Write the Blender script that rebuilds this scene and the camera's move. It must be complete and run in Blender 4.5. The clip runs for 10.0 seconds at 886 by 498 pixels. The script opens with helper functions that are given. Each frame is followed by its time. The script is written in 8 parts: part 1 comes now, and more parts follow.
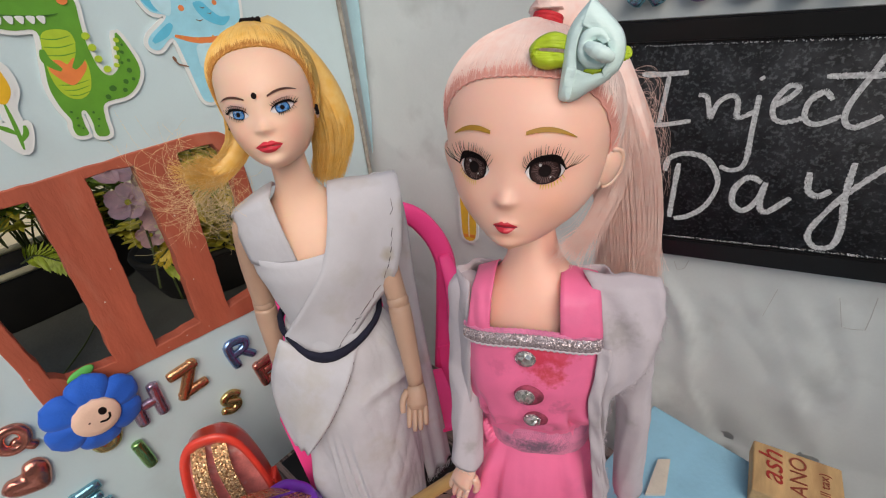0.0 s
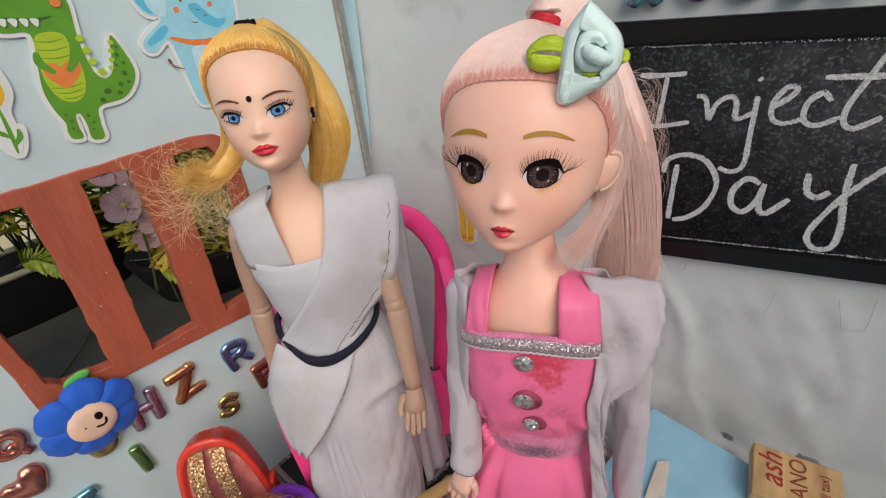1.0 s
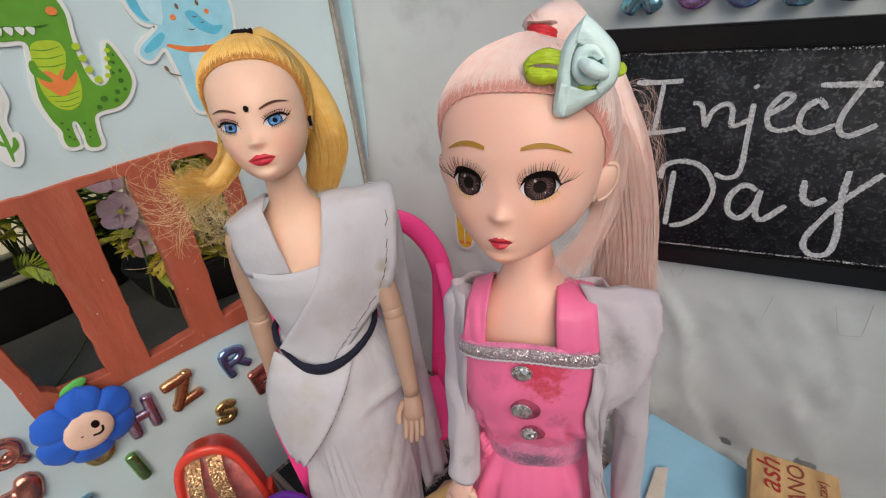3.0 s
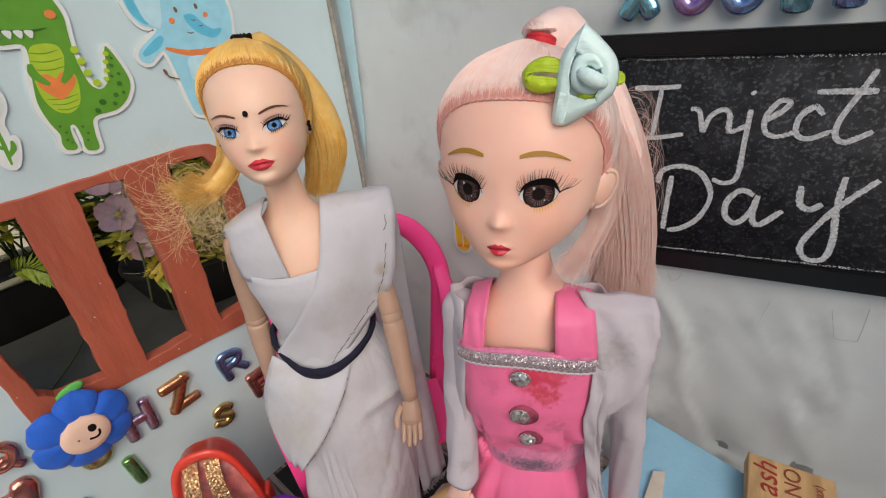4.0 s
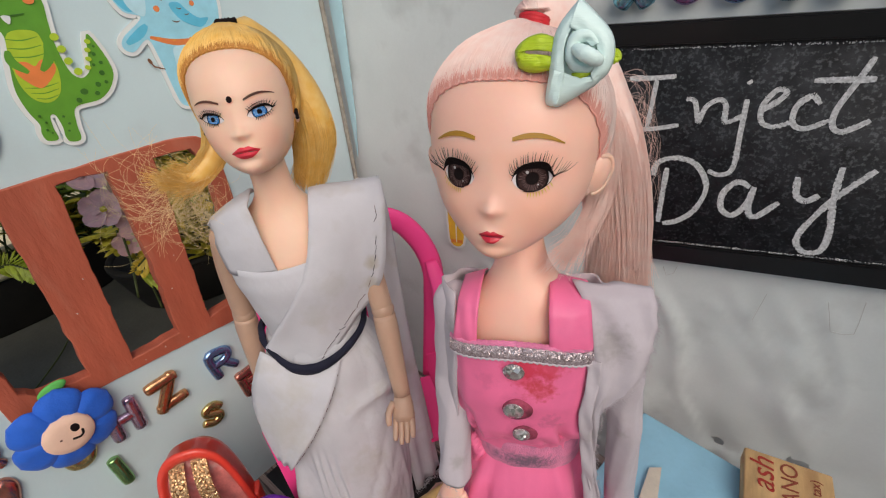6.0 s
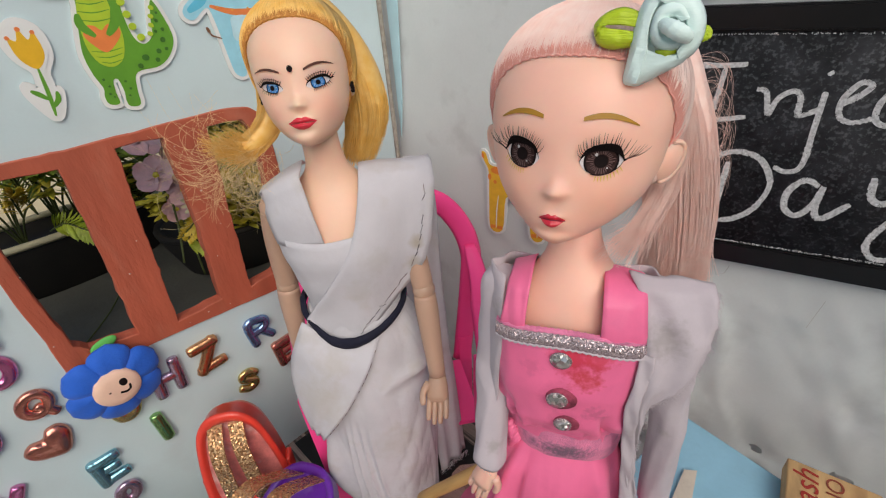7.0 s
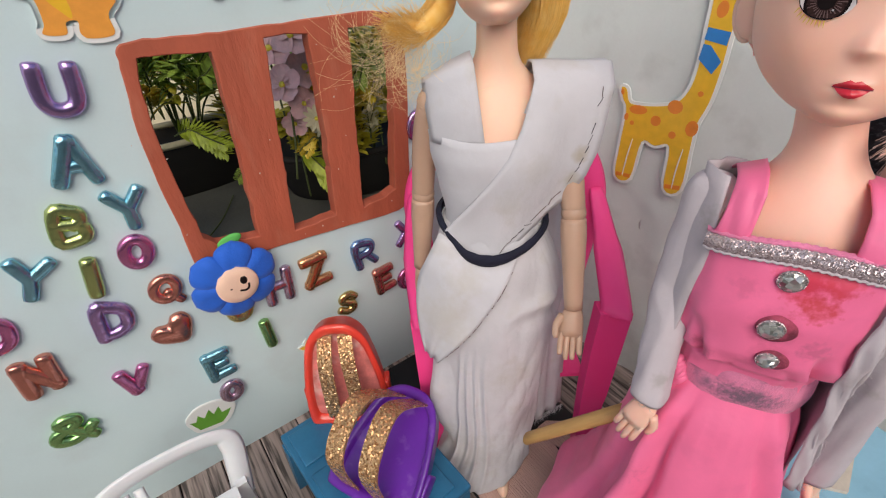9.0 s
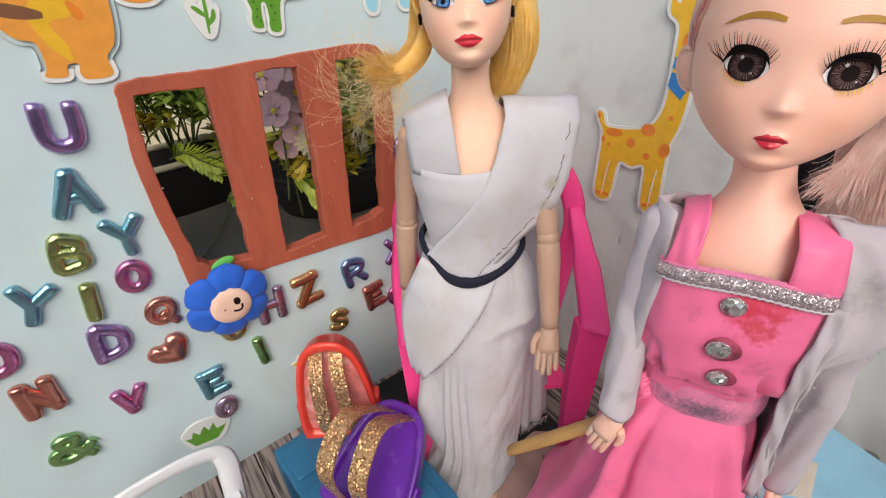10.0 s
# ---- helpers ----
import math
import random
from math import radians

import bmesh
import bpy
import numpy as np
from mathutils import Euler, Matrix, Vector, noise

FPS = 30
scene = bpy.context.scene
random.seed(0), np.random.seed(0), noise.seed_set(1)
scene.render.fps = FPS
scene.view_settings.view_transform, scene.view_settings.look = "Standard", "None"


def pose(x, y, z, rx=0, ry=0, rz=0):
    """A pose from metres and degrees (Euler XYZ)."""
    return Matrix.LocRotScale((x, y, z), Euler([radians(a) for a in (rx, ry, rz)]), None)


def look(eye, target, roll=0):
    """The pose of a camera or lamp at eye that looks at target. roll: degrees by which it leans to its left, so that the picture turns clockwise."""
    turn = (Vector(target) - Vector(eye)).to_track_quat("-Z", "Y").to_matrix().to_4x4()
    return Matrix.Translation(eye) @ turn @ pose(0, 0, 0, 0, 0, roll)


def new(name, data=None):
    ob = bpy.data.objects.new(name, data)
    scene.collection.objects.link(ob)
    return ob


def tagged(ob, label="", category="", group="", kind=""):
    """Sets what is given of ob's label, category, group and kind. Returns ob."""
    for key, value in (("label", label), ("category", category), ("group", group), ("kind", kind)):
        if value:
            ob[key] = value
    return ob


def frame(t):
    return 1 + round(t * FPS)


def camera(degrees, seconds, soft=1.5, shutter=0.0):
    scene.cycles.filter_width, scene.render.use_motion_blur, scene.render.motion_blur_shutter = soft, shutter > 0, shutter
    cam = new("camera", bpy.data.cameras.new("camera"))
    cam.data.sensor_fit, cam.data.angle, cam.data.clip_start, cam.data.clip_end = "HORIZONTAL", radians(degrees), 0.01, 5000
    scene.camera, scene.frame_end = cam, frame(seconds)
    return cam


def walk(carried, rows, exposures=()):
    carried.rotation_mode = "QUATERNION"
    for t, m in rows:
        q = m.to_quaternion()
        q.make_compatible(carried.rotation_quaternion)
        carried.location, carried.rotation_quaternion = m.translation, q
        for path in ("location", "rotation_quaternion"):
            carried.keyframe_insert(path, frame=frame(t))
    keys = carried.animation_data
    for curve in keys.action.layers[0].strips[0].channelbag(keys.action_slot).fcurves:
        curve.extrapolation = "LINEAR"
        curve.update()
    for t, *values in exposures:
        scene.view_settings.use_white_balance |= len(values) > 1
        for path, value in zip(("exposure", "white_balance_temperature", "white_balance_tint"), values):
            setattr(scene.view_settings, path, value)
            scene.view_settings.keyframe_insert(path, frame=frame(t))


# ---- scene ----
cam = camera(87.9, 10.0, soft=1.15)
EXPO = -0.02
PATH = [
    (0, (-0.18638, -0.24159, 0.29289), (-0.06274, -0.12374, 0.18885), -5.76),
    (0.5, (-0.18215, -0.24121, 0.29184), (-0.05827, -0.12381, 0.18758), -5.78),
    (1, (-0.18495, -0.24098, 0.29329), (-0.06099, -0.12352, 0.18918), -5.89),
    (1.5, (-0.1849, -0.24087, 0.29354), (-0.06108, -0.12331, 0.18938), -6.08),
    (2, (-0.18562, -0.24109, 0.29403), (-0.06194, -0.12332, 0.18995), -6.17),
    (2.5, (-0.18428, -0.24065, 0.29446), (-0.06006, -0.12328, 0.19056), -6.09),
    (4, (-0.1837, -0.23995, 0.29643), (-0.05797, -0.1236, 0.19321), -5.59),
    (4.5, (-0.18523, -0.23935, 0.29248), (-0.05892, -0.123, 0.18996), -5.47),
    (5, (-0.18134, -0.23922, 0.29367), (-0.05323, -0.12509, 0.19091), -5.47),
    (6.5, (-0.18219, -0.23918, 0.29105), (-0.05686, -0.12333, 0.1868), -4.99),
    (7, (-0.18548, -0.23378, 0.28994), (-0.069, -0.11192, 0.18231), -4.04),
    (7.1, (-0.19248, -0.2323, 0.28458), (-0.07689, -0.10943, 0.17714), -3.71),
    (7.3, (-0.20705, -0.22474, 0.27117), (-0.0957, -0.09999, 0.16146), -3.19),
    (7.5, (-0.21548, -0.21777, 0.26655), (-0.10913, -0.08999, 0.15537), -3.27),
    (8, (-0.22135, -0.20917, 0.26211), (-0.12201, -0.07844, 0.1479), -2.51),
    (8.5, (-0.21717, -0.20767, 0.25729), (-0.12084, -0.07585, 0.14177), -2.10),
    (9, (-0.21344, -0.21068, 0.26582), (-0.1184, -0.07807, 0.15014), -2.01),
    (9.5, (-0.21628, -0.21176, 0.26843), (-0.1207, -0.07886, 0.15354), -2.05),
    (10, (-0.21146, -0.21802, 0.27616), (-0.11399, -0.08483, 0.1632), -2.39),
]
walk(cam, [(t, look(eye, target, roll)) for t, eye, target, roll in PATH], exposures=[(0.0, EXPO), (6.5, EXPO), (7.0, EXPO + 0.02), (7.5, EXPO - 0.06), (8.0, EXPO + 0.1), (8.5, EXPO + 0.18), (9.0, EXPO + 0.21), (10.0, EXPO + 0.33)])

# ---- light ----
world = bpy.data.worlds.new("sky")
scene.world = world
world.use_nodes = True
wn = world.node_tree
sky = wn.nodes.new("ShaderNodeTexSky")
sky.sky_type = "NISHITA"
sky.sun_disc = False
sky.sun_elevation, sky.sun_rotation = radians(42.2), radians(212.8)
sky.air_density, sky.dust_density = 1.0, 3.0
wn.nodes["Background"].inputs["Strength"].default_value = 0.1
wn.links.new(sky.outputs["Color"], wn.nodes["Background"].inputs["Color"])
sun = new("sun", bpy.data.lights.new("sun", "SUN"))
sun.data.energy, sun.data.angle, sun.data.color = 1.65, radians(50), (1.0, 0.935, 0.85)
sun.matrix_world = look((-0.58, -0.9, 0.97), (0, 0, 0))


# ---- materials ----
def material(name, color, rough=0.5, metal=0.0, vary=0.12, scale=60.0, fine=600.0, bump=0.15, bump_scale=None,
             coat=0.0, island=0.0, sss=0.0, sheen=0.0, tint=None, stain=None, stain_scale=40.0, stain_amount=0.0, stretch=(1, 1, 1), specular=0.5, stain_from=0.56, crumple=0.0, crumple_scale=55.0):
    """A procedural surface: base colour with coarse and fine variation, optional stains, relief and per-piece change."""
    m = bpy.data.materials.new(name)
    m.use_nodes = True
    nt = m.node_tree
    b = nt.nodes["Principled BSDF"]
    b.inputs["Roughness"].default_value, b.inputs["Metallic"].default_value = rough, metal
    b.inputs["Coat Weight"].default_value = coat
    b.inputs["Specular IOR Level"].default_value = specular
    b.inputs["Sheen Weight"].default_value = sheen
    if sss:
        b.inputs["Subsurface Weight"].default_value = sss
        b.inputs["Subsurface Radius"].default_value = (1.0, 0.5, 0.35)
        b.inputs["Subsurface Scale"].default_value = 0.002
    tc = nt.nodes.new("ShaderNodeTexCoord")
    mp = nt.nodes.new("ShaderNodeMapping")
    mp.inputs["Scale"].default_value = stretch
    nt.links.new(tc.outputs["Object"], mp.inputs["Vector"])

    def noise_node(s, detail=4.0):
        n = nt.nodes.new("ShaderNodeTexNoise")
        n.inputs["Scale"].default_value, n.inputs["Detail"].default_value = s, detail
        nt.links.new(mp.outputs["Vector"], n.inputs["Vector"])
        return n

    def mix(kind, fac, a, c):
        x = nt.nodes.new("ShaderNodeMix")
        x.data_type, x.blend_type = "RGBA", kind
        for sock, v in ((x.inputs[0], fac), (x.inputs[6], a), (x.inputs[7], c)):
            if isinstance(v, (int, float)):
                sock.default_value = v
            elif isinstance(v, tuple):
                sock.default_value = (*v, 1.0)
            else:
                nt.links.new(v, sock)
        return x.outputs[2]

    def ramp(src, lo, hi):
        r = nt.nodes.new("ShaderNodeMapRange")
        r.inputs[1].default_value, r.inputs[2].default_value = lo, hi
        nt.links.new(src, r.inputs[0])
        return r.outputs[0]

    n1, n2 = noise_node(scale), noise_node(fine, 2.0)
    dark = tuple(c * (1 - vary) for c in color)
    lite = tint if tint else tuple(min(1.0, c * (1 + vary * 0.7)) for c in color)
    col = mix("MIX", ramp(n1.outputs["Fac"], 0.3, 0.7), dark, lite)
    col = mix("MULTIPLY", min(1.0, vary * 1.2), col, mix("MIX", ramp(n2.outputs["Fac"], 0.25, 0.75), (0.72, 0.72, 0.72), (1.0, 1.0, 1.0)))
    if island:
        g = nt.nodes.new("ShaderNodeNewGeometry")
        col = mix("MULTIPLY", island, col, mix("MIX", g.outputs["Random Per Island"], (0.45, 0.4, 0.35), (1.0, 1.0, 1.0)))
    if stain_amount:
        n3 = noise_node(stain_scale, 6.0)
        col = mix("MIX", mix("MULTIPLY", 1.0, (stain_amount,) * 3, ramp(n3.outputs["Fac"], stain_from, stain_from + 0.16)), col, stain)
    nt.links.new(col, b.inputs["Base Color"])
    if bump:
        bn = nt.nodes.new("ShaderNodeBump")
        bn.inputs["Strength"].default_value, bn.inputs["Distance"].default_value = bump, 0.001
        nb = noise_node(bump_scale or fine, 5.0)
        nt.links.new(nb.outputs["Fac"], bn.inputs["Height"])
        nt.links.new(bn.outputs["Normal"], b.inputs["Normal"])
        if crumple:
            # pulled ridges and soft dents of creased cloth
            ridge = noise_node(crumple_scale, 2.0)
            ridge.noise_type = "RIDGED_MULTIFRACTAL"
            ridge.inputs["Distortion"].default_value = 0.6
            big = nt.nodes.new("ShaderNodeBump")
            big.inputs["Strength"].default_value, big.inputs["Distance"].default_value = crumple, 0.0012
            nt.links.new(ridge.outputs["Fac"], big.inputs["Height"])
            nt.links.new(big.outputs["Normal"], bn.inputs["Normal"])
    return m


def spot_on(m, centre, radius, color, amount=0.7, wild=0.6, scale=500.0, squash=(1, 1, 1)):
    """A stain of its own ragged shape at one place of a thing, mixed over the base colour."""
    nt = m.node_tree
    b = nt.nodes["Principled BSDF"]
    old = b.inputs["Base Color"].links[0].from_socket
    tc, mp = nt.nodes.new("ShaderNodeTexCoord"), nt.nodes.new("ShaderNodeMapping")
    mp.inputs["Location"].default_value = [-c / radius * q for c, q in zip(centre, squash)]
    mp.inputs["Scale"].default_value = [q / radius for q in squash]
    nt.links.new(tc.outputs["Object"], mp.inputs["Vector"])
    ln = nt.nodes.new("ShaderNodeVectorMath")
    ln.operation = "LENGTH"
    nt.links.new(mp.outputs["Vector"], ln.inputs[0])
    nz = nt.nodes.new("ShaderNodeTexNoise")
    nz.inputs["Scale"].default_value, nz.inputs["Detail"].default_value = scale, 5.0
    nt.links.new(tc.outputs["Object"], nz.inputs["Vector"])
    ad = nt.nodes.new("ShaderNodeMath")
    ad.operation = "MULTIPLY_ADD"
    nt.links.new(nz.outputs["Fac"], ad.inputs[0])
    ad.inputs[1].default_value = wild * 3
    nt.links.new(ln.outputs["Value"], ad.inputs[2])
    rm = nt.nodes.new("ShaderNodeMapRange")
    rm.inputs[1].default_value, rm.inputs[2].default_value = 1.1 + wild * 1.5, 0.3 + wild * 1.5
    rm.inputs[3].default_value, rm.inputs[4].default_value = 0.0, amount
    nt.links.new(ad.outputs["Value"], rm.inputs[0])
    x = nt.nodes.new("ShaderNodeMix")
    x.data_type = "RGBA"
    nt.links.new(rm.outputs[0], x.inputs[0])
    nt.links.new(old, x.inputs[6])
    x.inputs[7].default_value = (*color, 1.0)
    nt.links.new(x.outputs[2], b.inputs["Base Color"])


def glitter(name, color, tint, size=1100):
    m = material(name, color, 0.24, 0.6, 0.4, 300, 1500, 0.0)
    nt = m.node_tree
    b = nt.nodes["Principled BSDF"]
    v = nt.nodes.new("ShaderNodeTexVoronoi")
    v.inputs["Scale"].default_value = size
    tc = nt.nodes.new("ShaderNodeTexCoord")
    nt.links.new(tc.outputs["Object"], v.inputs["Vector"])
    r = nt.nodes.new("ShaderNodeValToRGB")
    r.color_ramp.elements[0].color, r.color_ramp.elements[1].color = (*[c * 0.5 for c in color], 1), (*tint, 1)
    nt.links.new(v.outputs["Color"], r.inputs["Fac"])
    nt.links.new(r.outputs["Color"], b.inputs["Base Color"])
    # every flake is tilted its own way
    g = nt.nodes.new("ShaderNodeNewGeometry")
    tilt, total = nt.nodes.new("ShaderNodeVectorMath"), nt.nodes.new("ShaderNodeVectorMath")
    tilt.operation, total.operation = "MULTIPLY_ADD", "NORMALIZE"
    nt.links.new(v.outputs["Color"], tilt.inputs[0])
    tilt.inputs[1].default_value = (1.3, 1.3, 1.3)
    back = nt.nodes.new("ShaderNodeVectorMath")
    back.operation = "SUBTRACT"
    back.inputs[1].default_value = (0.65, 0.65, 0.65)
    nt.links.new(g.outputs["Normal"], back.inputs[0])
    nt.links.new(back.outputs[0], tilt.inputs[2])
    nt.links.new(tilt.outputs[0], total.inputs[0])
    nt.links.new(total.outputs[0], b.inputs["Normal"])
    return m


PAPER_A = material("mint_white_paper", (0.58, 0.715, 0.735), 0.6, 0, 0.06, 14, 900, 0.1, 25, stain=(0.45, 0.5, 0.5), stain_scale=30, stain_amount=0.25)
PAPER_B = material("grey_white_paper", (0.68, 0.72, 0.705), 0.5, 0, 0.08, 18, 700, 0.25, 30, stain=(0.3, 0.31, 0.29), stain_scale=35, stain_amount=0.3)
CARD_EDGE = material("corrugated_card", (0.4, 0.36, 0.3), 0.9, 0, 0.3, 300, 1500, 0.8)
TERRA = material("terracotta_paint", (0.45, 0.105, 0.055), 0.6, 0, 0.16, 70, 900, 0.9, 230, stain=(0.5, 0.19, 0.12), stain_scale=110, stain_amount=0.35, stretch=(1, 1, 0.3))
SPECK = material("white_speck", (0.7, 0.6, 0.52), 0.7)
PLANK = material("weathered_plank", (0.42, 0.33, 0.29), 0.65, 0, 0.5, 90, 700, 0.5, 500, stain=(0.045, 0.035, 0.03), stain_scale=420, stain_amount=0.92, stretch=(1, 0.06, 1), stain_from=0.47)
JOINT = material("dark_joint", (0.012, 0.01, 0.01), 0.8)
BLACKB = material("board_black", (0.027, 0.028, 0.031), 0.75, 0, 0.7, 160, 2200, 0.3, 900, stain=(0.13, 0.135, 0.14), stain_scale=800, stain_amount=0.65, stain_from=0.52)
BLACKF = material("glossy_black_frame", (0.006, 0.006, 0.0065), 0.3, 0, 0.3, 60, 600, 0.2, 60)
CHALK = material("chalk", (0.7, 0.71, 0.71), 0.95, 0, 0.35, 900, 2200, 0.4, 2200)
SKY_BLUE = material("sky_blue_card", (0.3, 0.56, 0.72), 0.55, 0, 0.1, 40, 500, 0.15, stain=(0.14, 0.3, 0.42), stain_scale=60, stain_amount=0.5)
SOIL = material("grey_ground", (0.17, 0.165, 0.155), 0.9, 0, 0.25, 3, 40, 0.4)
BLOCKER = material("plain_wall", (0.42, 0.4, 0.36), 0.85, 0, 0.1, 2, 30, 0.2)
WOODT = material("table_wood", (0.2, 0.13, 0.08), 0.6, 0, 0.3, 20, 300, 0.2, stretch=(0.2, 1, 1))
STICKER = material("sticker_white", (0.8, 0.82, 0.8), 0.35, 0, 0.03, 60, 600, 0.03, coat=0.3)


def ink(name, color):
    return material(name, color, 0.35, 0, 0.08, 200, 1200, 0.03, coat=0.3)


def foil(name, color):
    return material(name, tuple(min(1.0, c * 0.98 + 0.12) for c in color), 0.22, 0.92, 0.12, 150, 900, 0.35, 260)


# ---- building blocks ----
def part(name, bm, mats, parent=None, label="", smooth=True):
    """Links a bmesh as one mesh object, under a thing or part if one is given."""
    me = bpy.data.meshes.new(name)
    bm.to_mesh(me)
    bm.free()
    for m in mats if isinstance(mats, (list, tuple)) else [mats]:
        me.materials.append(m)
    if smooth:
        me.shade_smooth()
    ob = new(name, me)
    if parent:
        ob.parent = parent
    if label:
        ob["label"] = label
    return ob


def thing(name, m, label, category, group="", kind=""):
    ob = new(name)
    ob.matrix_world = m
    return tagged(ob, label, category, group, kind)


def spline(pts, n=6, closed=False):
    """Catmull-Rom through the points."""
    pts = [Vector(p) for p in pts]
    k, out = len(pts), []
    for i in range(k if closed else k - 1):
        if closed:
            p0, p1, p2, p3 = (pts[(i + j) % k] for j in (-1, 0, 1, 2))
        else:
            p0, p1, p2, p3 = pts[max(i - 1, 0)], pts[i], pts[i + 1], pts[min(i + 2, k - 1)]
        for j in range(n):
            t = j / n
            out.append(0.5 * (2 * p1 + (p2 - p0) * t + (2 * p0 - 5 * p1 + 4 * p2 - p3) * t * t + (3 * p1 - p0 - 3 * p2 + p3) * t ** 3))
    if not closed:
        out.append(pts[-1])
    return out


def loft(bm, rings, mat=0, cap0=True, cap1=True, closed=True):
    rows = [[bm.verts.new(p) for p in r] for r in rings]
    k = len(rows[0])
    for a, b in zip(rows, rows[1:]):
        for i in range(k if closed else k - 1):
            bm.faces.new((a[i], a[(i + 1) % k], b[(i + 1) % k], b[i])).material_index = mat
    if closed:
        if cap0:
            bm.faces.new(rows[0][::-1]).material_index = mat
        if cap1:
            bm.faces.new(rows[-1]).material_index = mat
    return rows


def tube(bm, pts, radii, seg=8, mat=0, flat=1.0, axis=None, closed=False, cap=True):
    """A swept round bar; flat squashes it along the given axis."""
    pts = [Vector(p) for p in pts]
    k = len(pts)
    if not isinstance(radii, (list, tuple)):
        radii = [radii] * k
    rings, up = [], None
    for i, p in enumerate(pts):
        a = pts[(i - 1) % k] if closed or i > 0 else p
        b = pts[(i + 1) % k] if closed or i < k - 1 else p
        d = (b - a).normalized() if (b - a).length > 1e-9 else Vector((0, 0, 1))
        if axis is not None:
            n = Vector(axis)
            n = (n - d * n.dot(d))
            n = n.normalized() if n.length > 1e-6 else d.orthogonal().normalized()
        else:
            n = d.orthogonal() if up is None else up - d * up.dot(d)
            n = n.normalized() if n.length > 1e-9 else d.orthogonal().normalized()
        up = n
        s = d.cross(n)
        rings.append([p + radii[i] * (s * math.cos(t) + n * flat * math.sin(t)) for t in (2 * math.pi * j / seg for j in range(seg))])
    if closed:
        rings.append(rings[0])
        rows = [[bm.verts.new(q) for q in r] for r in rings[:-1]]
        rows.append(rows[0])
        for a, b in zip(rows, rows[1:]):
            for i in range(seg):
                bm.faces.new((a[i], a[(i + 1) % seg], b[(i + 1) % seg], b[i])).material_index = mat
    else:
        loft(bm, rings, mat, cap, cap)


def round_tube(bm, pts, r, seg=10, mat=0, flat=1.0, axis=None, closed=False):
    """A bar with domed ends."""
    if closed:
        tube(bm, pts, r, seg, mat, flat, axis, True)
        return
    pts = [Vector(p) for p in pts]
    d0, d1 = (pts[0] - pts[1]).normalized(), (pts[-1] - pts[-2]).normalized()
    full = [pts[0] + d0 * r * q for q in (0.98, 0.94, 0.72)] + pts + [pts[-1] + d1 * r * q for q in (0.72, 0.94, 0.98)]
    tube(bm, full, [r * 0.06, r * 0.6, r * 0.92] + [r] * len(pts) + [r * 0.92, r * 0.6, r * 0.06], seg, mat, flat, axis)


def ball(bm, c, r, mat=0, seg=14, rings=9, m=None):
    rows = []
    for i in range(1, rings):
        t = math.pi * i / rings
        rows.append([Vector((r[0] * math.sin(t) * math.cos(a), r[1] * math.sin(t) * math.sin(a), r[2] * math.cos(t))) for a in (2 * math.pi * j / seg for j in range(seg))])
    rows = [[(m @ p if m else p) + Vector(c) for p in row] for row in rows]
    loft(bm, rows[::-1], mat)


def box(bm, size, m, mat=0, bevel=0.0, segs=2):
    made = bmesh.ops.create_cube(bm, size=1.0, matrix=m @ Matrix.Diagonal((*size, 1)))["verts"]
    faces = {f for v in made for f in v.link_faces}
    if bevel:
        edges = {e for f in faces for e in f.edges}
        res = bmesh.ops.bevel(bm, geom=list(edges), offset=bevel, segments=segs, affect="EDGES", profile=0.6)
        faces = set(res["faces"]) | {f for f in faces if f.is_valid}
    for f in faces:
        f.material_index = mat


def plate(bm, outer, holes, y0, y1, m=None, mat=0, edge_mat=None):
    """A flat sheet in the x-z plane from y0 (front) to y1 with holes through it."""
    edge_mat = mat if edge_mat is None else edge_mat
    m = m or Matrix()
    sides = []
    for y in (y0, y1):
        loops = [[bm.verts.new(m @ Vector((p[0], y, p[1]))) for p in loop] for loop in (outer, *holes)]
        edges = [bm.edges.new((lp[i], lp[(i + 1) % len(lp)])) for lp in loops for i in range(len(lp))]
        res = bmesh.ops.triangle_fill(bm, edges=edges, use_beauty=True)
        for g in res["geom"]:
            if isinstance(g, bmesh.types.BMFace):
                g.material_index = mat
        sides.append(loops)
    for a, b in zip(*sides):
        for i in range(len(a)):
            j = (i + 1) % len(a)
            bm.faces.new((a[i], a[j], b[j], b[i])).material_index = edge_mat
    bmesh.ops.recalc_face_normals(bm, faces=bm.faces)


def ellipse(cx, cz, rx, rz, n=20, turn=0.0):
    c, s = math.cos(radians(turn)), math.sin(radians(turn))
    return [(cx + rx * math.cos(t) * c - rz * math.sin(t) * s, cz + rx * math.cos(t) * s + rz * math.sin(t) * c) for t in (2 * math.pi * i / n for i in range(n))]


def mm(pts):
    return [(p[0] * 0.001, p[1] * 0.001) for p in pts]


def smooth_loop(pts, n=5):
    return [(p.x, p.y) for p in spline([(a, b, 0) for a, b in mm(pts)], n, True)]


def grown(pts, d):
    """The loop pushed outwards by d metres."""
    k = len(pts)
    area = sum(pts[i][0] * pts[(i + 1) % k][1] - pts[(i + 1) % k][0] * pts[i][1] for i in range(k))
    sgn = 1 if area > 0 else -1
    out = []
    for i in range(k):
        a, b = Vector(pts[i - 1]), Vector(pts[(i + 1) % k])
        t = (b - a).normalized()
        out.append((pts[i][0] + sgn * d * t.y, pts[i][1] - sgn * d * t.x))
    return out


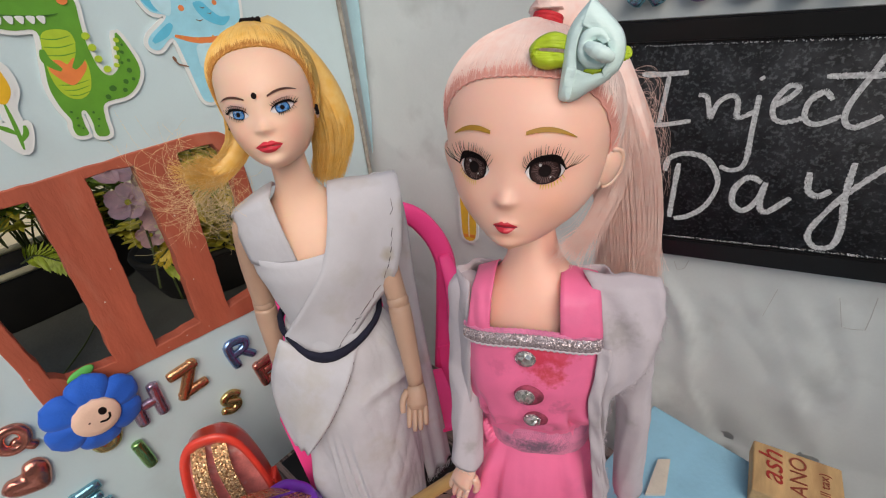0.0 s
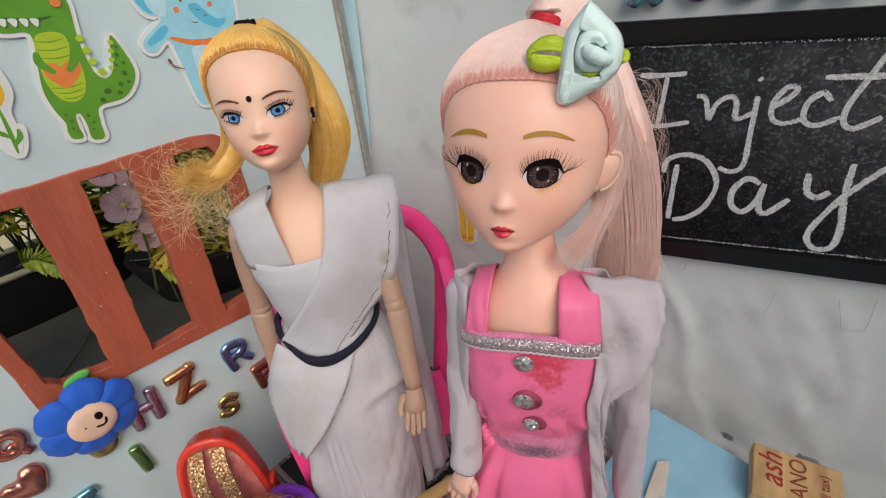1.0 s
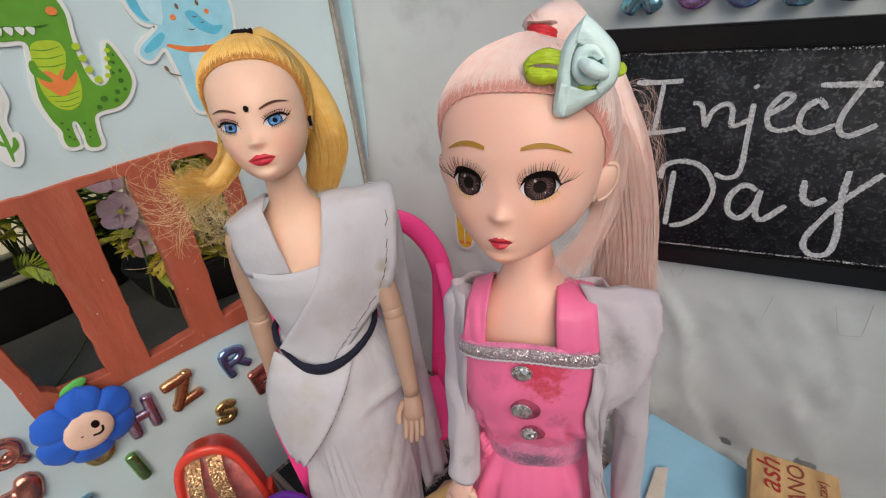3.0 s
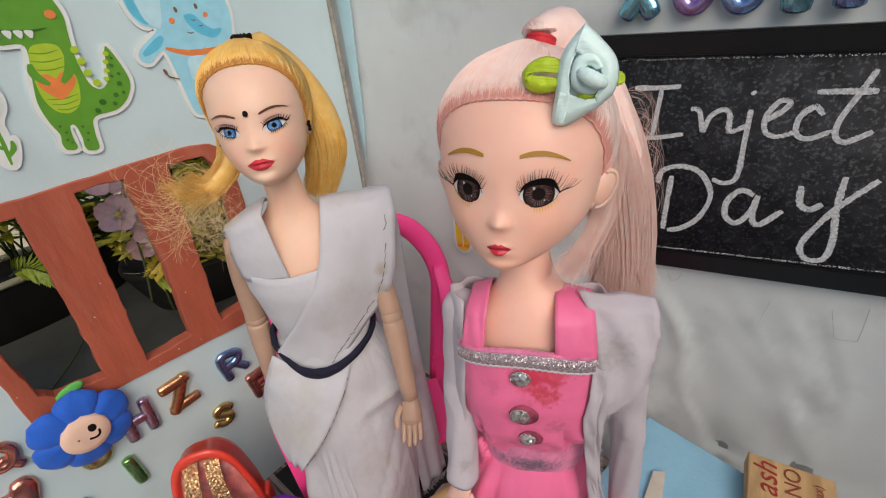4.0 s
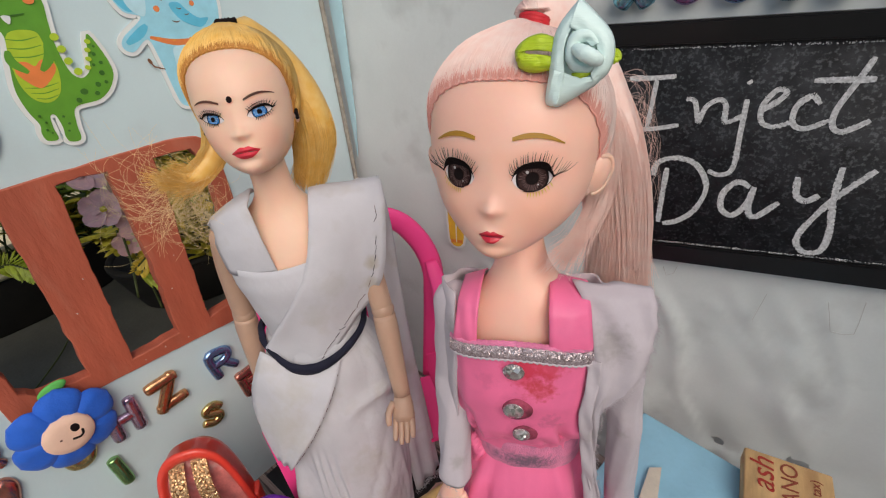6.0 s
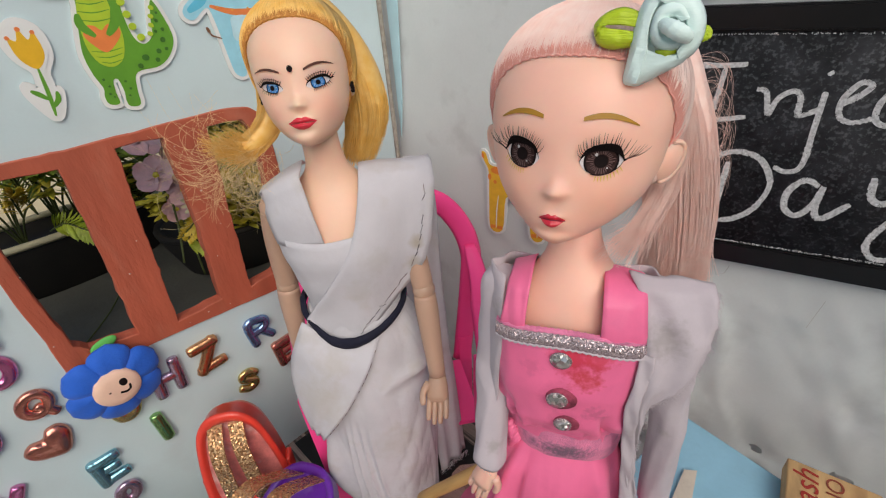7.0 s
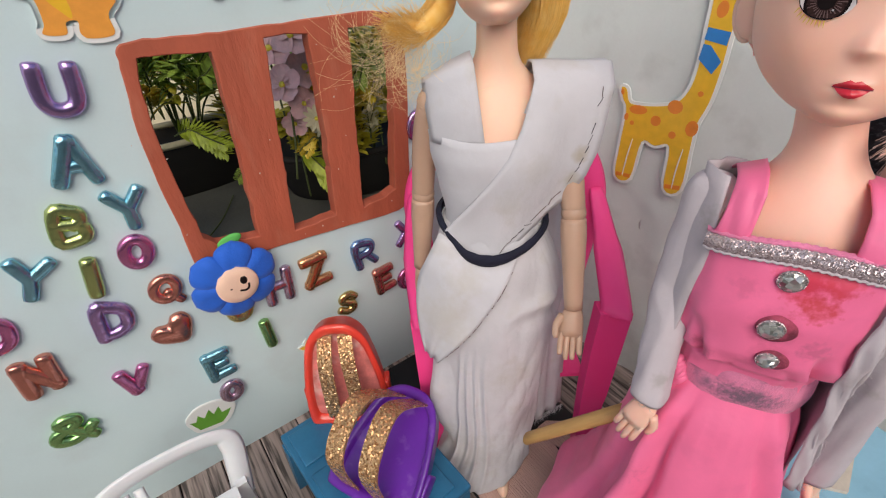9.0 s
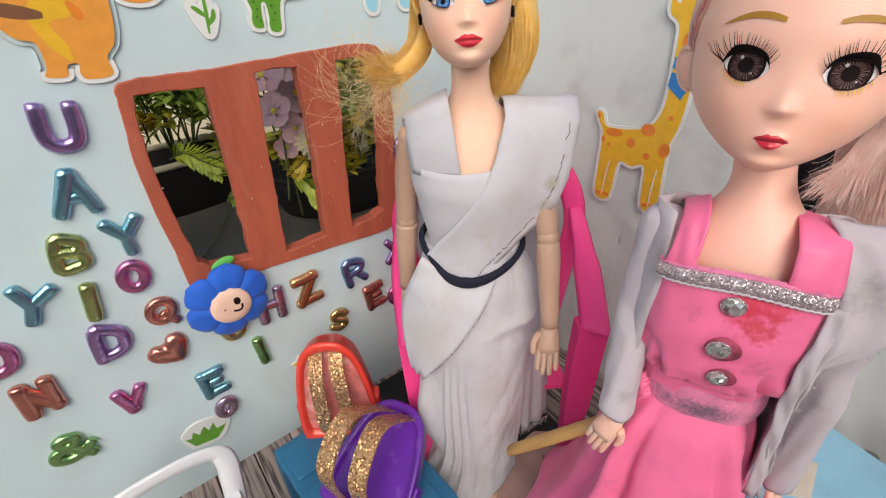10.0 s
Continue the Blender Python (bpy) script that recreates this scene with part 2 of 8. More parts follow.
# The wall frames: local x runs along the wall, local y into it, z up.
WALL_A = Matrix()
ux = Vector((0.1024, -0.9947, 0))
WALL_B = Matrix((( ux.x, -ux.y, 0, 0.0058), (ux.y, ux.x, 0, 0), (0, 0, 1, 0), (0, 0, 0, 1)))

# ---- the setting ----
def setting(name, bm, mats, label, category, smooth=False):
    return tagged(part(name, bm, mats, None, "", smooth), label, category, "", "structure")

# walls of the set: thick card covered with paper
bm = bmesh.new()
plate(bm, mm([(-520, 0), (0, 0), (0, 330), (-520, 330)]), [mm([(-204, 140), (-90, 131), (-86, 228), (-202, 231)])], 0.0, 0.004, WALL_A, 0, 1)
wall_a = setting("wall_window_side", bm, [PAPER_A, CARD_EDGE], "pale mint white paper-covered card wall with a window hole", "wall")
bm = bmesh.new()
rows = []
for i in range(181):
    x = -0.02 + 0.58 * i / 180
    col = []
    for j in range(121):
        z = 0.33 * j / 120
        q = Vector((x * 14, z * 14, 2.0))
        ridge = max(0.0, 0.16 - abs(noise.noise(q + Vector((noise.noise(q * 0.6) * 2, 0, 0))))) * 0.009 + max(0.0, 0.1 - abs(noise.noise(q * 2.3 + Vector((4, 7, 1))))) * 0.004
        # softer waves everywhere, sharper folds where the paper has come loose
        loose = math.exp(-((x - 0.2) / 0.09) ** 2) * max(0.0, min(1.0, (0.175 - z) / 0.06))
        w = Vector((x * 30 + 1.4 * noise.noise(q), z * 13 + x * 22, 5.0))
        ridge = 0.3 * ridge + 0.0003 * noise.noise(Vector((x * 16, z * 22, 9.0))) + loose * (0.013 * max(0.0, 0.17 - abs(noise.noise(w))) + 0.02 * max(0.0, 0.08 - abs(noise.noise(w * 1.7 + Vector((3, 9, 2))))) + 0.0016 * noise.noise(Vector((x * 60, z * 40, 1.0))))
        ridge = min(ridge, 0.0046)
        col.append(WALL_B @ Vector((x, 0.0016 - ridge, z)))
    rows.append(col)
loft(bm, rows, 0, closed=False)
plate(bm, mm([(-20, 0), (560, 0), (560, 330), (-20, 330)]), [], 0.002, 0.006, WALL_B, 0, 1)
wall_b = setting("wall_board_side", bm, [PAPER_B, CARD_EDGE], "greyish white creased paper wall", "wall", True)
bm = bmesh.new()
box(bm, (0.9, 0.8, 0.03), pose(-0.2, -0.2, -0.0185))
setting("floor", bm, JOINT, "dark base under the weathered plank flooring", "floor")
FLOOR = bpy.data.objects["floor"]
bm = bmesh.new()
box(bm, (1.4, 1.2, 0.03), pose(-0.2, 0.0, -0.05), 0, 0.002)
table = thing("table", pose(-0.2, 0, -0.75), "brown wooden table under the toy classroom", "table")
ob = part("tabletop", bm, WOODT, table)
ob.location = (0.2, 0, 0.75)
for sx in (-0.62, 0.62):
    for sy in (-0.52, 0.52):
        bm = bmesh.new()
        box(bm, (0.05, 0.05, 0.685), pose(sx, sy, 0.3425), 0, 0.003)
        part("leg", bm, WOODT, table)
bm = bmesh.new()
box(bm, (24, 24, 0.1), pose(0, 0, -0.8))
setting("ground", bm, SOIL, "plain grey ground", "ground")

# unseen wall added behind the camera, keeps low skylight off the dolls
bm = bmesh.new()
box(bm, (5.0, 0.1, 1.25), pose(-0.2, -0.95, -0.125))
setting("sky_blocking_wall", bm, BLOCKER, "plain unseen wall added behind the camera to cut low skylight", "wall")

# ---- window ----
window = thing("window_1", pose(0, 0, 0), "terracotta painted toy window frame with two upright bars", "window", "", "structure")
def rough_loop(pts, step=0.0022, wobble=0.0007):
    """A hand-cut outline: straight runs with small wobbles."""
    out, k = [], len(pts)
    for i in range(k):
        a, b = Vector(pts[i]) * 0.001, Vector(pts[(i + 1) % k]) * 0.001
        n = max(1, int((b - a).length / step))
        for j in range(n):
            p = a.lerp(b, j / n)
            q = Vector((p.x * 170, p.y * 170, 0.5))
            w = wobble * (1 + 0.8 * noise.noise(q * 4))
            out.append((p.x + w * noise.noise(q) + 0.0002 * noise.noise(q * 5), p.y + w * noise.noise(q + Vector((9, 9, 9)))))
    return out


OUTER = smooth_loop([(-204, 226), (-203, 232), (-197, 234.5), (-180, 234), (-162, 233.5), (-134, 234), (-104, 234), (-92, 232.5), (-85, 226), (-82.5, 205), (-84.5, 165), (-86.5, 134), (-91, 127), (-103, 126), (-138, 129), (-176, 132), (-200, 133), (-206.5, 137), (-206.5, 158), (-207.5, 180), (-207, 203)], 4)
OUTER = [(x + 0.0005 * noise.noise(Vector((x * 260, z * 260, 3))), z + 0.0006 * noise.noise(Vector((x * 260, z * 260, 8)))) for x, z in OUTER]
HOLES = [rough_loop(h) for h in ([(-197.5, 229), (-184, 228), (-172, 226.8), (-172.5, 205), (-173, 185), (-174.8, 155), (-175.6, 141.5), (-195, 145), (-199, 150), (-200.5, 170), (-201.5, 200), (-200, 221)],
                                 [(-150.5, 228.8), (-141, 229.4), (-131.8, 228.5), (-131.3, 205), (-131.6, 185), (-133, 160), (-134.6, 138), (-146, 137.2), (-157.4, 137.2), (-156, 160), (-154.6, 180), (-152.5, 205)],
                                 [(-112, 228), (-103, 228), (-95, 227), (-91.5, 221), (-91, 205), (-93.5, 170), (-96, 141), (-103, 138), (-117.3, 136.6), (-116, 160), (-114.5, 185), (-113, 205)])]
bm = bmesh.new()
plate(bm, OUTER, HOLES, -0.0014, 0.006)
bmesh.ops.bevel(bm, geom=[e for e in bm.edges if abs(e.verts[0].co.y - e.verts[1].co.y) < 1e-6 and len(e.link_faces) == 2 and e.calc_face_angle(0) > 1.0], offset=0.0004, segments=1, affect="EDGES")
part("window_frame", bm, TERRA, window, "terracotta painted frame with two upright bars", smooth=False)

# chips of white paint on the bars
rng = random.Random(23)
bm = bmesh.new()
for k in range(20):
    x0, z = rng.choice(((-163, 0), (-124, 0), (-204, 0), (-150, 1))), rng.uniform(142, 226)
    x = (x0[0] - 0.06 * (226 - z) + rng.gauss(0, 4) if not x0[1] else rng.uniform(-200, -95)) * 0.001
    z = z * 0.001 if not x0[1] else rng.uniform(0.131, 0.1345)
    r = rng.uniform(0.0002, 0.00045)
    ball(bm, (x, -0.0015, z), (r, 0.0002, r * rng.uniform(0.6, 1.4)), 0, 6, 4)
tagged(part("paint_speck", bm, SPECK, window), kind="stuff")

# ---- foil letters ----
FOILS = {k: foil("foil_" + k, c) for k, c in dict(purple=(0.38, 0.2, 0.5), teal=(0.16, 0.46, 0.58), olive=(0.38, 0.46, 0.1), magenta=(0.6, 0.12, 0.36), copper=(0.6, 0.17, 0.1), mauve=(0.5, 0.32, 0.45), orange=(0.66, 0.27, 0.07), blue=(0.16, 0.3, 0.6), gold=(0.6, 0.42, 0.1), green=(0.2, 0.45, 0.1)).items()}
OVAL = [(0.35 + 0.35 * math.cos(t), 0.5 + 0.48 * math.sin(t)) for t in (2 * math.pi * i / 16 for i in range(16))]
GLYPH = {
    "U": [[(0, 1), (0, 0.4), (0.1, 0.1), (0.35, 0), (0.6, 0.1), (0.7, 0.4), (0.7, 1)]],
    "A": [[(0, 0), (0.33, 1), (0.38, 1), (0.72, 0)], [(0.15, 0.34), (0.56, 0.34)]],
    "B": [[(0.45, 0.54), (0.6, 0.68), (0.58, 0.9), (0.4, 1), (0.05, 1), (0.05, 0), (0.45, 0), (0.68, 0.14), (0.66, 0.42), (0.45, 0.54), (0.1, 0.54)]],
    "Y": [[(0, 1), (0.35, 0.5), (0.35, 0)], [(0.35, 0.5), (0.72, 1)]],
    "O": [OVAL], "I": [[(0.1, 0), (0.1, 1)]],
    "Q": [OVAL, [(0.45, 0.28), (0.78, -0.05)]],
    "D": [[(0.05, 0), (0.05, 1), (0.38, 0.98), (0.64, 0.8), (0.7, 0.5), (0.64, 0.2), (0.38, 0.02), (0.05, 0)]],
    "N": [[(0, 0), (0.01, 0.5), (0.02, 1)], [(0.03, 0.96), (0.33, 0.5), (0.62, 0.04)], [(0.63, 0), (0.64, 0.5), (0.65, 1)]],
    "V": [[(0, 1), (0.33, 0), (0.4, 0), (0.75, 1)]],
    "E": [[(0.6, 1), (0.05, 1), (0.05, 0), (0.62, 0)], [(0.05, 0.5), (0.5, 0.5)]],
    "H": [[(0, 0), (0, 1)], [(0.62, 0), (0.62, 1)], [(0, 0.5), (0.62, 0.5)]],
    "Z": [[(0, 1), (0.6, 1), (0, 0), (0.64, 0)]],
    "R": [[(0.03, 0), (0.03, 1), (0.4, 1), (0.62, 0.86), (0.6, 0.62), (0.4, 0.48), (0.08, 0.48)], [(0.38, 0.45), (0.64, 0)]],
    "X": [[(0, 0), (0.62, 1)], [(0, 1), (0.62, 0)]],
    "S": [[(0.6, 0.86), (0.38, 1), (0.08, 0.9), (0.06, 0.66), (0.32, 0.52), (0.58, 0.38), (0.6, 0.14), (0.32, 0), (0.02, 0.12)]],
    "C": [[(0.62, 0.84), (0.38, 1), (0.1, 0.84), (0, 0.5), (0.1, 0.16), (0.38, 0), (0.62, 0.16)]],
    "J": [[(0.55, 1), (0.55, 0.3), (0.4, 0.03), (0.16, 0.05), (0.03, 0.3)]],
    "&": [[(0.75, 0.05), (0.2, 0.7), (0.25, 0.95), (0.48, 0.92), (0.46, 0.68), (0.1, 0.4), (0.08, 0.1), (0.35, 0), (0.62, 0.2), (0.75, 0.45)]],
}
ROUNDED = set("UOQSCJ&BDR")


def foil_letter(ch, colour, top, bottom, fat=0.145, wide=1.0, wall=WALL_A):
    """A puffed foil letter stuck to the window wall, from its top to its bottom middle (mm)."""
    t, b = Vector(top) * 0.001, Vector(bottom) * 0.001
    h, r = (t - b).length, 0.0
    r = h * fat
    turn = math.atan2(-(t - b).x, (t - b).y)
    bm = bmesh.new()
    bar = 0
    for stroke in GLYPH[ch]:
        closed = stroke is OVAL
        pts = [(p[0] * wide, p[1]) for p in stroke]
        mid = 0.35 * wide if ch != "I" else 0.1 * wide
        pts = [((x - mid) * (h - 2 * r) * 1.06, -r * 0.5, (z - 0.5) * (h - 2 * r)) for x, z in pts]
        if ch in ROUNDED or closed:
            pts = spline(pts, 4, closed)
        # a sharp corner is two rounded bars that meet
        runs, run = [], [pts[0]]
        for i in range(1, len(pts)):
            run.append(pts[i])
            if not closed and i + 1 < len(pts) and (Vector(pts[i]) - Vector(pts[i - 1])).angle(Vector(pts[i + 1]) - Vector(pts[i]), 0.0) > 0.85:
                runs.append(run)
                run = [pts[i]]
        for run in runs + [run]:
            round_tube(bm, [(x, y + 0.0002 * bar, z) for x, y, z in run], r * (1 - 0.035 * bar), 11, 0, 0.72, (0, 1, 0), closed)
            bar += 1
    ob = part("foil_letter", bm, FOILS[colour])
    c = (t + b) / 2
    ob.matrix_world = wall @ pose(c.x, 0, c.y) @ Matrix.Rotation(-turn, 4, "Y")
    tagged(ob, "puffed shiny %s foil letter stuck on the wall" % colour, "letter", "foil letters on the wall")
    return ob


for row in (("U", "purple", (-223.4, 232), (-225.9, 213)), ("A", "teal", (-229.5, 208), (-232, 188)), ("B", "olive", (-239.5, 182.5), (-243.5, 165)),
            ("Y", "teal", (-221, 183.5), (-221.5, 164.5)), ("O", "magenta", (-224, 163), (-227, 145.5), 0.15, 0.95), ("Y", "teal", (-258, 166), (-265, 148)),
            ("I", "olive", (-242, 159), (-245.5, 139.5), 0.16), ("Q", "copper", (-220, 139.5), (-224, 123.5), 0.15, 1.1), ("D", "purple", (-244, 136), (-247, 115.5), 0.15, 1.0),
            ("N", "copper", (-277.5, 123), (-278.5, 102.5), 0.17, 1.0), ("V", "magenta", (-250, 97), (-252, 80), 0.18, 1.05), ("D", "magenta", (-280, 148), (-284, 129)),
            ("E", "teal", (-215, 85), (-214.5, 64), 0.15), ("O", "mauve", (-213, 60.5), (-216, 44), 0.17, 0.95), ("&", "green", (-279.5, 87), (-284, 67.5), 0.14, 1.3),
            ("H", "mauve", (-172.5, 119.5), (-173.5, 97), 0.14, 0.95), ("Z", "orange", (-152, 119.5), (-151, 97), 0.15), ("R", "blue", (-122, 116), (-120, 96), 0.14, 1.1),
            ("X", "purple", (-90.5, 118.5), (-91, 99.5), 0.14, 1.1), ("S", "gold", (-135.5, 84), (-138.5, 66.5), 0.15, 1.0), ("E", "copper", (-111, 91.5), (-109, 70.5), 0.15, 1.0),
            ("C", "magenta", (-94, 82), (-94, 64.5), 0.16, 1.05), ("J", "gold", (-192.5, 116), (-196.5, 96), 0.17, 1.0), ("I", "green", (-187, 91), (-186, 70), 0.15),
            ("O", "purple", (-76.5, 184), (-78, 164)), ("R", "blue", (-77.5, 141), (-79, 122))):
    foil_letter(*row)
for row in (("X", "teal", (169, 292), (169, 273), 0.2, 1.0, WALL_B), ("O", "purple", (187, 293), (187, 273.5), 0.15, 0.95, WALL_B), ("O", "blue", (203, 293), (203, 273.5), 0.15, 0.95, WALL_B), ("I", "teal", (219, 294), (219, 274), 0.24, 1.0, WALL_B), ("I", "blue", (233, 295), (233, 275), 0.24, 1.0, WALL_B), ("V", "copper", (249, 296), (249, 276), 0.15, 1.0, WALL_B)):
    foil_letter(*row)
bm = bmesh.new()
heart = spline([(0, 0, 0.0058), (0.0042, 0, 0.0082), (0.0088, 0, 0.0062), (0.0092, 0, 0.001), (0.0056, 0, -0.0042), (0, 0, -0.0084), (-0.0056, 0, -0.0042), (-0.0092, 0, 0.001), (-0.0088, 0, 0.0062), (-0.0042, 0, 0.0082)], 5, True)
rows = [[Vector((p.x * s, y, p.z * s)) for p in heart] for s, y in ((1, 0), (1.02, -0.0012), (0.92, -0.0026), (0.7, -0.0036), (0.35, -0.0042), (0.05, -0.0044))]
loft(bm, rows)
ob = tagged(part("foil_heart", bm, FOILS["copper"]), "puffed shiny copper red foil heart stuck on the wall", "heart", "foil letters on the wall")
ob.matrix_world = pose(-0.2256, 0, 0.1065) @ Matrix.Rotation(radians(-24), 4, "Y")

# ---- chalkboard ----
board = thing("chalkboard", WALL_B @ pose(0, 0, 0), "black chalkboard with white chalk words, hung on the wall", "chalkboard")
E4 = [(148, 267.5), (345, 275), (363, 184), (167.5, 162)]
I4 = [(157, 259), (337, 266), (353, 193), (167, 171)]
bm = bmesh.new()
plate(bm, mm(I4), [], -0.003, -0.0005)
part("slate", bm, BLACKB, board, "dusty black writing surface")
bm = bmesh.new()
plate(bm, mm(E4), [mm(I4)], -0.0045, -0.0004)
bmesh.ops.bevel(bm, geom=[e for e in bm.edges if abs(e.verts[0].co.y - e.verts[1].co.y) < 1e-6 and len(e.link_faces) == 2 and e.calc_face_angle(0) > 1.0], offset=0.0008, segments=2, affect="EDGES")
part("board_frame", bm, BLACKF, board, "glossy black border", False)


def chalk(name, strokes, r=0.0011, keep=0.93, label="white chalk writing"):
    """Chalk drawn over rough slate: flat flecks along the strokes, ragged at the rims."""
    rng = random.Random(17)
    bm = bmesh.new()
    cell = 0.00026
    for s in strokes:
        pts = spline([(x * 0.001, 0, z * 0.001) for x, z in s], 10)
        run, seeds = 0.0, []
        for p, q in zip(pts, pts[1:]):
            n = max(1, round((q - p).length / cell))
            seeds += [(p.lerp(q, k / n), (q - p).normalized()) for k in range(n)]
        wild = rng.uniform(0, 50)
        for i, (p, d) in enumerate(seeds):
            side = Vector((-d.z, 0, d.x))
            w = r * (1 + 0.25 * noise.noise(Vector((i * 0.03, wild, 0)))) * min(1.0, 0.75 + i * 0.03, 0.75 + (len(seeds) - i) * 0.03)
            k = int(w / cell) + 1
            for j in range(-k, k + 1):
                u = abs(j * cell) / w
                f = noise.noise((p + side * j * cell) * 1500)
                if u + 0.22 * f > 1.0 or f < -keep + 0.5 * u or rng.random() > keep + 0.05:
                    continue
                o = p + side * j * cell
                v = [bm.verts.new(o + d * a * cell * 0.62 + side * b * cell * 0.62 + Vector((0, -0.00325 - 0.00006 * rng.random(), 0))) for a, b in ((-1, -1), (1, -1), (1, 1), (-1, 1))]
                bm.faces.new(v)
    return part(name, bm, CHALK, board, label, False)


bm = bmesh.new()
for run in ([(261, 161), (263, 155), (265.5, 147), (269, 147), (273, 148.3), (272.8, 155), (272, 165)], [(197, 160), (199, 155.5), (202, 157.5), (203, 162)], [(240, 158), (239, 150), (238, 142)]):
    tube(bm, [Vector((x * 0.001, -0.0009, z * 0.001)) for x, z in run], 0.00016, 4)
ob = setting("wall_marks", bm, material("pencil_grey", (0.5, 0.5, 0.48), 0.8), "faint grey pencil marks on the papered wall", "marks")
ob.matrix_world = WALL_B
chalk("dust_edge", [[(158, 258), (247, 261.8), (336.5, 265)]], 0.0004, 0.25, "thin chalk dust along the border")
chalk("dust_edge", [[(167.5, 172), (260, 183), (352.5, 194)]], 0.0005, 0.35, "thin chalk dust along the border")
chalk("word_inject", [[(171, 247.5), (180, 248), (188.5, 249)], [(181.5, 247.8), (181, 238), (180.3, 228)], [(174.5, 226.5), (183, 227.5), (192.5, 230)],
                      [(193.6, 240.5), (196.5, 240), (198, 236), (199.3, 231.8), (201, 238), (205, 241), (207.5, 239), (208.3, 233), (211, 233.5)], [(214, 241.5), (214.5, 230), (215, 214.6), (211, 211), (206.4, 212.2)], [(213.2, 248.2), (213.9, 247.4)],
                      [(211, 233.5), (214.5, 236)], [(219.5, 238), (223.5, 241.5), (225.5, 244.8), (222.5, 245.5), (219.3, 239.5), (220.5, 233.5), (225, 232.4), (230, 235)],
                      [(236, 241.5), (233, 244), (229.5, 240), (230, 234), (234, 232.5), (240, 236)], [(246, 257), (244, 250), (241, 240), (241.5, 234), (245, 232.5), (251, 237)], [(232.4, 249.2), (240, 249.8), (248.5, 250.3)]], 0.00095)
chalk("word_day", [[(191, 211), (191, 198), (191.2, 184.5)], [(186, 207), (187, 213), (194, 216), (202, 214), (207.3, 205), (205, 194), (199, 187), (193, 184.4)],
                   [(222.5, 207.5), (218, 209), (214, 203.5), (214.5, 196.5), (219, 194), (223, 200), (224, 207.5), (224, 198), (227, 194.9), (233.5, 202.8)],
                   [(236.8, 214), (238, 207), (241.5, 205), (245, 208)], [(248.6, 219.6), (249.5, 207), (252, 193), (251.3, 184.8), (246, 183.5), (242.8, 188.5), (245, 197), (250, 208), (258, 220)]], 0.00105)

# ---- toy chairs ----
PINK = material("hot_pink_plastic", (1.0, 0.07, 0.3), 0.4, 0, 0.01, 60, 500, 0.03, tint=(1.0, 0.08, 0.32), specular=0.35)
WHITEP = material("white_plastic", (0.75, 0.77, 0.79), 0.35, 0, 0.05, 60, 500, 0.05, coat=0.2, sss=0.1)


